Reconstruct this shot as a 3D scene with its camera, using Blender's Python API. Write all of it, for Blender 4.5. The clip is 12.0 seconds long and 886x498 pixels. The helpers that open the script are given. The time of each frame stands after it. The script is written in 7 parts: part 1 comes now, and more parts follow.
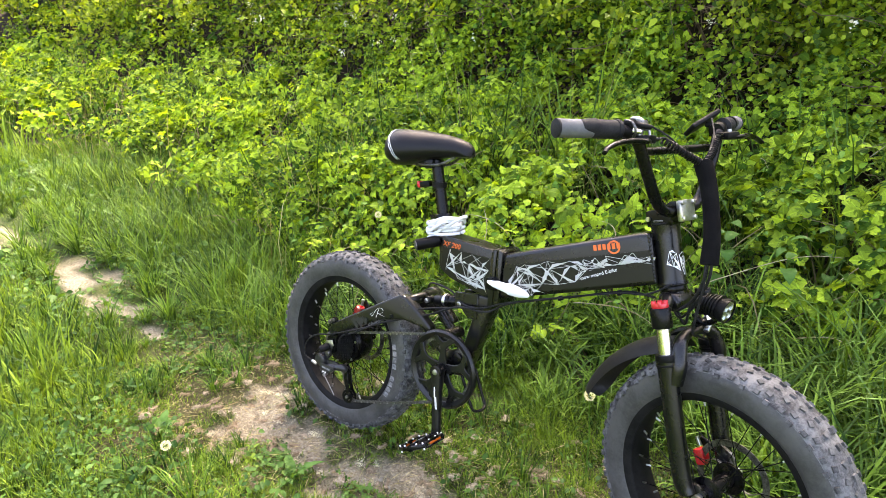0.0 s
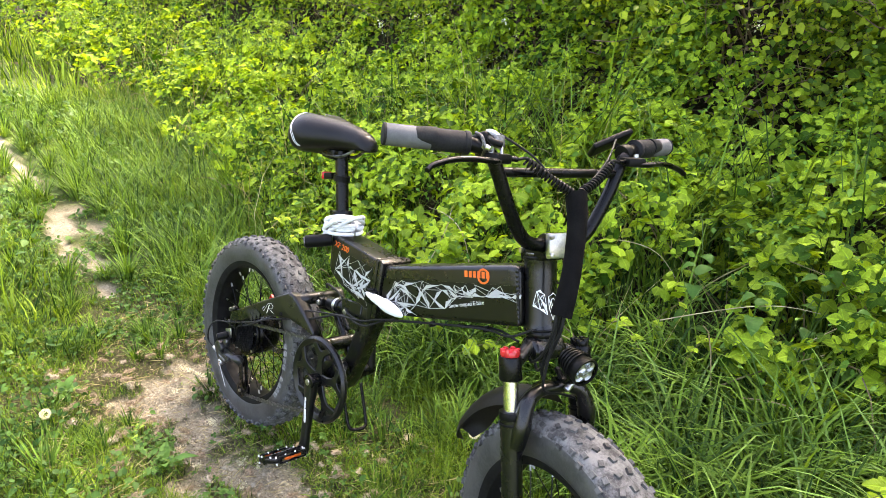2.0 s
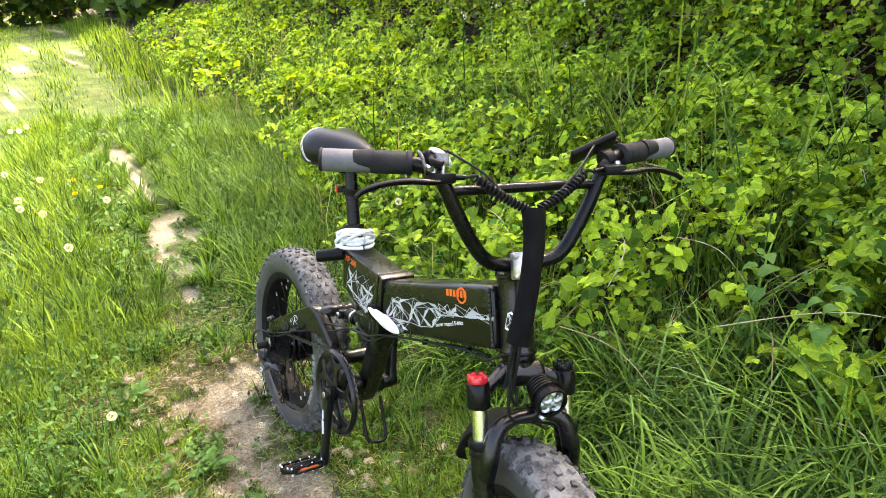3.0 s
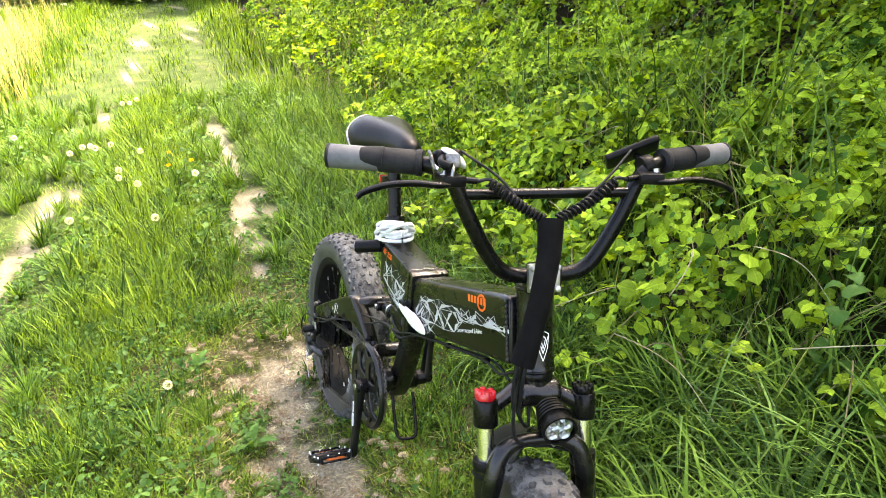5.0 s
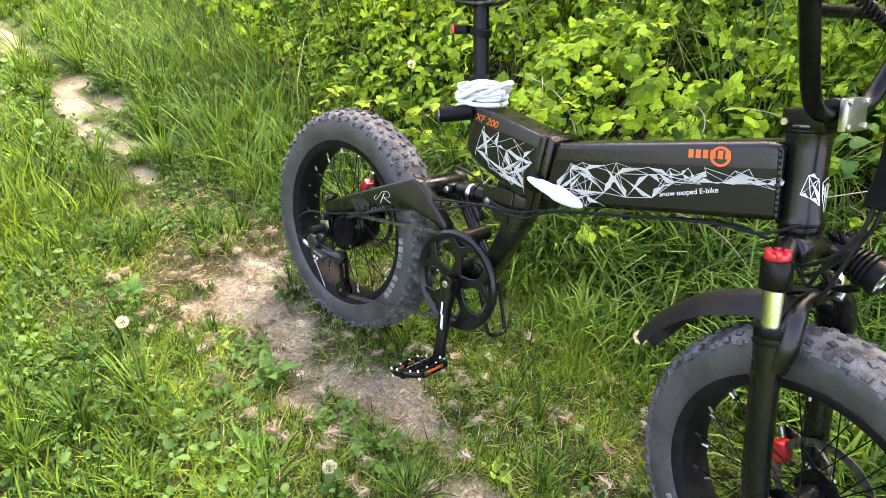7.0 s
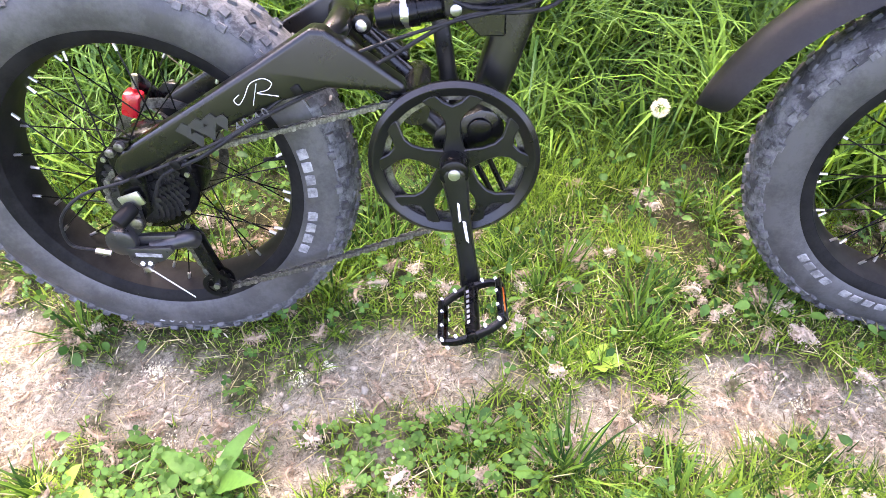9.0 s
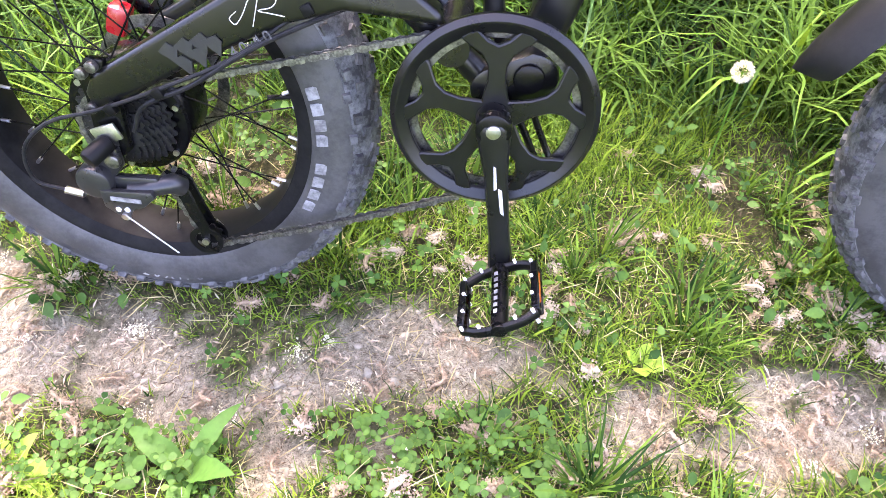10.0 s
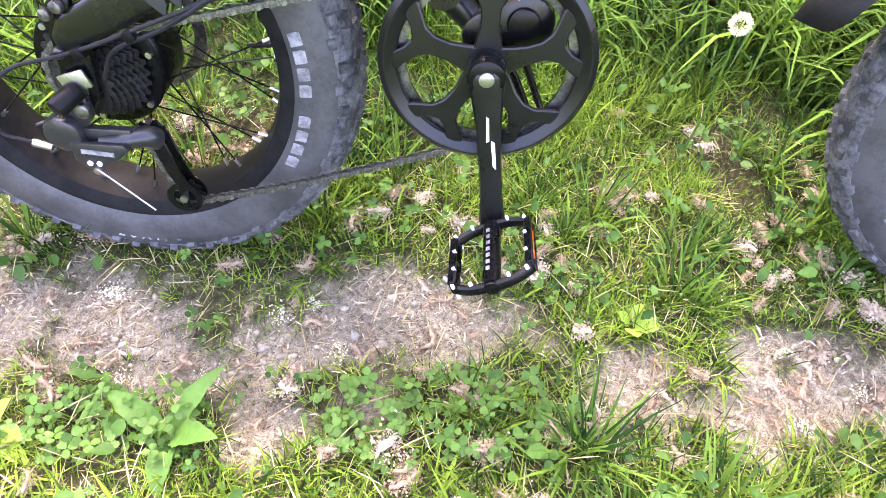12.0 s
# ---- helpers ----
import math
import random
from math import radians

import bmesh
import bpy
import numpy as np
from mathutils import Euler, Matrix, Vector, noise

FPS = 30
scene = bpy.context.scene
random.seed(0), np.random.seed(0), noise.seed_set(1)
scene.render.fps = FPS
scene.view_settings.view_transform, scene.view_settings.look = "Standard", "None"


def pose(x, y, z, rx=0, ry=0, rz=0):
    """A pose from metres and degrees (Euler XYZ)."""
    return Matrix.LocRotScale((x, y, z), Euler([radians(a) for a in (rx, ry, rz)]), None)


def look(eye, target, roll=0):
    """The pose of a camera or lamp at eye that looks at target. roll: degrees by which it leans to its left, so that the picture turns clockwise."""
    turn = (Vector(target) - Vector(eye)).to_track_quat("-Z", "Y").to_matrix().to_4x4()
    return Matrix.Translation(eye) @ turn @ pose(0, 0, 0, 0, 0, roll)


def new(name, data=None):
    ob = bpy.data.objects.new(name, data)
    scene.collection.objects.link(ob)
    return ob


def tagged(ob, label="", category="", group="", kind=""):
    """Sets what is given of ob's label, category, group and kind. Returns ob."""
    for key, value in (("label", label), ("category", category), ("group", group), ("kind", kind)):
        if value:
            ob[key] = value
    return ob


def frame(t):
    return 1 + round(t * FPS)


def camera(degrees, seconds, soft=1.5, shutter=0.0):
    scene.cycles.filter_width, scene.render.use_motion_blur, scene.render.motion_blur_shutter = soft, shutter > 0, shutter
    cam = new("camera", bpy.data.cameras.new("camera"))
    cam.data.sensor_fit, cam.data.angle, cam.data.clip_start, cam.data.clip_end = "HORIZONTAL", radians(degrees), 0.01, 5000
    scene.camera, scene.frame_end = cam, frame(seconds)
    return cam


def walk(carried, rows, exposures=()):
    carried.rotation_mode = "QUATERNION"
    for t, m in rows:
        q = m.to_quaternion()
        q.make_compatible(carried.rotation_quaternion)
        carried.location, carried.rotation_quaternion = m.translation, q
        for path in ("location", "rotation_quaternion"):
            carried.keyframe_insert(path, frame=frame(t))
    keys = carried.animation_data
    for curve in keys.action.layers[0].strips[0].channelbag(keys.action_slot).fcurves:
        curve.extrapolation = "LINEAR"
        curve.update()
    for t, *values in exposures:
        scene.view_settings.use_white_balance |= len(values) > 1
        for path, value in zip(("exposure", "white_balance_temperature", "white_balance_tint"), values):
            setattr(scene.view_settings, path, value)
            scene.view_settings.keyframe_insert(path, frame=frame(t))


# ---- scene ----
cam = camera(69.2, 12.0, 0.3)
PATH = [
    (0, (0.133, -0.003, 1.168), (-0.972, 1.522, 0.494), -3.2),
    (0.5, (0.228, 0.149, 1.158), (-0.814, 1.717, 0.483), 3.1),
    (1, (0.234, 0.254, 1.175), (-0.737, 1.822, 0.401), 3.6),
    (1.5, (0.257, 0.302, 1.173), (-0.716, 1.871, 0.405), 5.4),
    (2, (0.355, 0.412, 1.17), (-0.902, 1.783, 0.436), 1.5),
    (2.5, (0.465, 0.601, 1.188), (-0.99, 1.742, 0.426), -2.5),
    (2.7, (0.488, 0.636, 1.195), (-1.016, 1.708, 0.428), -4.8),
    (4.3, (0.498, 0.699, 1.208), (-1.059, 1.703, 0.454), -1.7),
    (4.5, (0.495, 0.756, 1.204), (-1.098, 1.675, 0.417), -2.7),
    (5, (0.5, 0.804, 1.202), (-1.145, 1.617, 0.406), -4.8),
    (5.5, (0.488, 0.803, 1.181), (-1.149, 1.571, 0.325), -4.3),
    (6, (0.392, 0.686, 1.145), (-1.1, 1.659, 0.235), -1.7),
    (6.2, (0.3, 0.571, 1.133), (-1.091, 1.682, 0.222), 1.1),
    (6.5, (0.148, 0.414, 1.122), (-1.145, 1.593, 0.153), 3.5),
    (7, (-0.075, 0.357, 1.064), (-1.173, 1.634, -0.013), 1.4),
    (7.5, (-0.346, 0.4, 1.033), (-1.031, 1.774, -0.249), -1.2),
    (7.7, (-0.426, 0.424, 1.023), (-1.01, 1.758, -0.347), -2.8),
    (9.3, (-0.805, 0.616, 0.779), (-0.741, 1.911, -0.744), -2.2),
    (9.5, (-0.793, 0.638, 0.758), (-0.814, 1.901, -0.793), -3.5),
    (10, (-0.793, 0.68, 0.729), (-0.833, 1.917, -0.842), -0.1),
    (10.5, (-0.801, 0.696, 0.702), (-0.848, 1.923, -0.876), -0.0),
    (11, (-0.798, 0.704, 0.699), (-0.833, 1.925, -0.884), -0.4),
    (11.5, (-0.802, 0.691, 0.702), (-0.824, 1.903, -0.889), 0.0),
    (12, (-0.801, 0.681, 0.698), (-0.785, 1.852, -0.923), 1.9),
]
# stops, white balance and tint
EXPOSURES = [(0, 3.40, 7600, 23), (5.0, 3.40, 7900, 17), (6.5, 3.42, 7700, 22), (7.5, 3.66, 7500, 28), (9.5, 4.32, 6900, 36), (12, 4.32, 6900, 36)]
walk(cam, [(t, look(eye, target, roll)) for t, eye, target, roll in PATH], EXPOSURES)

# ---- sky and sun: the sun stands behind the hedge, whose trees keep the near lane in broken shade ----
SUN_WAY = Vector((-0.12, 0.62, 0.80)).normalized()      # from the ground to the sun
world = bpy.data.worlds.new("world")
scene.world = world
world.use_nodes = True
wn = world.node_tree
sky = wn.nodes.new("ShaderNodeTexSky")
sky.sky_type = "NISHITA"
sky.sun_disc = False
sky.dust_density, sky.ozone_density = 4.0, 0.6
sky.sun_elevation = math.asin(SUN_WAY.z)
sky.sun_rotation = math.atan2(SUN_WAY.x, SUN_WAY.y)
wn.links.new(sky.outputs[0], wn.nodes["Background"].inputs[0])
wn.nodes["Background"].inputs[1].default_value = 0.135
sun_data = bpy.data.lights.new("sun", "SUN")
sun_data.energy, sun_data.angle, sun_data.color = 4.2, radians(18.0), (1.0, 0.95, 0.84)
sun = new("sun", sun_data)
sun.matrix_world = look(SUN_WAY * 30, (0, 0, 0))

# ---- materials ----
def material(name, base, rough=0.5, metal=0.0, second=None, scale=20.0, fine=200.0, bump=0.0, mix=0.5, spec=0.5, coords="Object", rand=0.0, coat=0.0, distance=0.002):
    """A surface whose colour varies at two scales, with fine relief."""
    m = bpy.data.materials.new(name)
    m.use_nodes = True
    t = m.node_tree
    n, b = t.nodes, t.nodes["Principled BSDF"]
    co = n.new("ShaderNodeTexCoord").outputs[coords]
    big, small = n.new("ShaderNodeTexNoise"), n.new("ShaderNodeTexNoise")
    for q, s in ((big, scale), (small, fine)):
        q.inputs["Scale"].default_value = s
        q.inputs["Detail"].default_value = 6.0
        q.inputs["Roughness"].default_value = 0.65
        t.links.new(co, q.inputs["Vector"])
    second = second or tuple(c * 0.6 for c in base)
    blend = n.new("ShaderNodeMath")
    blend.operation = "MULTIPLY_ADD"
    t.links.new(small.outputs["Fac"], blend.inputs[0])
    blend.inputs[1].default_value = 0.45
    t.links.new(big.outputs["Fac"], blend.inputs[2])
    ramp = n.new("ShaderNodeMapRange")
    ramp.inputs["From Min"].default_value = 0.5 + 0.225 - 0.12
    ramp.inputs["From Max"].default_value = 0.5 + 0.225 + 0.12
    ramp.inputs["To Max"].default_value = 2 * mix if mix < 0.5 else 1.0
    t.links.new(blend.outputs[0], ramp.inputs["Value"])
    c = n.new("ShaderNodeMix")
    c.data_type = "RGBA"
    t.links.new(ramp.outputs["Result"], c.inputs["Factor"])
    c.inputs["A"].default_value = (*base, 1)
    c.inputs["B"].default_value = (*second, 1)
    colour = c.outputs["Result"]
    if rand:
        info = n.new("ShaderNodeNewGeometry")
        hsv = n.new("ShaderNodeHueSaturation")
        val = n.new("ShaderNodeMapRange")
        val.inputs["To Min"].default_value, val.inputs["To Max"].default_value = 1 - rand, 1 + rand
        t.links.new(info.outputs["Random Per Island"], val.inputs["Value"])
        t.links.new(val.outputs["Result"], hsv.inputs["Value"])
        t.links.new(colour, hsv.inputs["Color"])
        colour = hsv.outputs["Color"]
    t.links.new(colour, b.inputs["Base Color"])
    r = n.new("ShaderNodeMapRange")
    r.inputs["To Min"].default_value, r.inputs["To Max"].default_value = max(rough - 0.12, 0.03), min(rough + 0.12, 1)
    t.links.new(big.outputs["Fac"], r.inputs["Value"])
    t.links.new(r.outputs["Result"], b.inputs["Roughness"])
    b.inputs["Metallic"].default_value = metal
    b.inputs["Specular IOR Level"].default_value = spec
    b.inputs["Coat Weight"].default_value = coat
    b.inputs["Coat Roughness"].default_value = 0.12
    if bump:
        q = n.new("ShaderNodeBump")
        q.inputs["Strength"].default_value, q.inputs["Distance"].default_value = bump, distance
        t.links.new(small.outputs["Fac"], q.inputs["Height"])
        t.links.new(q.outputs["Normal"], b.inputs["Normal"])
    return m


def leaf_material(name, dark, light, thin=0.45, rough=0.5, veined=False, spec=0.15, patch=1.2):
    """A thin leaf that lets light through: every leaf has a tint of its own, and whole patches differ."""
    m = bpy.data.materials.new(name)
    m.use_nodes = True
    t = m.node_tree
    n, b = t.nodes, t.nodes["Principled BSDF"]
    geo = n.new("ShaderNodeNewGeometry")
    noise_a = n.new("ShaderNodeTexNoise")
    noise_a.inputs["Scale"].default_value = patch
    t.links.new(geo.outputs["Position"], noise_a.inputs["Vector"])
    fac = n.new("ShaderNodeMath")
    fac.operation = "MULTIPLY_ADD"
    t.links.new(geo.outputs["Random Per Island"], fac.inputs[0])
    fac.inputs[1].default_value = 1.15
    shift = n.new("ShaderNodeMath")
    shift.operation = "MULTIPLY_ADD"
    t.links.new(noise_a.outputs["Fac"], shift.inputs[0])
    shift.inputs[1].default_value, shift.inputs[2].default_value = 1.5, -0.82
    t.links.new(shift.outputs[0], fac.inputs[2])
    c = n.new("ShaderNodeMix")
    c.data_type, c.clamp_factor = "RGBA", True
    t.links.new(fac.outputs[0], c.inputs["Factor"])
    c.inputs["A"].default_value, c.inputs["B"].default_value = (*dark, 1), (*light, 1)
    veins = n.new("ShaderNodeTexNoise")
    veins.inputs["Scale"].default_value = 130
    t.links.new(geo.outputs["Position"], veins.inputs["Vector"])
    v = n.new("ShaderNodeMapRange")
    v.inputs["To Min"].default_value, v.inputs["To Max"].default_value = 0.7, 1.3
    t.links.new(veins.outputs["Fac"], v.inputs["Value"])
    hsv = n.new("ShaderNodeHueSaturation")
    t.links.new(v.outputs["Result"], hsv.inputs["Value"])
    t.links.new(c.outputs["Result"], hsv.inputs["Color"])
    if veined:
        # midrib and slanting side veins, by each leaf's own coordinates: across the blade and along it
        def math_node(kind, a, second, third=None):
            q = n.new("ShaderNodeMath")
            q.operation = kind
            for k, value in enumerate((a, second, third)):
                if value is None:
                    continue
                if isinstance(value, (int, float)):
                    q.inputs[k].default_value = value
                else:
                    t.links.new(value, q.inputs[k])
            return q.outputs[0]
        blade = n.new("ShaderNodeAttribute")
        blade.attribute_name = "blade"
        apart = n.new("ShaderNodeSeparateXYZ")
        t.links.new(blade.outputs["Vector"], apart.inputs[0])
        across = math_node("ABSOLUTE", apart.outputs[0], None)
        slant = math_node("MULTIPLY_ADD", across, -0.55, apart.outputs[1])
        wave = math_node("ABSOLUTE", math_node("SINE", math_node("MULTIPLY", slant, 19.0), None), None)
        side_vein = math_node("SUBTRACT", 1.0, math_node("MINIMUM", math_node("MULTIPLY", wave, 3.2), 1.0))
        rib = math_node("SUBTRACT", 1.0, math_node("MINIMUM", math_node("MULTIPLY", across, 16.0), 1.0))
        line = math_node("MAXIMUM", math_node("MULTIPLY", side_vein, 0.55), rib)
        tone = math_node("MULTIPLY_ADD", line, 0.42, 0.86)
        t.links.new(math_node("MULTIPLY", v.outputs["Result"], tone), hsv.inputs["Value"])
        relief = n.new("ShaderNodeBump")
        relief.inputs["Strength"].default_value, relief.inputs["Distance"].default_value = 0.6, -0.002
        t.links.new(line, relief.inputs["Height"])
        t.links.new(relief.outputs["Normal"], b.inputs["Normal"])
    t.links.new(hsv.outputs["Color"], b.inputs["Base Color"])
    b.inputs["Roughness"].default_value = rough
    b.inputs["Specular IOR Level"].default_value = spec
    through_leaf = n.new("ShaderNodeBsdfTranslucent")
    warm = n.new("ShaderNodeMix")
    warm.data_type, warm.blend_type = "RGBA", "MULTIPLY"
    warm.inputs["Factor"].default_value = 1.0
    warm.inputs["B"].default_value = (1.5, 1.35, 0.45, 1)
    t.links.new(hsv.outputs["Color"], warm.inputs["A"])
    t.links.new(warm.outputs["Result"], through_leaf.inputs["Color"])
    mixer = n.new("ShaderNodeMixShader")
    mixer.inputs[0].default_value = thin
    t.links.new(b.outputs[0], mixer.inputs[1])
    t.links.new(through_leaf.outputs[0], mixer.inputs[2])
    t.links.new(mixer.outputs[0], n["Material Output"].inputs["Surface"])
    return m


bramble_green = leaf_material("bramble_leaf", (0.026, 0.080, 0.006), (0.365, 0.545, 0.040), thin=0.35, veined=True, rough=0.45, spec=0.08)
hop_green = leaf_material("lobed_leaf", (0.028, 0.085, 0.007), (0.345, 0.525, 0.040), thin=0.35, veined=True, rough=0.48, spec=0.08, patch=1.7)
shrub_green = leaf_material("shrub_leaf", (0.034, 0.080, 0.008), (0.345, 0.455, 0.036), thin=0.40, patch=0.8)
grass_green = leaf_material("grass_blade", (0.013, 0.044, 0.007), (0.200, 0.318, 0.034), thin=0.25, rough=0.5, spec=0.08, patch=5.0)
bow_green = leaf_material("broad_grass_blade", (0.026, 0.080, 0.016), (0.170, 0.310, 0.062), thin=0.2, rough=0.45, spec=0.16, patch=2.5)
verge_green = leaf_material("verge_blade", (0.012, 0.042, 0.007), (0.132, 0.245, 0.032), thin=0.25, rough=0.5, spec=0.09, patch=4.0)
straw_blade = leaf_material("straw_blade", (0.28, 0.24, 0.11), (0.50, 0.45, 0.26), thin=0.25, patch=3.0)
clover_green = leaf_material("clover_leaf", (0.022, 0.070, 0.012), (0.085, 0.180, 0.032), thin=0.3, patch=5.0)
weed_green = leaf_material("weed_leaf", (0.04, 0.125, 0.018), (0.14, 0.285, 0.042), thin=0.4, patch=3.0)
canopy_green = leaf_material("canopy_leaf", (0.04, 0.09, 0.018), (0.10, 0.17, 0.04))
nettle_green = leaf_material("broad_leaf", (0.030, 0.095, 0.016), (0.095, 0.21, 0.038), thin=0.3)
bark = material("bark", (0.12, 0.09, 0.06), 0.9, second=(0.05, 0.04, 0.03), scale=8, fine=60, bump=0.6, distance=0.01)
cane_green = material("bramble_cane", (0.20, 0.19, 0.07), 0.7, second=(0.13, 0.085, 0.05), scale=9, fine=60)
twig_brown = material("twig", (0.20, 0.13, 0.085), 0.85, second=(0.09, 0.06, 0.04), scale=15, fine=90, bump=0.3)
dead_stem = material("dead_stem", (0.46, 0.40, 0.25), 0.8, second=(0.20, 0.16, 0.08), scale=12, fine=90)
# near black: the shade inside the hedge, painted on sheets behind the shrubs
hedge_shade = material("painted_hedge_shade", (0.018, 0.013, 0.008), 0.95, second=(0.008, 0.008, 0.005), scale=6, fine=50, bump=0.8, distance=0.03)
petal_white = leaf_material("petal_white", (0.65, 0.65, 0.58), (0.85, 0.85, 0.80), thin=0.3)
petal_yellow = leaf_material("petal_yellow", (0.75, 0.48, 0.02), (0.85, 0.62, 0.03), thin=0.2)
seed_white = leaf_material("seed_down", (0.60, 0.60, 0.56), (0.80, 0.80, 0.77), thin=0.4)
catkin_fluff = material("catkin_fluff", (0.37, 0.285, 0.185), 0.95, second=(0.22, 0.152, 0.088), scale=90, fine=500, bump=0.8, rand=0.2)
catkin_pale = material("catkin_pale", (0.48, 0.405, 0.295), 0.95, second=(0.32, 0.245, 0.160), scale=90, fine=500, bump=0.8, rand=0.15)
stone_grey = material("pebble", (0.36, 0.315, 0.225), 0.9, second=(0.22, 0.185, 0.125), scale=40, fine=300, bump=0.4, rand=0.25)

frame_black = material("black_frame_paint", (0.0032, 0.0032, 0.0034), 0.28, second=(0.0045, 0.0044, 0.0042), scale=14, fine=180, spec=0.36, coat=0.04)
film_black = material("black_film", (0.0018, 0.0018, 0.0018), 0.30, second=(0.0026, 0.0026, 0.0025), scale=14, fine=180, spec=0.28)
satin_black = material("satin_black_metal", (0.0024, 0.0024, 0.0026), 0.27, second=(0.0036, 0.0036, 0.0038), scale=25, fine=250, spec=0.17)
plastic_black = material("black_plastic", (0.0030, 0.0030, 0.0032), 0.42, second=(0.0050, 0.0050, 0.0048), scale=30, fine=300, bump=0.1, spec=0.11)
rim_black = material("black_rim", (0.006, 0.006, 0.006), 0.50, second=(0.013, 0.0128, 0.012), scale=30, fine=200, mix=0.4, spec=0.06)
alloy_black = material("black_alloy", (0.0035, 0.0035, 0.0037), 0.30, second=(0.0055, 0.0055, 0.0056), scale=25, fine=250, spec=0.34)
guard_plastic = material("dusty_black_plastic", (0.010, 0.010, 0.0105), 0.50, second=(0.020, 0.020, 0.0195), scale=14, fine=200, bump=0.1, spec=0.5)
rubber = material("dusty_tyre_rubber", (0.030, 0.030, 0.0295), 0.48, second=(0.060, 0.0595, 0.057), scale=18, fine=160, bump=0.25, mix=0.45, spec=0.38)
knob_rubber = material("tread_block_rubber", (0.017, 0.017, 0.017), 0.75, second=(0.125, 0.128, 0.125), scale=26, fine=170, bump=0.5, mix=0.34)
band_rubber = material("dusty_tread_rubber", (0.022, 0.0225, 0.023), 0.9, second=(0.145, 0.149, 0.146), scale=30, fine=230, bump=0.5, mix=0.42)
grip_grey = material("grey_grip_rubber", (0.10, 0.103, 0.107), 0.8, second=(0.075, 0.077, 0.08), scale=30, fine=400, bump=0.2)
grip_black = material("black_grip_rubber", (0.009, 0.009, 0.010), 0.7, second=(0.018, 0.018, 0.018), scale=30, fine=400, bump=0.3, spec=0.15)
vinyl = material("saddle_vinyl", (0.0032, 0.0032, 0.0034), 0.36, second=(0.0055, 0.0055, 0.0055), scale=12, fine=420, bump=0.25, distance=0.001, spec=0.2)
neoprene = material("neoprene", (0.0025, 0.0025, 0.0027), 0.85, second=(0.006, 0.006, 0.006), scale=20, fine=500, bump=0.3, spec=0.06)
chrome = material("polished_chrome", (0.72, 0.72, 0.72), 0.22, metal=1.0, second=(0.62, 0.60, 0.55), scale=20)
steel = material("brushed_steel", (0.52, 0.52, 0.51), 0.33, metal=1.0, second=(0.35, 0.35, 0.35), scale=30, fine=300)
dark_steel = material("oiled_steel", (0.20, 0.195, 0.19), 0.38, metal=0.9, second=(0.05, 0.048, 0.045), scale=60, fine=400)
sprocket_black = material("blackened_steel", (0.030, 0.030, 0.031), 0.42, metal=0.6, second=(0.012, 0.012, 0.012), scale=60, fine=400)
chain_steel = material("chain_steel", (0.24, 0.235, 0.23), 0.40, metal=0.9, second=(0.09, 0.088, 0.085), scale=90, fine=400)
red_paint = material("red_anodised", (0.55, 0.012, 0.02), 0.28, second=(0.40, 0.008, 0.015), scale=20, coat=0.4)
white_plastic = material("white_plastic", (0.78, 0.78, 0.77), 0.35, second=(0.66, 0.66, 0.64), scale=20, fine=200, mix=0.3)
cable_white = material("white_cable_sleeve", (0.70, 0.71, 0.72), 0.4, second=(0.55, 0.56, 0.57), scale=40)
cable_black = material("black_cable", (0.008, 0.008, 0.009), 0.45, second=(0.016, 0.016, 0.016), scale=50, spec=0.12)
derailleur_grey = material("derailleur_alloy", (0.014, 0.014, 0.015), 0.30, metal=0.2, second=(0.022, 0.022, 0.023), scale=60, fine=300, spec=0.5)
decal_white = material("white_decal", (0.72, 0.73, 0.72), 0.4, second=(0.60, 0.61, 0.60), scale=30, mix=0.3)
decal_grey = material("grey_decal", (0.013, 0.013, 0.013), 0.5, second=(0.008, 0.008, 0.008), scale=30)
decal_orange = material("orange_decal", (0.75, 0.13, 0.015), 0.4, second=(0.62, 0.10, 0.012), scale=30)
mark_grey = material("grey_print", (0.10, 0.10, 0.10), 0.6, second=(0.05, 0.05, 0.05), scale=30)
moulded_grey = material("moulded_lettering", (0.24, 0.24, 0.235), 0.7, second=(0.08, 0.08, 0.08), scale=30)
reflector_orange = material("orange_reflector", (0.42, 0.085, 0.012), 0.25, second=(0.25, 0.05, 0.01), scale=60)
lamp_chrome = material("lamp_reflector", (0.80, 0.82, 0.84), 0.30, metal=1.0, second=(0.7, 0.72, 0.74), scale=40)
glass = bpy.data.materials.new("lamp_glass")
glass.use_nodes = True
gb = glass.node_tree.nodes["Principled BSDF"]
gb.inputs["Transmission Weight"].default_value, gb.inputs["Roughness"].default_value, gb.inputs["IOR"].default_value = 1.0, 0.03, 1.45


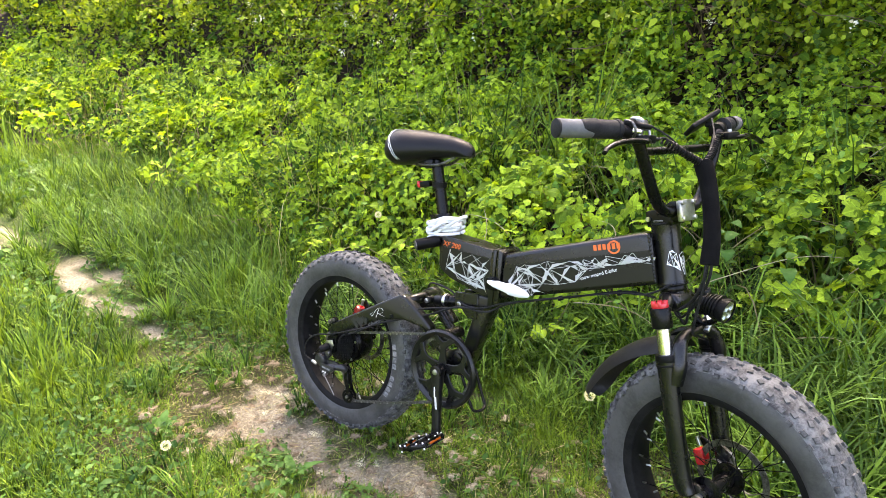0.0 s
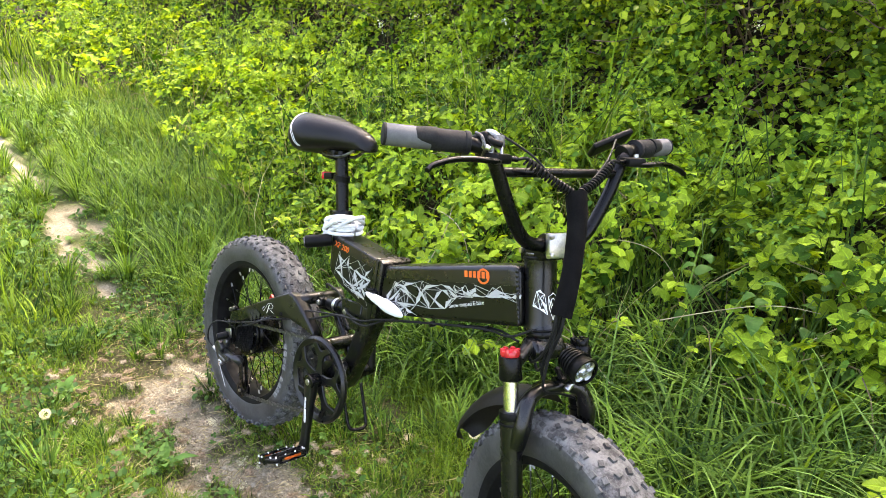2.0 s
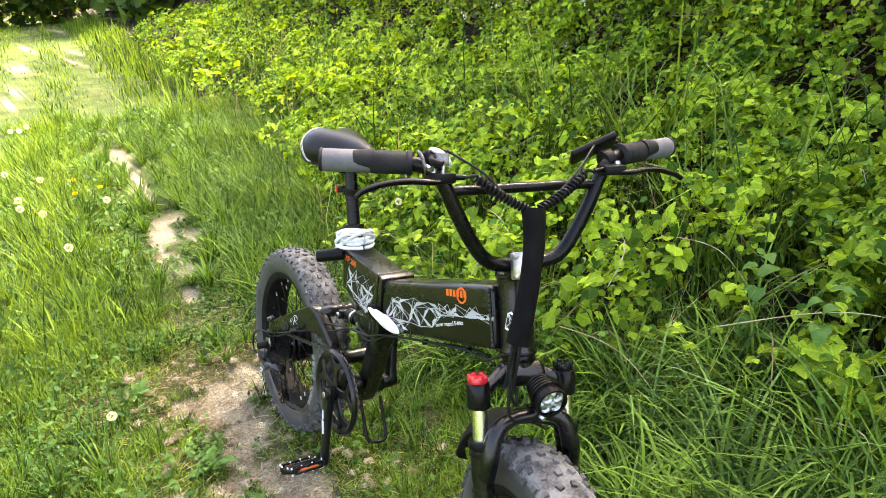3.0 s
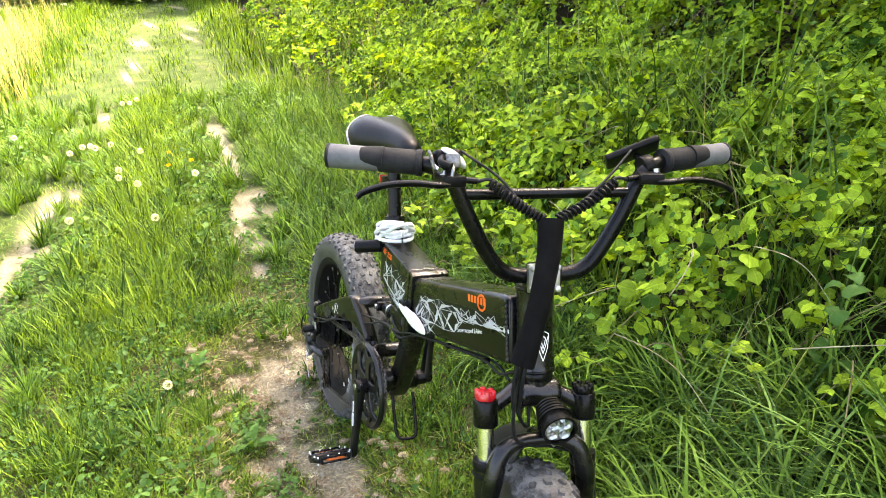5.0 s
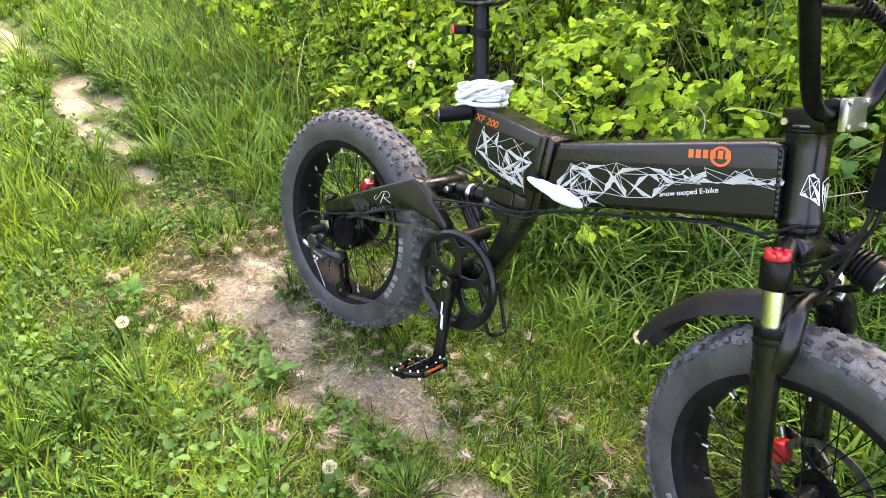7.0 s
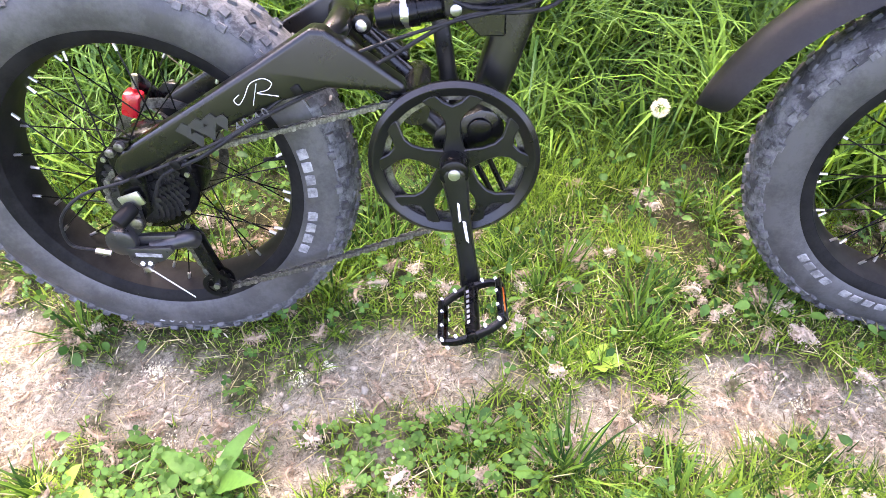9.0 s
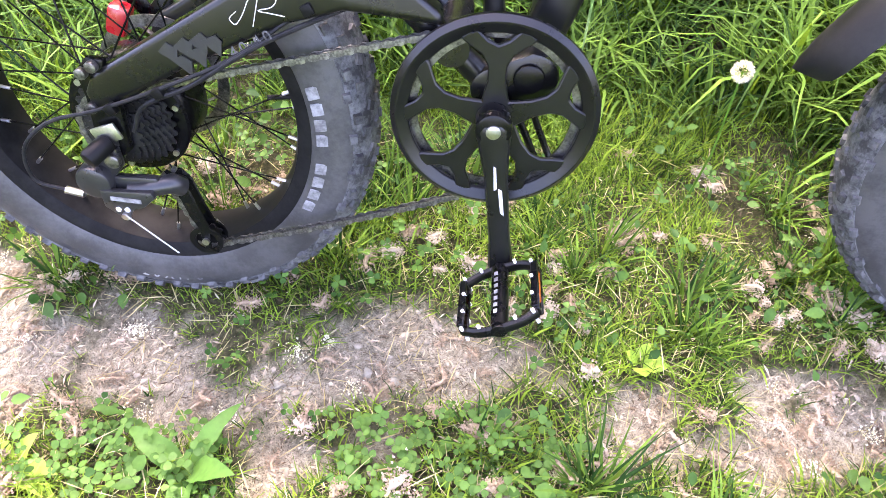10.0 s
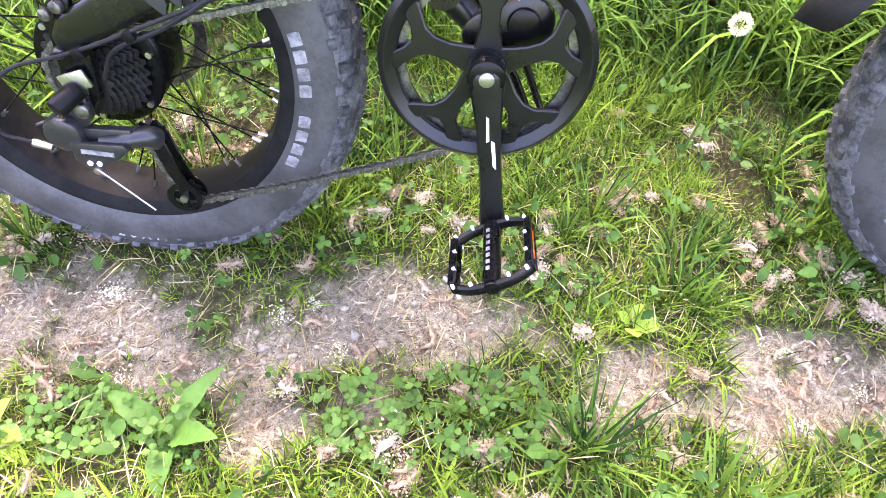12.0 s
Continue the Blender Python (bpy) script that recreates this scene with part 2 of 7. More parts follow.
def ground_material():
    """Trodden earth where the attribute 'bare' is high, mossy soil and thatch under the grass elsewhere."""
    m = bpy.data.materials.new("lane_soil")
    m.use_nodes = True
    t = m.node_tree
    n, b = t.nodes, t.nodes["Principled BSDF"]
    geo = n.new("ShaderNodeNewGeometry").outputs["Position"]
    def noise_at(scale, detail=8.0, rough=0.65):
        q = n.new("ShaderNodeTexNoise")
        q.inputs["Scale"].default_value, q.inputs["Detail"].default_value, q.inputs["Roughness"].default_value = scale, detail, rough
        t.links.new(geo, q.inputs["Vector"])
        return q.outputs["Fac"]
    def ramp(value, stops):
        q = n.new("ShaderNodeValToRGB")
        while len(q.color_ramp.elements) < len(stops):
            q.color_ramp.elements.new(0.5)
        for e, (p, c) in zip(q.color_ramp.elements, stops):
            e.position, e.color = p, (*c, 1)
        t.links.new(value, q.inputs["Fac"])
        return q.outputs["Color"]
    a, c, f = noise_at(11), noise_at(110, 10, 0.72), noise_at(520, 5, 0.75)
    earth = ramp(c, [(0.30, (0.066, 0.056, 0.036)), (0.43, (0.220, 0.200, 0.143)), (0.56, (0.325, 0.303, 0.226)), (0.72, (0.475, 0.452, 0.358))])
    damp = ramp(a, [(0.35, (0.74, 0.71, 0.68)), (0.65, (1.1, 1.08, 1.05))])
    grit = ramp(f, [(0.36, (0.28, 0.26, 0.23)), (0.48, (1, 1, 1)), (0.66, (1.45, 1.42, 1.37))])
    soil = ramp(c, [(0.3, (0.016, 0.017, 0.007)), (0.5, (0.055, 0.052, 0.022)), (0.72, (0.17, 0.14, 0.07))])
    def times(x, y):
        q = n.new("ShaderNodeMix")
        q.data_type, q.blend_type = "RGBA", "MULTIPLY"
        q.inputs["Factor"].default_value = 1.0
        t.links.new(x, q.inputs["A"])
        t.links.new(y, q.inputs["B"])
        return q.outputs["Result"]
    mixer = n.new("ShaderNodeMix")
    mixer.data_type = "RGBA"
    att = n.new("ShaderNodeAttribute")
    att.attribute_name = "bare"
    t.links.new(att.outputs["Fac"], mixer.inputs["Factor"])
    t.links.new(soil, mixer.inputs["A"])
    t.links.new(times(times(earth, damp), grit), mixer.inputs["B"])
    far = n.new("ShaderNodeAttribute")
    far.attribute_name = "meadow"
    sward = ramp(noise_at(3.0), [(0.35, (0.020, 0.045, 0.008)), (0.55, (0.050, 0.085, 0.016)), (0.7, (0.10, 0.125, 0.03))])
    over = n.new("ShaderNodeMix")
    over.data_type = "RGBA"
    t.links.new(far.outputs["Fac"], over.inputs["Factor"])
    t.links.new(mixer.outputs["Result"], over.inputs["A"])
    t.links.new(times(sward, grit), over.inputs["B"])
    # bank soil is darkened: shade between the brambles is put into its colour
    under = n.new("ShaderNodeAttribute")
    under.attribute_name = "bank_shade"
    shaded_humus = ramp(c, [(0.3, (0.008, 0.006, 0.004)), (0.55, (0.022, 0.016, 0.009)), (0.75, (0.05, 0.036, 0.02))])
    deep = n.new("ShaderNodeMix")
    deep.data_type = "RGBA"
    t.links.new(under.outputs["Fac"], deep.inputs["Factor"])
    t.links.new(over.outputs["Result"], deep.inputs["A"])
    t.links.new(shaded_humus, deep.inputs["B"])
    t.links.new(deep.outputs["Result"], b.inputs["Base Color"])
    b.inputs["Roughness"].default_value, b.inputs["Specular IOR Level"].default_value = 0.95, 0.15
    q = n.new("ShaderNodeBump")
    q.inputs["Strength"].default_value, q.inputs["Distance"].default_value = 1.0, 0.010
    add = n.new("ShaderNodeMath")
    add.operation = "MULTIPLY_ADD"
    t.links.new(f, add.inputs[0])
    add.inputs[1].default_value = 0.3
    t.links.new(c, add.inputs[2])
    t.links.new(add.outputs[0], q.inputs["Height"])
    t.links.new(q.outputs["Normal"], b.inputs["Normal"])
    return m


lane_soil = ground_material()

# ---- helpers for meshes ----
rng = np.random.default_rng(7)


def mesh_from(name, verts, quads=None, tris=None, smooth=False):
    """A mesh from arrays of vertices, four-cornered and three-cornered faces."""
    me = bpy.data.meshes.new(name)
    verts = np.asarray(verts, dtype=np.float32).reshape(-1, 3)
    quads = np.zeros((0, 4), np.int32) if quads is None else np.asarray(quads, np.int32).reshape(-1, 4)
    tris = np.zeros((0, 3), np.int32) if tris is None else np.asarray(tris, np.int32).reshape(-1, 3)
    me.vertices.add(len(verts))
    me.vertices.foreach_set("co", verts.ravel())
    loops = np.concatenate([quads.ravel(), tris.ravel()])
    me.loops.add(len(loops))
    me.loops.foreach_set("vertex_index", loops)
    starts = np.concatenate([np.arange(len(quads)) * 4, len(quads) * 4 + np.arange(len(tris)) * 3]).astype(np.int32)
    me.polygons.add(len(starts))
    me.polygons.foreach_set("loop_start", starts)
    if smooth:
        me.polygons.foreach_set("use_smooth", np.ones(len(starts), bool))
    me.update(calc_edges=True)
    return me


def smooth_step(a, b, x):
    u = np.clip((np.asarray(x, float) - a) / (b - a), 0, 1)
    return u * u * (3 - 2 * u)


def lattice(x, y, size, seed):
    """Smooth random values between -1 and 1 over the plan, with lumps of that size."""
    def corner(i, j):
        v = np.sin(i * 127.1 + j * 311.7 + seed * 74.7) * 43758.5453
        return (v - np.floor(v)) * 2 - 1
    u, v = np.asarray(x, float) / size, np.asarray(y, float) / size
    i, j = np.floor(u), np.floor(v)
    fu, fv = u - i, v - j
    fu, fv = fu * fu * (3 - 2 * fu), fv * fv * (3 - 2 * fv)
    return (corner(i, j) * (1 - fu) + corner(i + 1, j) * fu) * (1 - fv) + (corner(i, j + 1) * (1 - fu) + corner(i + 1, j + 1) * fu) * fv


# ---- the plan: a lane of two wheel tracks, with a grown-over bank along its far side ----
def lane_shift(x):
    """How far the lane has turned aside at x."""
    return np.where(np.asarray(x) < -2.0, -0.108 * (np.asarray(x, float) + 2.0), 0.0)


def bank_foot(x):
    """Where the bank's growth begins."""
    return 1.64 + 0.06 * smooth_step(-1.0, -2.0, x) + 0.36 * smooth_step(-1.1, -0.3, x) - 0.15 * smooth_step(0.7, 1.3, x) + lane_shift(x) + 0.35 * smooth_step(-2.5, -5.0, x) + 0.12 * lattice(x, 0 * np.asarray(x), 0.7, 3)


def lane_rise(x):
    """The lane climbs gently away from the bicycle, then levels out."""
    return 0.045 * (np.logaddexp(0.0, (-2.3 - np.asarray(x, float)) / 0.35) * 0.35 - np.logaddexp(0.0, (-24.0 - np.asarray(x, float)) / 2.0) * 2.0)


def left_track(x):
    """The middle of the far wheel track, which draws nearer to the other one up the lane."""
    x = np.asarray(x, float)
    return lane_shift(x) + 0.10 + 0.075 * np.maximum(-4.0 - x, 0) - 0.055 * np.maximum(-9.0 - x, 0)


def right_track(x):
    x = np.asarray(x, float)
    return lane_shift(x) + 1.25 + 0.03 * np.clip(-6.0 - x, 0, 4)


# bare patches of the near track: middle x, y and half sizes
BARE = [(-1.42, 1.09, 0.13, 0.12), (-1.26, 1.09, 0.14, 0.085), (-1.54, 1.22, 0.10, 0.06), (-0.95, 1.055, 0.115, 0.115), (-0.79, 1.09, 0.12, 0.06),
        (-0.55, 1.02, 0.13, 0.10), (-0.36, 1.0, 0.15, 0.085), (-0.15, 0.98, 0.17, 0.08), (-1.13, 1.0, 0.08, 0.05), (0.12, 0.93, 0.18, 0.08),
        (-2.54, 1.29, 0.11, 0.07), (-2.84, 1.30, 0.13, 0.09), (-3.03, 1.45, 0.13, 0.08), (-3.40, 1.47, 0.14, 0.08), (-4.05, 1.47, 0.18, 0.07), (-4.8, 1.56, 0.2, 0.07), (-0.983, 0.955, 0.05, 0.055), (-0.91, 1.10, 0.10, 0.08),
        (-2.27, 1.23, 0.08, 0.04), (-3.72, 1.48, 0.14, 0.06), (-4.42, 1.52, 0.2, 0.06), (-5.2, 1.57, 0.24, 0.07)]


def bare_at(x, y):
    """How bare the ground is, 0 to 1."""
    x, y = np.asarray(x, float), np.asarray(y, float)
    ragged = 0.55 * lattice(x, y, 0.085, 11) + 0.45 * lattice(x, y, 0.035, 12) + 0.25 * lattice(x, y, 0.015, 13)
    best = np.full(np.broadcast(x, y).shape, -9.0)
    for bx, by, rx, ry in BARE:
        best = np.maximum(best, 1.0 - np.hypot((x - bx) / rx, (y - by) / ry))
    far = smooth_step(-1.7, -2.2, x)
    for middle, half, share, seed, start in ((right_track, 0.14, -0.34, 22, far), (left_track, 0.16, -0.14, 21, smooth_step(-1.6, -2.1, x))):
        line = y - middle(x) - 0.06 * lattice(x, 0 * x, 0.9, 5)
        track = 1.0 - np.abs(line) / half + 1.1 * lattice(x, y, 0.45, seed) + 0.5 * lattice(x, y, 0.17, seed + 3) - 0.75 + share
        best = np.maximum(best, start * 2.2 - 2.2 + track)
    return smooth_step(-0.05, 0.35, best * 1.2 + ragged)


def ground_z(x, y):
    x, y = np.asarray(x, float), np.asarray(y, float)
    z = -0.030 - 0.028 * smooth_step(-1.0, -0.1, x) * smooth_step(0.6, 1.0, y)
    z = z + 0.03 * smooth_step(1.02, 0.75, y) * smooth_step(-3, -1.5, x)
    z = z + 0.025 * smooth_step(-1.4, -2.2, x) + lane_rise(x)
    up = y - bank_foot(x)
    z = z + 0.42 * smooth_step(0.0, 2.6, up) + 1.0 * smooth_step(2.0, 3.6, up)
    z = z + 0.010 * lattice(x, y, 0.22, 1) + 0.005 * lattice(x, y, 0.06, 2) + 0.0025 * lattice(x, y, 0.026, 4)
    return z - 0.012 * bare_at(x, y)


def graded(lo, hi, near_lo, near_hi, step, growth=1.16):
    """Places along a line: close together from near_lo to near_hi, then wider and wider apart."""
    mid = list(np.arange(near_lo, near_hi, step))
    s, v = step, mid[-1]
    while v < hi:
        s *= growth
        v += s
        mid.append(v)
    s, v = step, mid[0]
    while v > lo:
        s *= growth
        v -= s
        mid.insert(0, v)
    return np.array(mid)


gx, gy = graded(-900, 900, -2.2, 0.5, 0.012), graded(-900, 900, 0.6, 1.7, 0.012)
GX, GY = np.meshgrid(gx, gy)
far_flat = np.exp(-np.maximum(np.hypot(GX, GY) - 40, 0) / 30)
GZ = ground_z(GX, GY) * far_flat
nx, ny = len(gx), len(gy)
k = (np.arange(ny - 1)[:, None] * nx + np.arange(nx - 1)[None, :]).ravel()
ground_mesh = mesh_from("ground", np.stack([GX, GY, GZ], -1), np.stack([k, k + 1, k + nx + 1, k + nx], -1), smooth=True)
bare = ground_mesh.attributes.new("bare", "FLOAT", "POINT")
bare.data.foreach_set("value", bare_at(GX, GY).astype(np.float32).ravel())
meadow = ground_mesh.attributes.new("meadow", "FLOAT", "POINT")
lane_side = GY - lane_shift(GX)
meadow.data.foreach_set("value", np.maximum.reduce([smooth_step(0.6, 1.4, GX), smooth_step(-0.6, -1.3, lane_side), smooth_step(-18, -26, GX), smooth_step(6.0, 8.0, lane_side), 0.85 * smooth_step(-1.7, -2.8, GX) * (1 - bare_at(GX, GY))]).astype(np.float32).ravel())
# how far the painted shade under the bank's growth reaches, 0 to 1
bank_shade = ground_mesh.attributes.new("bank_shade", "FLOAT", "POINT")
bank_shade.data.foreach_set("value", smooth_step(0.0, 0.25, GY - bank_foot(GX)).astype(np.float32).ravel())
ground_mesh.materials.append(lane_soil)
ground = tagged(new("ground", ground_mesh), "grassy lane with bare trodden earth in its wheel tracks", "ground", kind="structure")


# ---- plants ----
def frames_from(normal, ahead):
    """Turning matrices whose third column is the normal and whose second points ahead as far as it can."""
    n = normal / np.linalg.norm(normal, axis=1, keepdims=True)
    a = ahead - n * np.sum(ahead * n, 1, keepdims=True)
    a /= np.maximum(np.linalg.norm(a, axis=1, keepdims=True), 1e-6)
    return np.stack([np.cross(a, n), a, n], -1)


def spread_copies(template, places, turns, sizes):
    """Vertices and faces of a template set down many times."""
    tv, tq, tt = template
    v = np.einsum("nij,kj->nki", turns, tv) * np.asarray(sizes)[:, None, None] + places[:, None, :]
    base = (np.arange(len(places)) * len(tv))[:, None, None]
    return v.reshape(-1, 3), (tq[None] + base).reshape(-1, 4), (tt[None] + base).reshape(-1, 3)


def joined(pieces):
    vs, qs, ts, at = [], [], [], 0
    for v, q, t in pieces:
        vs.append(v)
        qs.append(q + at)
        ts.append(t + at)
        at += len(v)
    return np.concatenate(vs), np.concatenate(qs), np.concatenate(ts)


def leaflet(wide=0.42, fold=0.06, droop=0.09):
    """One leaf blade, a unit long, folded along its rib, tip drooping; y runs to the tip."""
    v = [(0, 0, 0), (0, 0.40, 0), (0, 0.72, -droop * 0.45), (0, 1.02, -droop * 1.2)]
    for s in (-1, 1):
        v += [(s * wide * 0.62, 0.07, fold * 0.6), (s * wide * 0.97, 0.28, fold * 0.9), (s * wide * 0.93, 0.52, fold * 0.9 - droop * 0.1), (s * wide * 0.62, 0.76, fold * 0.5 - droop * 0.45), (s * wide * 0.26, 0.94, fold * 0.2 - droop * 0.85)]
    q = [(0, 1, 5, 4), (1, 2, 7, 6), (1, 0, 9, 10), (2, 1, 11, 12)]
    t = [(1, 6, 5), (2, 8, 7), (2, 3, 8), (1, 10, 11), (2, 12, 13), (3, 2, 13)]
    return np.array(v, float), np.array(q), np.array(t)


def lobed_leaf(lobes=5, deep=0.075):
    """A rounded leaf with shallow lobes, dished round its stalk; y runs to the tip."""
    rim = [(0, 0, 0), (0, 0.38, 0.03)]
    n = 19
    for i in range(n):
        a = -2.75 + 5.5 * i / (n - 1)
        r = 0.56 * (1 + deep * math.cos(a * lobes)) * (1 + 0.10 * math.cos(a) + 0.14 * math.exp(-(a / 0.28) ** 2))
        rim.append((r * math.sin(a), 0.40 + r * math.cos(a), -0.10 * (r / 0.56) ** 2 + 0.05 * math.cos(a * 3.3)))
    t = [(1, i + 1, i) for i in range(2, n + 1)] + [(1, 2, 0), (1, 0, n + 1)]
    return np.array(rim, float), np.zeros((0, 4), int), np.array(t)


def leaflet_plain(wide=0.38, fold=0.10, droop=0.14):
    """A plainer leaf blade for growth farther off."""
    v = [(0, 0, 0), (0, 0.45, 0), (0, 1, -droop)]
    for s in (-1, 1):
        v += [(s * wide * 0.75, 0.18, fold * 0.7), (s * wide * 0.92, 0.55, fold * 0.7)]
    return np.array(v, float), np.array([(0, 1, 4, 3), (1, 0, 5, 6)]), np.array([(1, 2, 4), (2, 1, 6)])


def leaflet_kite(wide=0.36, fold=0.10, droop=0.10):
    """Two facets, for leaves of a few points' size."""
    v = [(0, 0, 0), (-wide, 0.45, fold), (0, 1, -droop), (wide, 0.45, fold)]
    return np.array(v, float), np.zeros((0, 4), int), np.array([(0, 2, 1), (0, 3, 2)])


def trefoil(wide=0.42, side=0.85, blade=None):
    """Three leaflets on one stalk."""
    v, q, t = blade or leaflet(wide)
    out = []
    for turn, s in ((0, 1.0), (1.25, side), (-1.25, side)):
        c, n = math.cos(turn), math.sin(turn)
        m = np.array([[c, -n, 0], [n, c, 0], [0, 0, 1]])
        w = (v * s) @ m.T
        w[:, 1] += 0.18 if turn == 0 else 0.06
        out.append((w, q, t))
    return joined(out)


def blade_strips(places, lengths, widths, lean, heading, sag, parts=3):
    """Blades of grass that rise, lean and bow over."""
    n = len(places)
    h = np.stack([np.cos(heading), np.sin(heading), np.zeros(n)], -1)
    side = np.stack([-np.sin(heading), np.cos(heading), np.zeros(n)], -1)
    rows = []
    p = places.copy()
    angle = lean.copy()
    for i in range(parts + 1):
        w = widths * ((1.0, 0.85, 0.6, 0.0)[min(i, 3)] if parts == 3 else 1 - 0.7 * i / parts)
        if i < parts:
            rows += [p - side * w[:, None] / 2, p + side * w[:, None] / 2]
        else:
            rows += [p]
        step = (lengths / parts)[:, None]
        p = p + (h * np.sin(angle)[:, None] + np.array([0, 0, 1.0]) * np.cos(angle)[:, None]) * step
        angle = angle + sag
    v = np.stack(rows, 1)
    k = 2 * parts + 1
    base = (np.arange(n) * k)[:, None, None]
    q = np.array([[2 * i, 2 * i + 1, 2 * i + 3, 2 * i + 2] for i in range(parts - 1)])
    t = np.array([[2 * parts - 2, 2 * parts - 1, 2 * parts]])
    return v.reshape(-1, 3), (q[None] + base).reshape(-1, 4), (t[None] + base).reshape(-1, 3)


def stuff(name, pieces, mat, label, category, parent=None, blade=None):
    me = mesh_from(name, *pieces, smooth=True)
    if blade is not None:
        put_blade(me, blade)
    me.materials.append(mat)
    ob = new(name, me)
    if parent:
        ob.parent = parent
        ob["kind"] = "stuff"
        if label:
            ob["label"] = label
        return ob
    return tagged(ob, label, category, kind="stuff")


def put_blade(me, blade):
    """Give every leaf of a mesh its own coordinates, across and along the blade."""
    flat = np.zeros((len(blade), 3), np.float32)
    flat[:, :2] = blade[:, :2]
    me.attributes.new("blade", "FLOAT_VECTOR", "POINT").data.foreach_set("vector", np.tile(flat, (len(me.vertices) // len(blade), 1)).ravel())


def scatter(count, x0, x1, y0, y1):
    return rng.uniform(x0, x1, count), rng.uniform(y0, y1, count)


def tufted(x, y, seed, size=0.07):
    """Chance of growth: grass stands in tufts."""
    return 0.64 + 0.36 * lattice(x, y, size, seed)


def trodden(x, y):
    """How worn the sward is beside the wheel tracks, 0 to 1."""
    x, y = np.asarray(x, float), np.asarray(y, float)
    wide = 0.06 * lattice(x, y, 0.25, 15)
    right = smooth_step(0.26, 0.08, np.abs(y - right_track(x)) + wide) * smooth_step(-1.2, -1.8, x)
    left = smooth_step(0.36, 0.12, np.abs(y - left_track(x)) + wide) * smooth_step(-1.4, -2.0, x)
    return np.maximum(right, left)


def grass_patch(name, count, area, length, width, mat, label, tall=None, avoid=0.5, lean=(0.05, 0.6), sag=(0.05, 0.4), keep=None, parts=3):
    x, y = scatter(count, *area)
    ok = (bare_at(x, y) < avoid + rng.uniform(-0.3, 0.35, count)) & (rng.uniform(0, 1, count) < tufted(x, y, 31) * (1 - 0.50 * trodden(x, y)))
    if keep is not None:
        ok &= keep(x, y)
    x, y = x[ok], y[ok]
    n = len(x)
    ln = length * rng.uniform(0.40, 1.30, n) * (0.85 + 0.40 * lattice(x, y, 0.3, 8) + 0.45 * lattice(x, y, 0.11, 9)) * (1 - 0.50 * trodden(x, y)) * (1 - 0.6 * np.clip(bare_at(x, y) * 1.6, 0, 1))
    if tall is not None:
        ln = ln * tall(x, y)
    p = np.stack([x, y, ground_z(x, y) - 0.004], -1)
    return stuff(name, blade_strips(p, ln, width * rng.uniform(0.6, 1.3, n) * np.clip(ln / length, 0.3, 1.0) ** 0.5, rng.uniform(*lean, n), rng.uniform(0, 6.283, n), rng.uniform(*sag, n), parts), mat, label, "grass")

# ---- the bank: brambles low down, shrubs behind them ----
def growth_top(x, y):
    up = y - bank_foot(x)
    z = np.interp(up, [0, 0.25, 0.45, 0.85, 1.4, 1.8, 2.05, 2.4, 2.8], [0.04, 0.24, 0.36, 0.56, 0.64, 0.78, 0.98, 1.4, 2.0])
    return z + lane_rise(x) + (0.10 * lattice(x, y, 0.55, 41) + 0.07 * lattice(x, y, 0.2, 42)) * smooth_step(0, 0.5, up)


def rod(points, radii, sides=5):
    """A round stem along points."""
    pts = np.asarray(points, float)
    n = len(pts)
    along = np.gradient(pts, axis=0)
    along /= np.maximum(np.linalg.norm(along, axis=1, keepdims=True), 1e-9)
    ref = np.where(np.abs(along[:, 2:3]) > 0.9, np.array([[1.0, 0, 0]]), np.array([[0, 0, 1.0]]))
    s = np.cross(along, ref)
    s /= np.linalg.norm(s, axis=1, keepdims=True)
    u = np.cross(s, along)
    a = np.arange(sides) / sides * 2 * math.pi
    ring = s[:, None] * np.cos(a)[None, :, None] + u[:, None] * np.sin(a)[None, :, None]
    v = pts[:, None] + ring * np.broadcast_to(np.asarray(radii, float), (n,))[:, None, None]
    i, j = np.meshgrid(np.arange(n - 1), np.arange(sides), indexing="ij")
    q = np.stack([i * sides + j, i * sides + (j + 1) % sides, (i + 1) * sides + (j + 1) % sides, (i + 1) * sides + j], -1).reshape(-1, 4)
    return v.reshape(-1, 3), q, np.zeros((0, 3), int)


def leaf_cloud(places, size, template, up=(0, -0.45, 1.0), wild=0.75):
    n = len(places)
    normal = np.array(up) + rng.normal(0, wild, (n, 3)) * np.array([1, 1, 0.7])
    ahead = rng.normal(0, 1, (n, 3)) + np.array([0, -0.5, -0.4])
    return spread_copies(template, places, frames_from(normal, ahead), size * np.clip(rng.lognormal(-0.05, 0.33, n), 0.4, 1.8))


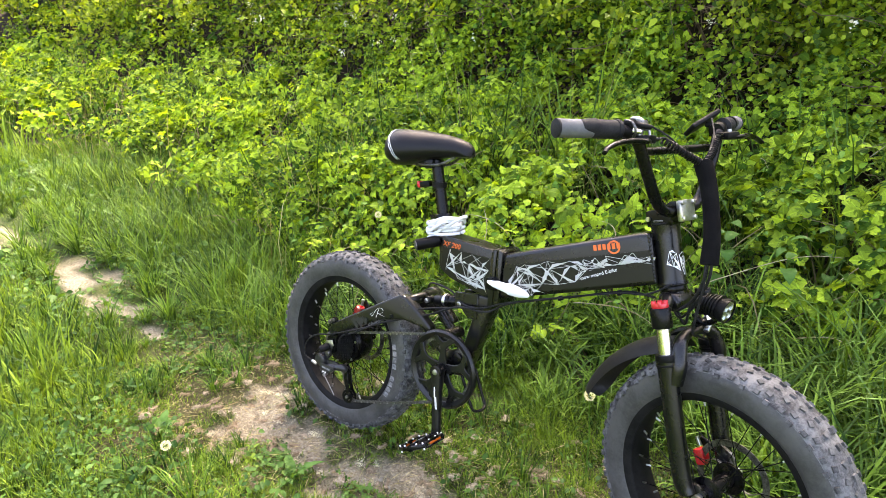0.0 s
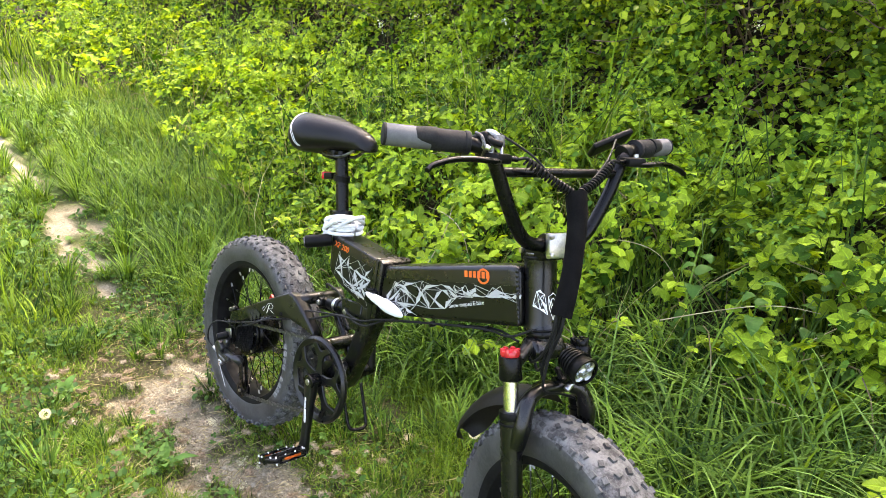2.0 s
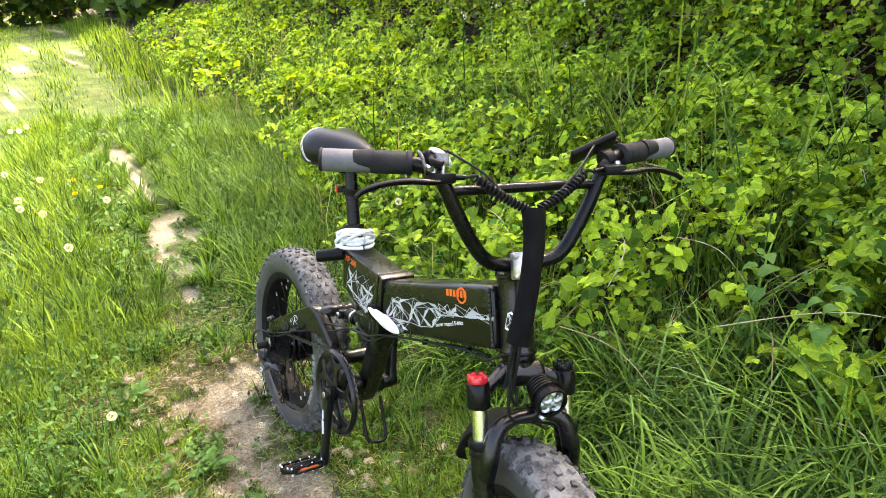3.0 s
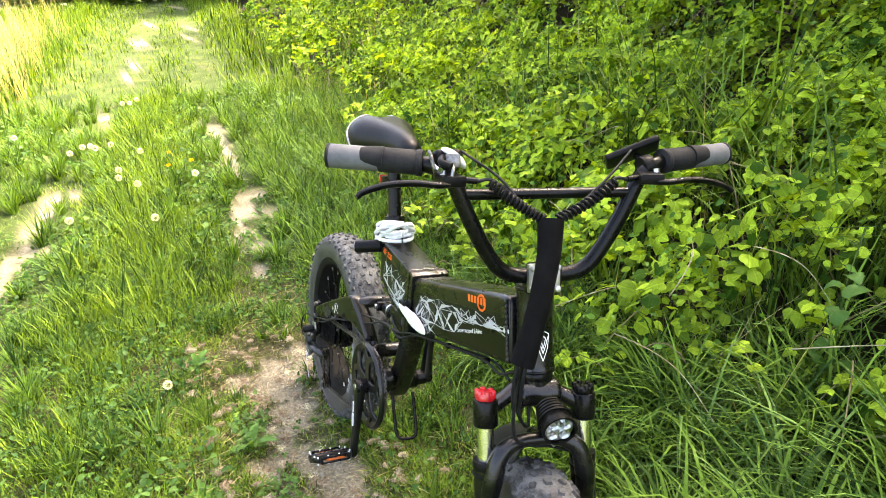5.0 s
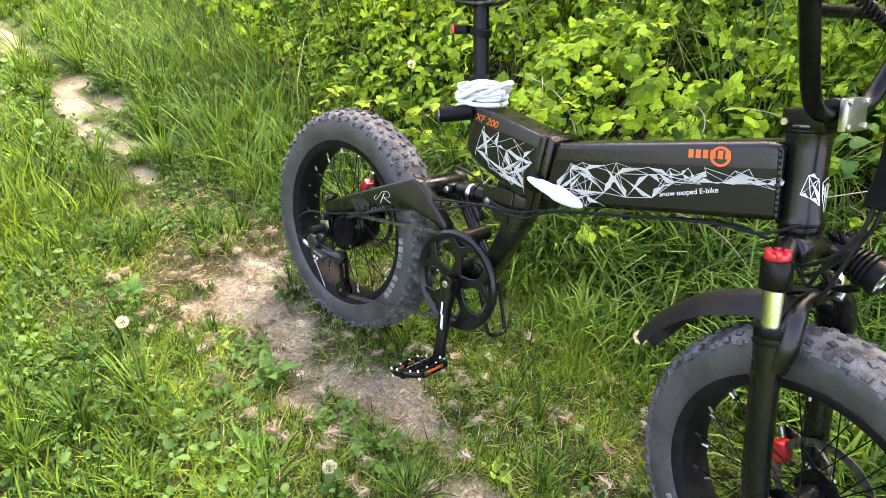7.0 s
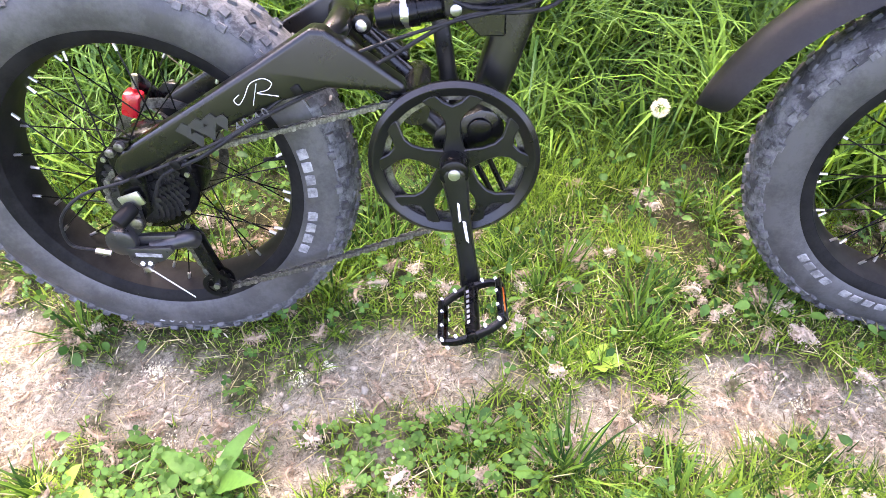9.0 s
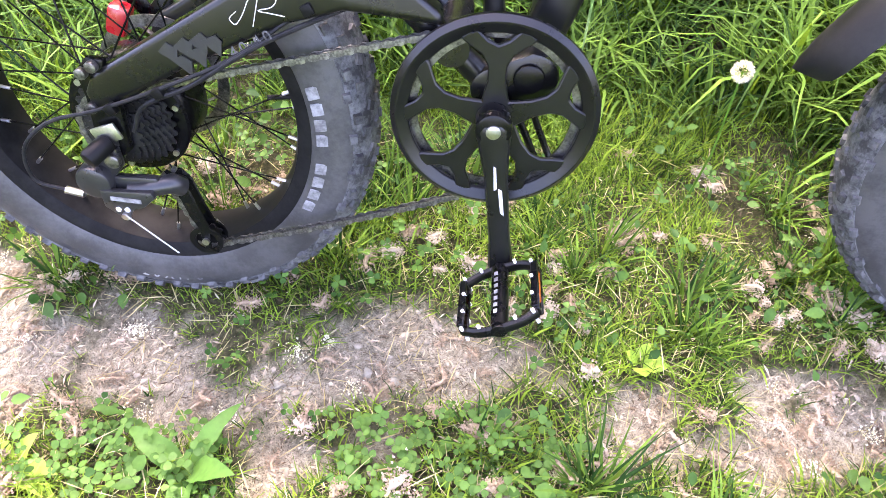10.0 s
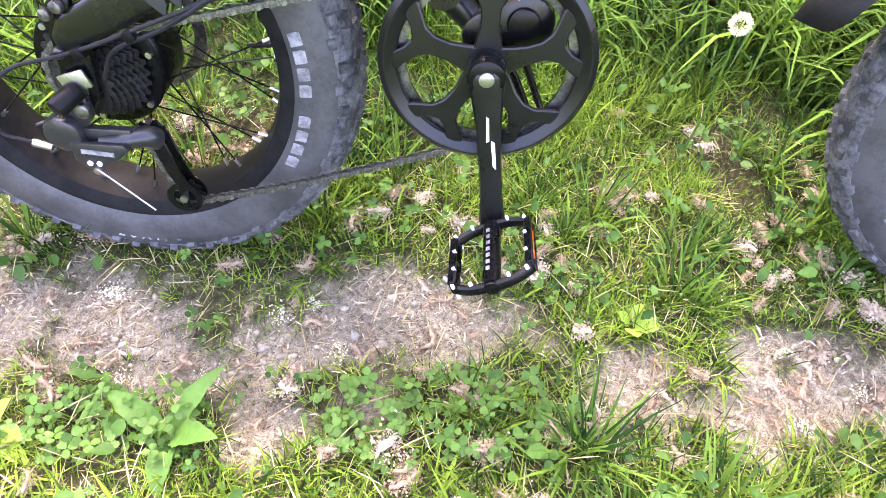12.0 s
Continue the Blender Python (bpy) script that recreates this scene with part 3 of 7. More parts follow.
def bramble(x0, x1, count, size, near):
    bush = tagged(new("bramble_bush"), "sprawling bramble with bright green three-part leaves on the bank", "bush", "brambles on the bank")
    x = rng.uniform(x0 - 0.15, x1 + 0.15, count)
    u = rng.uniform(0, 1, count) ** 0.9 * 2.5 + 0.24
    y = bank_foot(x) + u
    thin_out = rng.uniform(0, 1, count) < 0.40 - 0.05 * smooth_step(1.2, 1.9, u) + 0.75 * lattice(x, y, 0.36, 51) + 0.95 * lattice(x, y, 0.12, 52)
    x, y, u = x[thin_out], y[thin_out], u[thin_out]
    depth = np.where(rng.uniform(0, 1, len(x)) < 0.75, rng.exponential(0.055, len(x)), rng.exponential(0.22, len(x)))
    z = np.maximum(growth_top(x, y) + 0.07 * lattice(x, y, 0.10, 53) - depth, ground_z(x, y) + 0.02)
    p = np.stack([x, y, z], -1)
    broad = (lattice(x, y, 0.5, 54) + rng.normal(0, 0.35, len(x)) > 0.1) if near else np.zeros(len(x), bool)
    blade = leaflet(0.47) if near else leaflet_plain() if -5 < x0 < 2 else leaflet_kite(0.42)
    stuff("leaves", leaf_cloud(p[~broad], size, trefoil(0.44, 0.85, blade), wild=0.65), bramble_green, "", "", bush, blade[0])
    if near:
        stuff("lobed_leaves", leaf_cloud(p[broad], size * 0.85, lobed_leaf(), wild=0.6), hop_green, "rounded lobed leaves of climbing herbs", "", bush, lobed_leaf()[0])
    h = rng.choice(len(p), len(p) // 2)
    side = p[h] + rng.normal(0, 0.05, (len(h), 3)) + np.array([0, -0.04, -0.01])
    stuff("small_leaves", leaf_cloud(side, size * 0.62, leaflet_plain(0.30), (0, -0.3, 1.0), 0.9), weed_green, "small pointed leaves of herbs between the canes", "", bush)
    canes = []
    for _ in range(int(26 * (x1 - x0))):
        cx = rng.uniform(x0, x1)
        cy = float(bank_foot(cx)) + rng.uniform(0.1, 2.1)
        head = rng.uniform(0, 6.283)
        ln = rng.uniform(0.3, 0.9)
        s = np.linspace(0, 1, 7)
        px, py = cx + np.cos(head) * ln * s, cy + np.sin(head) * ln * s * 0.6
        pz = ground_z(px, py) * (1 - s) + growth_top(px, py) * s + 0.10 * np.sin(s * 3.0) - 0.04
        canes.append(rod(np.stack([px, py, pz], -1), np.linspace(0.004, 0.0015, 7), 4))
    stuff("cane_tangle", joined(canes), cane_green, "thorny brown canes", "", bush)
    return bush


for x0, x1, count, size in ((-0.1, 1.2, 17500, 0.0315), (-1.2, -0.1, 14500, 0.0325), (-2.3, -1.2, 11000, 0.036), (-3.6, -2.3, 11500, 0.035), (1.2, 2.8, 5500, 0.058), (2.8, 6.0, 1800, 0.07), (-5.4, -3.6, 11000, 0.040), (-8.5, -5.4, 8500, 0.050), (-13, -8.5, 7000, 0.065)):
    bramble(x0, x1, count, size, -1.3 < x0 < 1.0)


def shrub(cx, wide, count, size, blossom=0, tall=2.5):
    """A hedge shrub: stems from the bank, twigs, clumps of small leaves with dark gaps between them."""
    ob = tagged(new("hedge_shrub"), "dense hedge shrub with small leaves and dark gaps" if not blossom else "hawthorn shrub with small leaves and white blossom", "shrub", "shrubs of the hedge")
    foot, rise = float(bank_foot(cx)) + 2.75, float(lane_rise(cx))
    wood = []
    for _ in range(9):
        a = rng.uniform(-wide / 2, wide / 2)
        s = np.linspace(0, 1, 9)
        lean = rng.uniform(-0.5, 0.5)
        px = cx + a * 0.5 + lean * s + 0.05 * np.sin(s * 9 + a)
        py = foot + rng.uniform(-0.2, 0.6) - 0.75 * s * rng.uniform(0.2, 1)
        pz = 0.5 + rise + s * rng.uniform(1.2, tall - 0.5)
        wood.append(rod(np.stack([px, py, pz], -1), np.linspace(0.010, 0.003, 9), 5))
    for _ in range(120):
        p0 = np.array([cx + rng.uniform(-wide / 2, wide / 2), foot - rng.uniform(0.0, 0.95), rise + rng.uniform(0.6, 2.0)])
        d = rng.normal(0, 1, 3) * np.array([1, 0.6, 0.5])
        d /= np.linalg.norm(d)
        s = np.linspace(0, 1, 5)[:, None]
        wood.append(rod(p0 + d * s * rng.uniform(0.2, 0.6) + rng.normal(0, 0.015, (5, 3)), np.linspace(0.0035, 0.001, 5), 3))
    stuff("stem_tangle", joined(wood), twig_brown, "bare brown stems and twigs", "", ob)
    clumps = int(count / 46)
    c = np.stack([cx + rng.uniform(-wide * 0.58, wide * 0.58, clumps), rng.uniform(-0.95, 0.7, clumps), rng.uniform(0.62, tall, clumps)], -1)
    c[:, 1] = foot + c[:, 1] - 0.35 * (c[:, 2] - 1.2)
    c[:, 2] += rise
    p = np.repeat(c, 46, 0) + rng.normal(0, 1, (clumps * 46, 3)) * np.array([0.10, 0.08, 0.07])
    stuff("leaves", leaf_cloud(p, size, leaflet_plain(0.38) if -3 < cx < 2 else leaflet_kite(0.4), (0, -0.6, 0.8), 0.9), shrub_green, "", "", ob)
    if blossom:
        b = np.repeat(p[rng.choice(len(p), blossom // 5)] + np.array([0, -0.1, 0.05]), 16, 0)
        b = b + rng.normal(0, 0.016, b.shape)
        stuff("blossom", leaf_cloud(b, 0.012, leaflet_kite(0.5, 0.02, 0.02), (0, -0.8, 0.7), 0.7), petal_white, "small white flowers", "", ob)
    return ob


for cx, wide, count, size, blossom in ((5.4, 2.6, 5200, 0.065, 0), (2.9, 1.6, 7000, 0.05, 0), (1.6, 1.5, 11000, 0.040, 0), (0.3, 1.5, 12500, 0.036, 80), (-1.0, 1.5, 11000, 0.033, 200), (-2.4, 1.6, 8400, 0.034, 420), (-3.9, 1.8, 7400, 0.036, 600), (-5.6, 2.0, 7000, 0.045, 350), (-8.0, 2.8, 7000, 0.055, 0), (-11.5, 4.0, 7000, 0.07, 0)):
    shrub(cx, wide, count, size, blossom)

# dark sheets added behind the shrubs; their colour stands for the hedge's shade
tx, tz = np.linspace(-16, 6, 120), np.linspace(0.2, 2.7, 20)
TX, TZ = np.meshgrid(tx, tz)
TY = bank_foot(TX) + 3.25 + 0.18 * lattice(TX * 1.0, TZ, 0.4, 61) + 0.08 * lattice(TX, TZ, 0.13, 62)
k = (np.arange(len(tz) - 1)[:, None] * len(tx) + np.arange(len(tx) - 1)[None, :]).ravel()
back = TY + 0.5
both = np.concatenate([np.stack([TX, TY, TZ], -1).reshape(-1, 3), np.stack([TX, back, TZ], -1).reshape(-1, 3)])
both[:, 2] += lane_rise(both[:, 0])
shade_sheets = mesh_from("shade_sheets", both, np.concatenate([np.stack([k, k + 1, k + len(tx) + 1, k + len(tx)], -1), np.stack([k + 1, k, k + len(tx), k + len(tx) + 1], -1) + TX.size]))
shade_sheets.materials.append(hedge_shade)
tagged(new("hedge_thicket", shade_sheets), "dark sheets standing in for the shade inside the hedge", "hedge", kind="stuff")


# ---- grass, from the feet of the bank to the far end of the lane ----
def off_bank(x, y):
    return y < bank_foot(x) + 0.45


grass_patch("lane_grass", 108000, (-1.75, 0.25, 0.80, 1.70), 0.060, 0.0029, grass_green, "short green grass on the lane", keep=off_bank, tall=lambda x, y: 0.65 + 0.55 * smooth_step(1.15, 1.6, y), lean=(0.1, 1.35), sag=(0.1, 0.7), parts=2)
grass_patch("lane_grass", 84000, (-2.3, 0.7, 0.45, 1.75), 0.068, 0.0046, grass_green, "short green grass on the lane", keep=lambda x, y: off_bank(x, y) & ((rng.uniform(0, 1, len(x)) < 0.25) | (x < -1.75) | (x > 0.25) | (y < 0.85)), tall=lambda x, y: 0.62 + 0.55 * smooth_step(-1.5, -2.0, x) + 0.6 * smooth_step(1.15, 1.6, y) * smooth_step(-1.0, -0.4, x) + 0.4 * smooth_step(1.2, 1.6, y) + 0.5 * smooth_step(0.95, 0.6, y), lean=(0.1, 1.25), sag=(0.1, 0.6), parts=2)
grass_patch("verge_grass", 52000, (-1.8, 1.6, 1.30, 2.75), 0.32, 0.0092, verge_green, "long bowing grass at the foot of the bank", keep=lambda x, y: (y - bank_foot(x) < 0.43) & (y - bank_foot(x) > -0.20 - 0.28 * smooth_step(-0.6, 0.0, x)) & (lattice(x, y, 0.13, 71) > -0.35), tall=lambda x, y: 0.40 + 0.40 * smooth_step(-0.05, 0.2, y - bank_foot(x)) + 0.70 * smooth_step(-0.75, 0.05, x), lean=(0.05, 0.7), sag=(0.28, 0.80))
grass_patch("verge_grass", 34000, (-6.0, -1.3, 1.45, 3.6), 0.30, 0.0060, verge_green, "long bowing grass at the foot of the bank", keep=lambda x, y: np.abs(y - bank_foot(x) - 0.20) < 0.60, lean=(0.1, 0.7), sag=(0.2, 0.7))
grass_patch("bank_grass", 16000, (-9.0, -2.2, 1.9, 5.0), 0.44, 0.0075, verge_green, "tall grass coming up through the brambles", keep=lambda x, y: (y > bank_foot(x) + 0.1) & (y < bank_foot(x) + 1.7) & (lattice(x, y, 0.5, 75) > -0.1), tall=lambda x, y: 0.8 + 0.7 * smooth_step(0.2, 1.0, y - bank_foot(x)), lean=(0.0, 0.45), sag=(0.15, 0.6))
grass_patch("dry_grass", 3600, (-7.5, -1.8, 1.9, 5.0), 0.55, 0.0042, straw_blade, "tall bleached dry stems among the brambles", keep=lambda x, y: (y > bank_foot(x) + 0.1) & (y < bank_foot(x) + 1.6) & (lattice(x, y, 0.45, 76) > 0.15), tall=lambda x, y: 0.8 + 0.6 * smooth_step(0.2, 1.0, y - bank_foot(x)), lean=(0.0, 0.4), sag=(0.05, 0.4))
grass_patch("bank_grass", 14000, (-3.0, 1.8, 1.7, 3.2), 0.52, 0.0085, verge_green, "tall grass coming up through the brambles", keep=lambda x, y: (y > bank_foot(x) + 0.2) & (y < bank_foot(x) + 1.6) & (lattice(x, y, 0.3, 72) > 0.10 - 0.25 * smooth_step(-0.9, -0.3, x)), tall=lambda x, y: 0.75 + 0.75 * smooth_step(0.2, 1.0, y - bank_foot(x)), lean=(0.0, 0.5), sag=(0.25, 0.75))
grass_patch("dry_grass", 520, (-2.6, 1.8, 1.75, 2.9), 0.50, 0.0030, straw_blade, "bleached dry stems among the brambles", keep=lambda x, y: (y > bank_foot(x) + 0.2) & (y < bank_foot(x) + 1.2), tall=lambda x, y: 0.9 + 0.5 * smooth_step(0.2, 1.0, y - bank_foot(x)), lean=(0.1, 0.7), sag=(0.0, 0.12))
grass_patch("track_grass", 9000, (0.2, 2.6, 0.6, 1.9), 0.26, 0.0048, verge_green, "long bowing grass beside the track", lean=(0.1, 0.7), sag=(0.15, 0.55))
grass_patch("lane_grass", 100000, (-6.5, -2.1, -1.8, 3.2), 0.15, 0.0080, grass_green, "green grass between the wheel tracks", avoid=0.35, keep=off_bank, tall=lambda x, y: 0.5 + 1.15 * np.exp(-((y - lane_shift(x) - 0.70) / 0.3) ** 2) + 0.9 * smooth_step(0.30, 0.75, y - lane_shift(x) - 1.27) + 0.8 * smooth_step(-0.35, -0.9, y - lane_shift(x)), lean=(0.1, 1.0), sag=(0.1, 0.6), parts=2)
grass_patch("lane_grass", 40000, (-2.4, 0.6, -0.9, 0.5), 0.11, 0.0060, grass_green, "green grass between the wheel tracks")
grass_patch("lane_grass", 60000, (-24, -6.3, -6, 5.5), 0.26, 0.022, grass_green, "green grass along the lane", parts=2, keep=off_bank, tall=lambda x, y: 0.45 + 0.8 * smooth_step(0.3, 0.9, np.abs(y - lane_shift(x) - 0.62) - 0.55))
grass_patch("dry_grass", 22000, (-14, -5.2, -5.5, 0.9), 0.85, 0.008, straw_blade, "tall bleached dry grass in full sun", keep=lambda x, y: y < lane_shift(x) - 0.75 + 0.3 * lattice(x, y, 0.6, 73), lean=(0.0, 0.35), sag=(0.0, 0.25))
grass_patch("tall_grass", 16000, (-13, -4.6, -4.5, 0.9), 0.60, 0.008, verge_green, "tall green grass beyond the lane", keep=lambda x, y: y < lane_shift(x) - 0.65 + 0.3 * lattice(x, y, 0.5, 74), lean=(0.0, 0.45), sag=(0.05, 0.35))


grass_patch("worn_grass", 26000, (-9.0, -1.9, -0.3, 2.4), 0.055, 0.0045, straw_blade, "short bleached grass trodden flat in the wheel tracks", avoid=0.9, keep=lambda x, y: rng.uniform(0, 1, len(x)) < trodden(x, y), lean=(0.6, 1.4), sag=(0.1, 0.5), parts=2)


# tussocks: blades springing from one root
def tussocks(name, count, area, blades, length, width, mat, label, keep, sag=(0.12, 0.5), parts=3):
    x, y = scatter(count, *area)
    ok = keep(x, y)
    x, y = x[ok], y[ok]
    big = rng.uniform(0.55, 1.2, len(x))
    cx, cy, cs = np.repeat(x, blades), np.repeat(y, blades), np.repeat(big, blades)
    n = len(cx)
    head = rng.uniform(0, 6.283, n)
    r = rng.uniform(0, 0.03, n) * cs
    px, py = cx + np.cos(head) * r, cy + np.sin(head) * r
    p = np.stack([px, py, ground_z(px, py) - 0.004], -1)
    stuff(name, blade_strips(p, length * cs * rng.uniform(0.5, 1.15, n), width * rng.uniform(0.6, 1.25, n), rng.uniform(0.05, 0.7, n), head + rng.normal(0, 0.5, n), rng.uniform(*sag, n), parts), mat, label, "grass")


tussocks("grass_tussock", 330, (-2.5, 0.6, 0.30, 1.6), 44, 0.105, 0.0042, verge_green, "tufts of darker grass on the lane", lambda x, y: (bare_at(x, y) < 0.12) & (bare_at(x, y - 0.05) < 0.3) & (bare_at(x, y + 0.05) < 0.3) & off_bank(x, y))
tussocks("bowing_grass", 46, (-0.25, 1.0, 1.82, 2.5), 28, 0.50, 0.0090, bow_green, "tufts of broad bowing grass at the foot of the bank", lambda x, y: y < bank_foot(x) + 0.35, (0.22, 0.52), 5)
tussocks("bowing_grass", 24, (-1.6, -0.25, 1.62, 2.3), 26, 0.38, 0.0075, bow_green, "tufts of broad bowing grass at the foot of the bank", lambda x, y: y > bank_foot(x) - 0.05, (0.22, 0.52), 5)
tussocks("grass_tussock", 560, (-7.0, -2.3, -1.6, 2.2), 50, 0.20, 0.0068, verge_green, "tufts of darker grass between the wheel tracks", lambda x, y: (bare_at(x, y) < 0.15) & off_bank(x, y))
tussocks("grass_tussock", 70, (-2.4, 0.4, -0.4, 0.75), 50, 0.15, 0.0045, verge_green, "tufts of darker grass on the lane", lambda x, y: bare_at(x, y) < 0.3)
grass_patch("field_grass", 7000, (0.5, 7.0, -6.0, 2.6), 0.20, 0.014, grass_green, "rough grass beside the lane", parts=2, keep=off_bank)
grass_patch("field_grass", 8000, (-8.0, 0.7, -6.5, -0.8), 0.18, 0.013, grass_green, "rough grass beside the lane", parts=2)
grass_patch("dead_thatch", 30000, (-2.1, 0.35, 0.60, 1.6), 0.042, 0.0013, straw_blade, "dry straw-coloured bits of dead grass", avoid=1.5, lean=(1.0, 1.55), sag=(0.0, 0.14), parts=2)


# ---- trees behind the hedge: out of view, they shade the near lane ----
def crown_tree(x, y, crown, radius, clumps, label, leaf=0.15, per=46, spread=0.24):
    tree = tagged(new("tree"), label, "tree")
    base = np.array([x, y, float(ground_z(x, y)) - 0.1])
    top = np.array(crown) + np.array([0, 0, float(lane_rise(x))])
    s = np.linspace(0, 1, 12)[:, None]
    wood = [rod(base + (top - base) * s + np.array([0.12, 0.08, 0]) * np.sin(s * 5), np.linspace(0.13, 0.04, 12), 10)]
    c = rng.normal(0, 1, (clumps, 3))
    c /= np.linalg.norm(c, axis=1, keepdims=True)
    c = top + c * np.array(radius) * rng.uniform(0.1, 1.0, (clumps, 1)) ** 0.5
    for q in c[::4]:
        start = base + (top - base) * rng.uniform(0.45, 0.95)
        bend = (start + q) / 2 + np.array([0, 0, 0.2])
        wood.append(rod([(1 - u) ** 2 * start + 2 * u * (1 - u) * bend + u * u * q for u in np.linspace(0, 1, 6)], np.linspace(0.035, 0.006, 6), 4))
    stuff("trunk", joined(wood), bark, "", "", tree)
    p = np.repeat(c, per, 0) + rng.normal(0, spread, (clumps * per, 3))
    stuff("crown", leaf_cloud(p, leaf, leaflet_kite(0.46), (0, 0, 1), 0.8), canopy_green, "", "", tree)
    return tree


for tx0, high in ((4.6, 6.2), (1.9, 6.2), (-0.6, 6.4), (-2.9, 6.4), (-5.6, 5.9), (-9.0, 5.0), (-13.0, 5.0)):
    ty0 = float(bank_foot(tx0)) + 4.4
    crown_tree(tx0, ty0 + 0.3, (tx0, ty0, high), (1.9, 1.4, 2.8), {-0.6: 86, -2.9: 76, -5.6: 34}.get(tx0, 56), "leafy tree standing behind the hedge", 0.084, 92, 0.62)
# the lane's far end and its open side
for tx0, ty0, r in ((-26, 4.5, 3.0), (-29, 1.5, 3.0), (-27, -2.0, 3.0), (-24, -5.5, 3.0), (-19, -8.5, 2.6), (-14, -10.5, 2.6), (-23, 7.5, 3.2), (-19, 6.6, 2.2)):
    crown_tree(tx0, ty0, (tx0, ty0, 2.0), (r, r, 2.4), 110, "leafy tree closing the far end of the lane", 0.26, 50, 0.5)

# ---- the folding bicycle; its own axes: x ahead, y to its left, z up, from the middle of the rear hub ----
BIKE = pose(-1.1636, 1.2757, 0.2423, -11.0, 1.0, -3.0)
STEER = pose(0.944, 0, 0.387, 0, -15.5, 0) @ pose(0, 0, 0, 0, 0, -15.0)
BASE = Vector((0.55, 0, -0.283))
bike = tagged(new("electric_bike"), "black folding fat-tyre electric bicycle leaning on its stand on the lane", "bicycle")
bike.matrix_world = BIKE @ Matrix.Translation(BASE)


def finish(bm, mat, sharp=38):
    bmesh.ops.recalc_face_normals(bm, faces=bm.faces)
    for f in bm.faces:
        f.smooth = True
    for e in bm.edges:
        if len(e.link_faces) == 2 and e.calc_face_angle(0) > radians(sharp):
            e.smooth = False
    me = bpy.data.meshes.new("part")
    bm.to_mesh(me)
    bm.free()
    if mat:
        me.materials.append(mat)
    return me


def part(name, bm, mat, parent=None, label="", m=None, sharp=38):
    """One mesh object under the bicycle or under one of its parts."""
    bm.transform(Matrix.Translation(-BASE) @ (m or Matrix()))
    ob = new(name, finish(bm, mat, sharp))
    ob.data.name = name
    ob.parent = parent or bike
    if label:
        ob["label"] = label
    return ob


def lathe(profile, segs=48, close=False, centre=(0, 0, 0), turn=None):
    """Turned about the y axis: profile of (radius, y)."""
    bm = bmesh.new()
    rings = []
    for i in range(segs):
        a = 2 * math.pi * i / segs
        rings.append([bm.verts.new((r * math.cos(a), y, r * math.sin(a))) for r, y in profile])
    n = len(profile)
    for i in range(segs):
        p, q = rings[i], rings[(i + 1) % segs]
        for j in range(n if close else n - 1):
            bm.faces.new((p[j], p[(j + 1) % n], q[(j + 1) % n], q[j]))
    if not close:
        for end in (0, n - 1):
            if profile[end][0] > 1e-5:
                bm.faces.new([r[end] for r in rings])
    bmesh.ops.remove_doubles(bm, verts=bm.verts, dist=1e-6)
    bm.transform(Matrix.Translation(centre) @ (turn or Matrix()))
    return bm


def smooth_path(points, per=8):
    """A rounded line through points."""
    p = [Vector(q) for q in points]
    p = [2 * p[0] - p[1]] + p + [2 * p[-1] - p[-2]]
    out = []
    for i in range(1, len(p) - 2):
        for k in range(per):
            u = k / per
            out.append(0.5 * (2 * p[i] + (p[i + 1] - p[i - 1]) * u + (2 * p[i - 1] - 5 * p[i] + 4 * p[i + 1] - p[i + 2]) * u * u + (3 * p[i] - p[i - 1] - 3 * p[i + 1] + p[i + 2]) * u ** 3))
    return out + [p[-2]]


def pipe(points, radius, sides=12, per=8, smooth=True, flat=1.0):
    """A round tube along a rounded line; radius may be a list, one for each given point."""
    pts = smooth_path(points, per) if smooth and len(points) > 2 else [Vector(q) for q in points]
    if isinstance(radius, (int, float)):
        radii = [radius] * len(pts)
    else:
        radii = list(np.interp(np.linspace(0, 1, len(pts)), np.linspace(0, 1, len(radius)), radius))
    bm = bmesh.new()
    rings, side = [], None
    for i, q in enumerate(pts):
        d = (pts[min(i + 1, len(pts) - 1)] - pts[max(i - 1, 0)]).normalized()
        if side is None:
            side = d.cross(Vector((0, 0, 1)) if abs(d.z) < 0.9 else Vector((1, 0, 0))).normalized()
        side = (side - d * side.dot(d)).normalized()
        up = side.cross(d)
        rings.append([bm.verts.new(q + (side * math.cos(a) + up * math.sin(a) * flat) * radii[i]) for a in (2 * math.pi * j / sides for j in range(sides))])
    for p, q in zip(rings, rings[1:]):
        for j in range(sides):
            bm.faces.new((p[j], p[(j + 1) % sides], q[(j + 1) % sides], q[j]))
    bm.faces.new(rings[0])
    bm.faces.new(rings[-1][::-1])
    return bm


def rounded(bm, width, segs=2, angle=25):
    edges = [e for e in bm.edges if len(e.link_faces) == 2 and e.calc_face_angle(0) > radians(angle)]
    bmesh.ops.bevel(bm, geom=edges, offset=width, segments=segs, profile=0.6, affect="EDGES", clamp_overlap=True)
    return bm


def slab(outline, y0, y1, bevel=0.0, segs=2):
    """A flat piece: outline in x and z, from y0 to y1."""
    bm = bmesh.new()
    a = [bm.verts.new((x, y0, z)) for x, z in outline]
    b = [bm.verts.new((x, y1, z)) for x, z in outline]
    n = len(outline)
    bm.faces.new(a)
    bm.faces.new(b[::-1])
    for i in range(n):
        bm.faces.new((a[i], b[i], b[(i + 1) % n], a[(i + 1) % n]))
    bmesh.ops.recalc_face_normals(bm, faces=bm.faces)
    return rounded(bm, bevel, segs) if bevel else bm


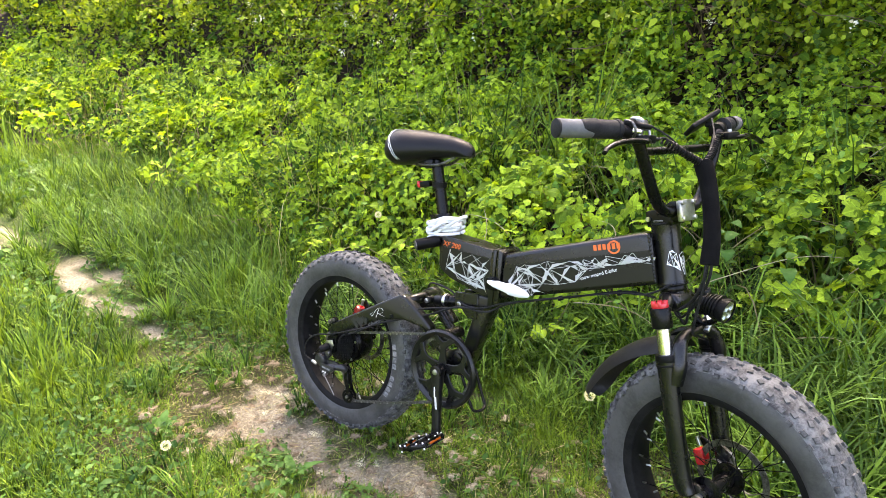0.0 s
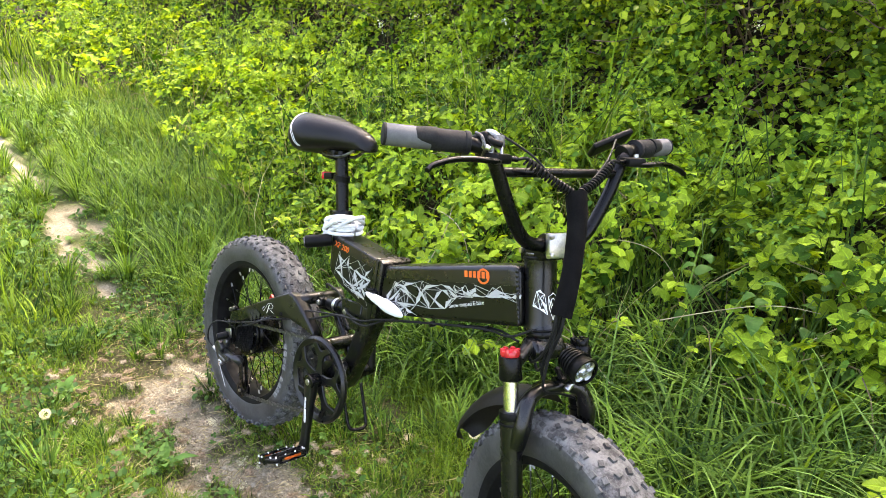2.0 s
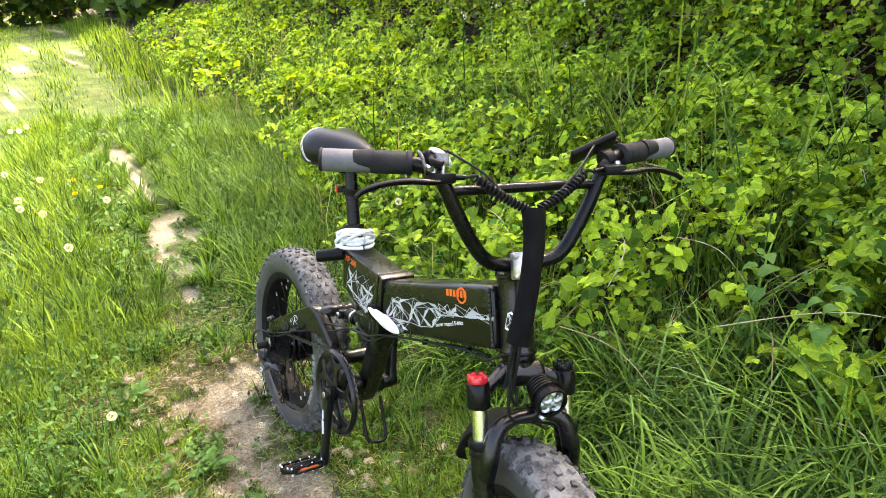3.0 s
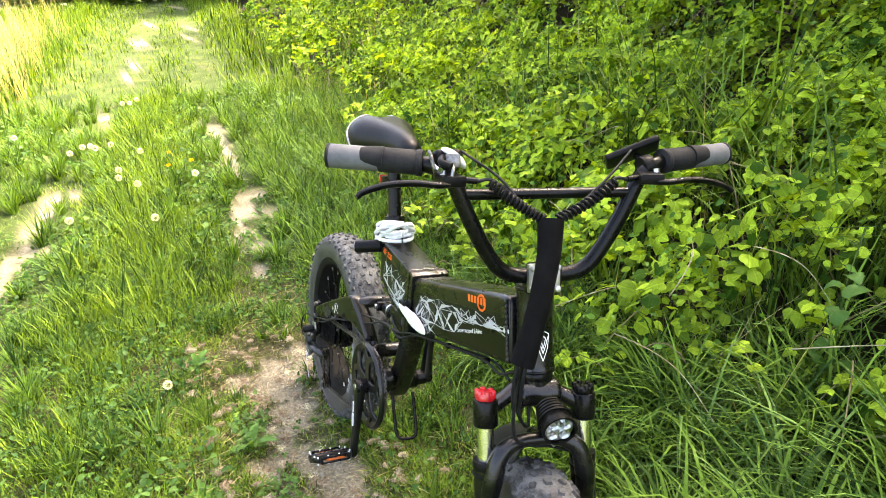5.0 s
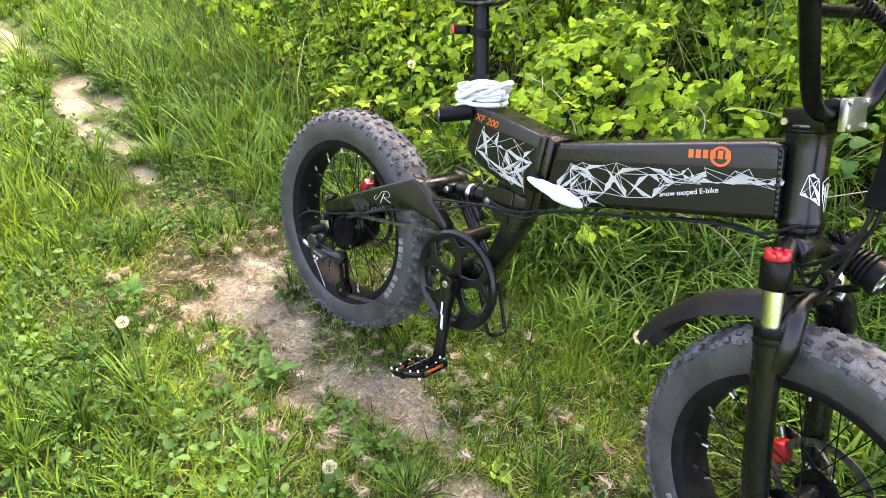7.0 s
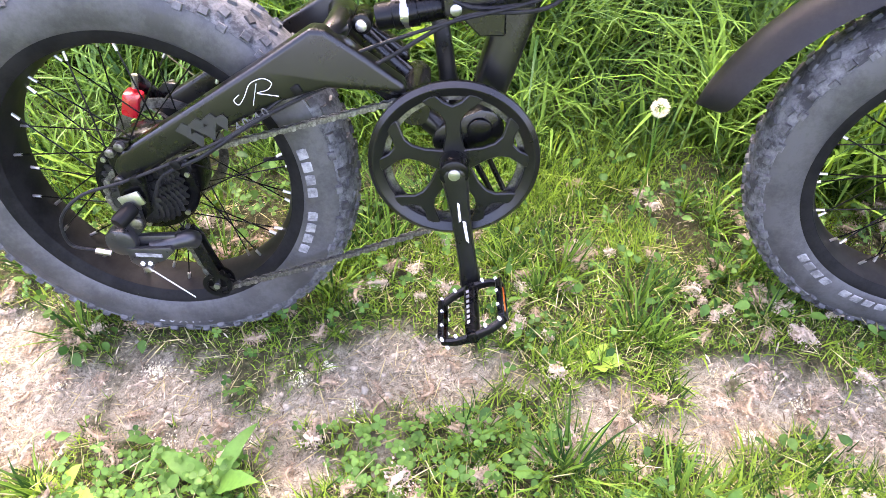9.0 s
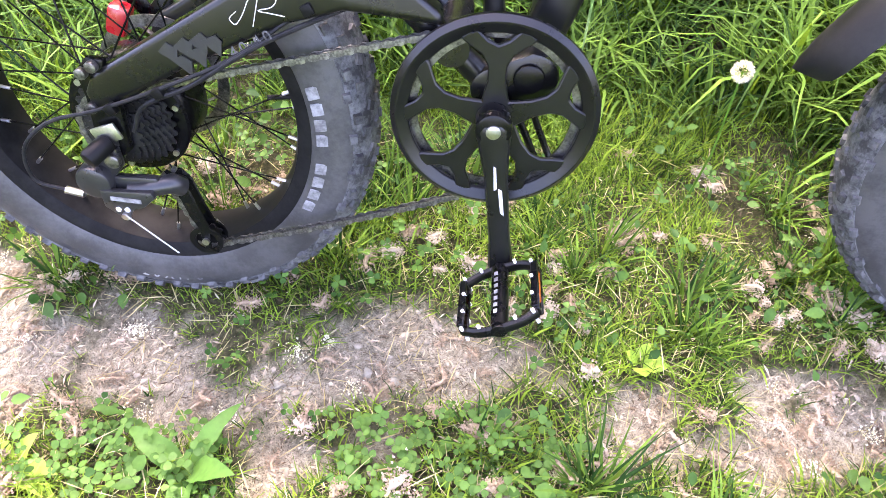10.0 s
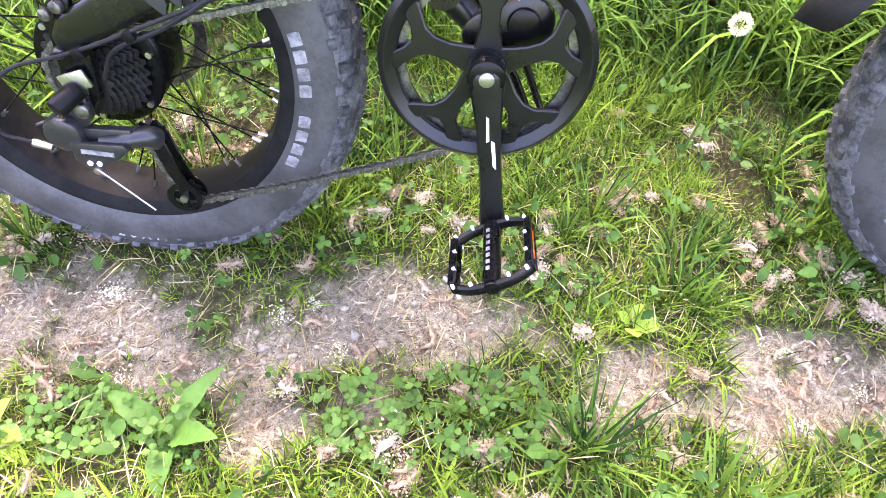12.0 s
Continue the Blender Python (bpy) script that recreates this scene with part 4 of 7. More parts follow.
def block(size, m=None, bevel=0.0, segs=2):
    bm = bmesh.new()
    bmesh.ops.create_cube(bm, size=1.0)
    bm.transform(Matrix.Diagonal((*size, 1)))
    if bevel:
        rounded(bm, bevel, segs)
    bm.transform(m or Matrix())
    return bm


def barrel(a, b, radius, segs=24, bevel=0.0, radius_b=None):
    """A solid round bar from a to b."""
    a, b = Vector(a), Vector(b)
    bm = bmesh.new()
    ln = (b - a).length
    bmesh.ops.create_cone(bm, cap_ends=True, segments=segs, radius1=radius, radius2=radius if radius_b is None else radius_b, depth=ln)
    if bevel:
        bmesh.ops.bevel(bm, geom=[e for e in bm.edges if any(len(f.verts) > 4 for f in e.link_faces)], offset=bevel, segments=2, profile=0.5, affect="EDGES", clamp_overlap=True)
    bm.transform(Matrix.Translation((a + b) / 2) @ (b - a).to_track_quat("Z", "Y").to_matrix().to_4x4())
    return bm


def fused(*bms):
    """Several shells of one and the same piece."""
    out = bmesh.new()
    for b in bms:
        me = bpy.data.meshes.new("tmp")
        b.to_mesh(me)
        b.free()
        out.from_mesh(me)
        bpy.data.meshes.remove(me)
    return out


def lettering(body, size, m, proud=0.0004, shear=0.0):
    """Words as flat raised letters; they read along x, upwards z, seen from -y."""
    cu = bpy.data.curves.new("words", "FONT")
    cu.body, cu.size, cu.extrude, cu.shear = body, size, proud, shear
    ob = bpy.data.objects.new("words", cu)
    scene.collection.objects.link(ob)
    bpy.context.view_layer.update()
    me = bpy.data.meshes.new_from_object(ob.evaluated_get(bpy.context.evaluated_depsgraph_get()))
    bm = bmesh.new()
    bm.from_mesh(me)
    bpy.data.objects.remove(ob)
    bpy.data.curves.remove(cu)
    bpy.data.meshes.remove(me)
    bm.transform(m @ pose(0, 0, 0, 90, 0, 0))
    return bm


# ---- wheels ----
SLIM = 0.935                     # how wide the tyres are beside their nominal size
def wheel(name, m, label, hub):
    """Hub first; tyre, tread, rim and spokes hang on it. Wheel axis along y."""
    w = part(name, hub, satin_black, None, label, m)
    half = [(0.200, 0.036), (0.2065, 0.0435), (0.213, 0.0470), (0.225, 0.0502), (0.240, 0.0512), (0.252, 0.0490), (0.263, 0.0430), (0.2705, 0.033), (0.2745, 0.018), (0.2755, 0.0)]
    half = [(r, y * SLIM) for r, y in half]
    prof = [(r, -y) for r, y in half] + [(r, y) for r, y in reversed(half[:-1])] + [(0.203, 0.034), (0.203, -0.034)]
    part("tyre", lathe(prof, 96, True), rubber, w, "fat black rubber tyre, grey with dust", m)
    band = [(0.2560, 0.0480), (0.2634, 0.0432), (0.2710, 0.0332), (0.2750, 0.0182), (0.2760, 0.0)]
    band = [(r, y * SLIM) for r, y in band]
    part("tread_band", lathe([(r, -y) for r, y in band] + [(r, y) for r, y in reversed(band[:-1])] + [(0.2500, 0.037), (0.2500, -0.037)], 96, True), band_rubber, w, "dusty grey tread between the blocks", m)
    # tread blocks in staggered rows
    rows = 64
    tv, tq = [], []
    def knob(a, y, r, sx, sy, h, tilt, skew):
        # corners of a block standing on the tyre's skin
        n = Vector((0, math.sin(tilt), math.cos(tilt)))
        s = Vector((0, math.cos(tilt), -math.sin(tilt)))
        t = Vector((1, 0, 0))
        t2 = (t * math.cos(skew) + s * math.sin(skew))
        s2 = (s * math.cos(skew) - t * math.sin(skew))
        c = Vector((0, y * SLIM, r))
        turn = Matrix.Rotation(a, 3, "Y")
        k0 = len(tv)
        for up, g in ((-0.003, 1.0), (h * 0.85, 0.80)):
            for u, v in ((-1, -1), (1, -1), (1, 1), (-1, 1)):
                tv.append(turn @ (c + t2 * (u * sx / 2 * g) + s2 * (v * sy / 2 * g) + n * up))
        tq.extend([(k0 + 4, k0 + 5, k0 + 6, k0 + 7)] + [(k0 + i, k0 + (i + 1) % 4, k0 + 4 + (i + 1) % 4, k0 + 4 + i) for i in range(4)])
    for i in range(rows):
        a = 2 * math.pi * i / rows
        d = 2 * math.pi / rows
        if i % 2:
            knob(a, 0.0, 0.2755, 0.0135, 0.0115, 0.0052, 0, 0.1)
            for s in (-1, 1):
                knob(a, s * 0.0245, 0.2725, 0.0130, 0.0105, 0.0052, s * 0.40, s * 0.5)
                knob(a + d * 0.25, s * 0.0435, 0.2615, 0.0125, 0.0105, 0.0070, s * 0.95, 0)
        else:
            for s in (-1, 1):
                knob(a, s * 0.0125, 0.275, 0.0125, 0.0105, 0.0052, s * 0.18, -s * 0.35)
                knob(a, s * 0.0355, 0.2680, 0.0135, 0.0105, 0.0055, s * 0.70, s * 0.2)
                knob(a + d * 0.2, s * 0.0475, 0.2560, 0.012, 0.010, 0.0060, s * 1.2, 0)
    bm = bmesh.new()
    vs = [bm.verts.new(v) for v in tv]
    for q in tq:
        bm.faces.new([vs[i] for i in q])
    part("tread", bm, knob_rubber, w, "staggered rubber tread blocks", m)
    rim = [(0.2075, -0.0415), (0.2075, -0.037), (0.200, -0.0355), (0.192, -0.026), (0.188, -0.010), (0.1875, 0.010), (0.192, 0.026), (0.200, 0.0355), (0.2075, 0.037), (0.2075, 0.0415), (0.200, 0.0405), (0.1900, 0.034), (0.1845, 0.016), (0.1835, 0.0), (0.1845, -0.016), (0.1900, -0.034), (0.200, -0.0405)]
    part("rim", lathe(rim, 96, True), rim_black, w, "wide black rim", m)
    return w


def spokes(w, m, flange, y_flange, count=36):
    for i in range(count):
        side = -1 if i % 2 else 1
        a = 2 * math.pi * i / count
        lead = (0.55 if (i // 2) % 2 else -0.55)
        inner = Vector((flange * math.cos(a + lead), side * y_flange, flange * math.sin(a + lead)))
        outer = Vector((0.186 * math.cos(a), side * 0.012, 0.186 * math.sin(a)))
        s = part("spoke", barrel(inner, outer, 0.0011, 6), satin_black, w, "", m)
        d = (inner - outer).normalized()
        part("nipple", barrel(outer - d * 0.002, outer + d * 0.013, 0.0022, 8), steel, w, "", m)


REAR, FRONT = Matrix(), STEER @ pose(0.054, -0.008, -0.421, 0, 0, 0)
motor = lathe([(0.012, -0.040), (0.040, -0.040), (0.058, -0.030), (0.066, -0.018), (0.066, 0.022), (0.060, 0.034), (0.030, 0.042), (0.012, 0.046)], 48)
rear_wheel = wheel("rear_wheel", REAR, "rear wheel with a black hub motor and fat dusty tyre", motor)
spokes(rear_wheel, REAR, 0.062, 0.022)
front_hub = lathe([(0.008, -0.062), (0.016, -0.060), (0.020, -0.050), (0.034, -0.047), (0.034, -0.043), (0.017, -0.038), (0.016, 0.0), (0.018, 0.036), (0.034, 0.040), (0.034, 0.046), (0.022, 0.050), (0.010, 0.060)], 32)
front_wheel = wheel("front_wheel", FRONT, "front wheel with a fat dusty tyre", front_hub)
spokes(front_wheel, FRONT, 0.032, 0.043)


def rotor(w, m, y):
    """A drilled brake disc with curved arms."""
    bms = [lathe([(0.066, y - 0.001), (0.080, y - 0.001), (0.080, y + 0.001), (0.066, y + 0.001)], 64, True)]
    for i in range(6):
        a = i * math.pi / 3
        pts = [(0.018 * math.cos(a), 0.018 * math.sin(a)), (0.045 * math.cos(a + 0.30), 0.045 * math.sin(a + 0.30)), (0.069 * math.cos(a + 0.75), 0.069 * math.sin(a + 0.75))]
        bms.append(pipe([(x, y, z) for x, z in pts], 0.004, 6, 5, flat=0.25))
    bms.append(lathe([(0.0, y - 0.003), (0.022, y - 0.003), (0.022, y + 0.003), (0.0, y + 0.003)], 24))
    for i in range(48):
        a = 2 * math.pi * i / 48
        r = 0.0705 + 0.0025 * (i % 3)
        bms.append(barrel((r * math.cos(a), y - 0.0014, r * math.sin(a)), (r * math.cos(a), y + 0.0014, r * math.sin(a)), 0.0013, 6))
    return part("brake_disc", fused(*bms), dark_steel, w, "drilled steel brake disc", m)


rotor(rear_wheel, REAR, 0.060)
rotor(front_wheel, FRONT, 0.056)

# maker's name moulded on the tyres: plain bars on an arc; the size can be read
def tyre_marks(w, m, middle, words_at):
    # one bar for a letter, with a gap in the middle of the name
    for i in range(9):
        if i == 4:
            continue
        a = middle + (4 - i) * 0.088
        bar = block((0.0150, 0.0020, 0.0225), pose(0, 0, 0), 0.0009, 1)
        bar.transform(Matrix.Rotation(-(a - math.pi / 2), 4, "Y") @ Matrix.Translation((0, -0.0464, 0.2255)) @ pose(0, 0, 0, -9, 0, 0))
        part("moulded_mark", bar, moulded_grey, w, "", m)
    for i, ch in enumerate("20X4.0"):
        a = words_at + i * 0.062
        glyph = lettering(ch, 0.019, pose(-0.006, 0, 0), 0.0006)
        glyph.transform(Matrix.Rotation(-(a - math.pi / 2), 4, "Y") @ Matrix.Translation((0, -0.0474, 0.246)) @ pose(0, 0, 0, 10, 0, 0) @ pose(0, 0, 0, 0, 180, 0))
        part("size_mark", glyph, moulded_grey, w, "", m)


tyre_marks(rear_wheel, REAR, -0.13, -1.75)
tyre_marks(front_wheel, FRONT, -2.35, -0.3)

# valve
part("valve", barrel((0.182 * math.cos(0.1), 0, 0.182 * math.sin(0.1)), (0.15 * math.cos(0.1), 0, 0.15 * math.sin(0.1)), 0.003, 8), plastic_black, rear_wheel)

# ---- frame ----
def shear_out(bm, f):
    for v in bm.verts:
        v.co.y += f(v.co.x)
    return bm


arm_shape = [(-0.004, 0.036), (-0.008, 0.056), (0.004, 0.076), (0.252, 0.219), (0.268, 0.216), (0.300, 0.190), (0.352, 0.148), (0.354, 0.136), (0.312, 0.142), (0.262, 0.150), (0.205, 0.137), (0.100, 0.087), (0.026, 0.045)]
for s in (-1, 1):
    arm = slab(arm_shape, min(s * 0.052, s * 0.080), max(s * 0.052, s * 0.080), 0.007, 3)
    bmesh.ops.subdivide_edges(arm, edges=[e for e in arm.edges if e.calc_length() > 0.12], cuts=3)
    shear_out(arm, lambda x: s * (0.012 * (1 - float(smooth_step(0.17, 0.27, x))) - 0.014 * float(smooth_step(0.24, 0.34, x))))
    a = part("swing_arm", arm, frame_black, None, "deep box-section black swing arm")
    drop = slab([(-0.010, 0.050), (-0.012, 0.078), (0.004, 0.094), (0.022, 0.092), (0.014, 0.066), (0.024, 0.040), (0.020, -0.012), (-0.004, -0.032), (-0.018, -0.020), (-0.014, 0.010)], min(s * 0.080, s * 0.0895), max(s * 0.080, s * 0.0895), 0.003, 2)
    d = part("dropout", drop, satin_black, a)
    for x, z in ((-0.003, 0.078), (0.010, 0.086), (-0.004, 0.040)):
        part("bolt", barrel((x, s * 0.088, z), (x, s * 0.0965, z), 0.006, 12, 0.001), dark_steel, a)
part("arm_bridge", fused(pipe([(0.262, -0.066, 0.196), (0.275, -0.03, 0.205), (0.275, 0.03, 0.205), (0.262, 0.066, 0.196)], 0.015, 12), barrel((0.362, -0.06, 0.112), (0.362, 0.06, 0.112), 0.018, 20)), frame_black)
part("link_tube", pipe([(0.262, -0.050, 0.205), (0.300, -0.045, 0.165), (0.352, -0.040, 0.115), (0.395, -0.036, 0.075)], 0.014, 12), frame_black)
part("link_tube", pipe([(0.262, 0.050, 0.205), (0.300, 0.045, 0.165), (0.352, 0.040, 0.115), (0.395, 0.036, 0.075)], 0.014, 12), frame_black)

# the painted initial on the arm: a plain pen stroke
stroke = pipe([(0.166, 0, 0.150), (0.159, 0, 0.143), (0.164, 0, 0.138), (0.172, 0, 0.148), (0.181, 0, 0.163), (0.196, 0, 0.169), (0.205, 0, 0.164), (0.200, 0, 0.156), (0.187, 0, 0.152), (0.198, 0, 0.150), (0.211, 0, 0.148)], 0.0014, 6, 8, flat=0.3)
for v in stroke.verts:
    v.co.y = -0.0925 + v.co.y * 0.3
part("painted_mark", stroke, decal_white, None, "thin white pen-stroke emblem")
bar = pipe([(0.188, -0.0925, 0.163), (0.184, -0.0925, 0.150), (0.180, -0.0925, 0.137)], 0.0013, 6, 4, flat=0.3)
part("painted_mark", bar, decal_white)
part("lettering", lettering("4.0x4.0", 0.0160, pose(0.156, -0.0925, 0.104, 0, -27, 0), 0.0003), mark_grey, None, "thin grey lettering")
for i, (x, z) in enumerate(((0.092, 0.106), (0.104, 0.094), (0.108, 0.112), (0.120, 0.103), (0.124, 0.118), (0.137, 0.116))):
    part("painted_mark", slab([(x - 0.010, z + 0.004 * (i % 2)), (x + 0.007, z - 0.011), (x + 0.010, z + 0.004), (x + 0.001 * i, z + 0.010)], -0.0924 - 0.0001 * i, -0.0914), decal_grey)

# lower frame with the bottom bracket
part("lower_frame", slab([(0.458, 0.262), (0.520, 0.262), (0.508, 0.215), (0.482, 0.135), (0.456, 0.058), (0.436, 0.022), (0.405, 0.018), (0.388, 0.045), (0.400, 0.078), (0.432, 0.112), (0.452, 0.185)], -0.023, 0.023, 0.010, 3), frame_black, None, "black pressed lower frame carrying the crank")
part("bracket_shell", barrel((0.409, -0.052, 0.050), (0.409, 0.052, 0.050), 0.024, 32, 0.003), satin_black)
pivot = part("pivot", slab([(0.412 + 0.030 * math.cos(a) + 0.030 * (math.cos(a) > 0), 0.068 + 0.026 * math.sin(a) + 0.016 * (math.cos(a) > 0)) for a in (2 * math.pi * i / 20 for i in range(20))], -0.052, -0.030, 0.004, 2), frame_black)
part("pivot_cap", barrel((0.441, -0.050, 0.084), (0.441, -0.058, 0.084), 0.016, 24, 0.002), satin_black, pivot)
part("shock_bracket", slab([(0.395, 0.252), (0.470, 0.262), (0.470, 0.190), (0.440, 0.190), (0.418, 0.212), (0.398, 0.214)], -0.026, -0.018, 0.002, 1), frame_black)
part("shock_bracket", slab([(0.395, 0.252), (0.470, 0.262), (0.470, 0.190), (0.440, 0.190), (0.418, 0.212), (0.398, 0.214)], 0.018, 0.026, 0.002, 1), frame_black)
shock = part("rear_shock", barrel((0.318, 0, 0.206), (0.400, 0, 0.220), 0.016, 24, 0.002), satin_black, None, "short black and silver rear shock absorber")
part("shock_body", barrel((0.338, 0, 0.2095), (0.368, 0, 0.2145), 0.0185, 24, 0.002), satin_black, shock, "black sleeve with a silver band")
part("shock_sticker", lathe([(0.0188, -0.004), (0.0188, 0.006)], 24, False, (0.353, 0, 0.212), pose(0, 0, 0, 0, 0, 90)), steel, shock)
for p in ((0.302, 0.204), (0.412, 0.221)):
    part("eyelet", barrel((p[0], -0.022, p[1]), (p[0], 0.022, p[1]), 0.012, 20, 0.002), satin_black, shock)
    part("bolt", barrel((p[0], -0.028, p[1]), (p[0], -0.020, p[1]), 0.007, 12, 0.001), steel, shock)

# main tubes: a box-section front tube and a seat block, joined by a hinge
SEAT_BLOCK = [(0.338, 0.392), (0.350, 0.396), (0.505, 0.386), (0.509, 0.380), (0.509, 0.268), (0.492, 0.262), (0.382, 0.288), (0.352, 0.304), (0.343, 0.318)]
FRONT_TUBE = [(0.538, 0.266), (0.922, 0.390), (0.893, 0.496), (0.870, 0.492), (0.538, 0.381)]
seat_block = part("seat_block", slab(SEAT_BLOCK, -0.037, 0.037, 0.009, 3), frame_black, None, "black box-section seat block with white splinter pattern")
front_tube = part("front_tube", slab(FRONT_TUBE, -0.037, 0.037, 0.011, 3), frame_black, None, "black box-section main tube with white splinter pattern")
part("hinge_plate", slab([(0.508, 0.240), (0.508, 0.384), (0.519, 0.391), (0.523, 0.386), (0.523, 0.236)], -0.042, 0.042, 0.003, 2), frame_black)
part("hinge_plate", slab([(0.5245, 0.238), (0.5245, 0.386), (0.528, 0.392), (0.540, 0.386), (0.540, 0.250)], -0.042, 0.042, 0.003, 2), frame_black)
weld = pipe([(0.919 - 0.030 * i / 24, -0.0365 - 0.0015 * (i % 2), 0.394 + 0.098 * i / 24) for i in range(25)], 0.0030, 8, 2)
part("weld", weld, frame_black, front_tube)
lever = bmesh.new()
bmesh.ops.create_uvsphere(lever, u_segments=24, v_segments=12, radius=1.0)
for v in lever.verts:
    v.co.x, v.co.y, v.co.z = v.co.x * 0.060, v.co.y * 0.0085, v.co.z * (0.0150 if v.co.x > 0 else 0.0115)
lever.transform(pose(0.567, -0.0475, 0.303, 0, 6.5, 5.5))
part("hinge_lever", lever, white_plastic, None, "white plastic folding lever")
part("lever_catch", block((0.030, 0.016, 0.030), pose(0.521, -0.046, 0.304), 0.003), satin_black)


# white splinter pattern: nodes joined by hairlines, with long slivers springing from every node
def splinters(parent, low, high, x0, x1, step, seed, y):
    r = random.Random(seed)
    nodes, rim = [], []
    x, k = x0 + 0.4 * step, 0
    while x < x1:
        a, b = low(x), high(x)
        if b - a < 0.62 * step:
            nodes.append((x, (a + b) / 2 + r.uniform(-0.2, 0.2) * (b - a)))
        else:
            nodes += [(x + r.uniform(-0.25, 0.25) * step, a + (b - a) * r.uniform(0.10, 0.34)), (x + r.uniform(0.1, 0.6) * step, a + (b - a) * r.uniform(0.62, 0.88))]
        rim += [(x + r.uniform(0, 0.5) * step, low(x)), (x + r.uniform(0, 0.5) * step, high(x))]
        x += step * r.uniform(0.8, 1.1)
    def held(p):
        px = min(max(p[0], x0), x1)
        return px, min(max(p[1], low(px)), high(px))
    bm = bmesh.new()
    def poly(c, lift=0.0):
        bm.faces.new([bm.verts.new((px, y - lift, pz)) for px, pz in map(held, c)])
    done = set()
    everything = nodes + rim
    for i, p in enumerate(nodes):
        near = sorted((j for j in range(len(everything)) if j != i), key=lambda j: math.dist(p, everything[j]))[:11]
        thin = high(p[0]) - low(p[0]) < 0.62 * step
        near = near[:4] if thin else r.sample(near, 5)
        for j in near:
            if (j, i) in done:
                continue
            done.add((i, j))
            q = held(everything[j])
            d = Vector((q[0] - p[0], q[1] - p[1]))
            n = Vector((-d.y, d.x)).normalized() * 0.0005
            poly([(p[0] + n.x, p[1] + n.y), (q[0] + n.x, q[1] + n.y), (q[0] - n.x, q[1] - n.y), (p[0] - n.x, p[1] - n.y)])
        for m, j in enumerate(r.sample(near, 2)):
            q = held(everything[j])
            d = Vector((q[0] - p[0], q[1] - p[1])) * r.uniform(0.55, 0.95)
            n = Vector((-d.y, d.x)).normalized() * r.choice((-1, 1)) * (r.uniform(0.0034, 0.0056) if thin else r.uniform(0.0045, 0.0085))
            u = r.uniform(0.25, 0.5)
            poly([p, (p[0] + d.x, p[1] + d.y), (p[0] + d.x * u + n.x, p[1] + d.y * u + n.y)], 0.00006 * (m + 1))
    bmesh.ops.solidify(bm, geom=bm.faces[:], thickness=0.0002)
    return part("splinter_pattern", bm, decal_white, parent, "white lines and slivers")


def tube_line(x):
    """The straight upper edge of the dark film on the main tube."""
    return 0.356 + (x - 0.548) * 0.300


part("film", slab([(0.545, 0.2785), (0.914, 0.3975), (0.897, tube_line(0.897)), (0.545, tube_line(0.545))], -0.0376, -0.0366), film_black, front_tube, "smooth dark film under the pattern")
part("film", slab([(0.352, 0.309), (0.384, 0.2945), (0.494, 0.2690), (0.503, 0.2735), (0.503, 0.364), (0.352, 0.368)], -0.0376, -0.0366), film_black, seat_block, "smooth dark film under the pattern")
splinters(front_tube, lambda x: max(0.285 + (x - 0.549) * 0.16 + max(x - 0.64, 0) * 0.34, 0.380 + (min(x, 0.835) - 0.748) * 0.42 + max(x - 0.835, 0) * 0.22 if x > 0.738 else 0), lambda x: tube_line(min(x, 0.885)) - 0.001 - max(x - 0.885, 0) * 0.3, 0.549, 0.911, 0.036, 5, -0.0378)
splinters(seat_block, lambda x: max(0.311 - (x - 0.355) * 0.45, 0.296 - (x - 0.384) * 0.22), lambda x: 0.3655 - (x - 0.36) * 0.02, 0.356, 0.501, 0.032, 9, -0.0378)

part("lettering", lettering("Snow moped E-bike", 0.0115, pose(0.748, -0.0374, 0.362, 0, -25, 0)), decal_white, front_tube, "small white lettering")
part("lettering", lettering("XF 200", 0.0190, pose(0.352, -0.0374, 0.371, 0, 2, 0), 0.0004, 0.15), decal_orange, seat_block, "orange lettering")
# the maker's orange emblem: six bars and a ring
for i in range(6):
    x = 0.774 + i * 0.0105
    part("emblem_bar", block((0.0075, 0.0006, 0.0125), pose(x, -0.0376, 0.4415 + (x - 0.77) * 0.28, 0, -15, 0)), decal_orange, front_tube)
part("emblem_ring", lathe([(0.0112, -0.0008), (0.0150, -0.0008), (0.0150, 0), (0.0112, 0)], 32, True, (0.817, -0.0373, 0.4520)), decal_orange, front_tube, "orange ring")

head_axis = Vector((0.944, 0, 0.387)), Vector((0.944, 0, 0.387)) + Vector((-0.2672, 0, 0.9636)) * 0.130
def on_head(u):
    return head_axis[0] + (head_axis[1] - head_axis[0]) * u
head = part("head_tube", pipe([on_head(0.06), on_head(0.16), on_head(0.5), on_head(0.88), on_head(1.02)], [0.0315, 0.030, 0.0285, 0.029, 0.031], 32), frame_black, None, "stout black head tube")
part("headset_ring", barrel(on_head(1.02), on_head(1.06), 0.0315, 32, 0.002), satin_black)
part("headset_ring", barrel(on_head(1.07), on_head(1.11), 0.028, 32, 0.002), dark_steel)
part("headset_ring", barrel(on_head(0.06), on_head(0.02), 0.0325, 32, 0.002), satin_black)
part("headset_ring", barrel(on_head(0.02), on_head(-0.08), 0.0285, 32, 0.002), satin_black)


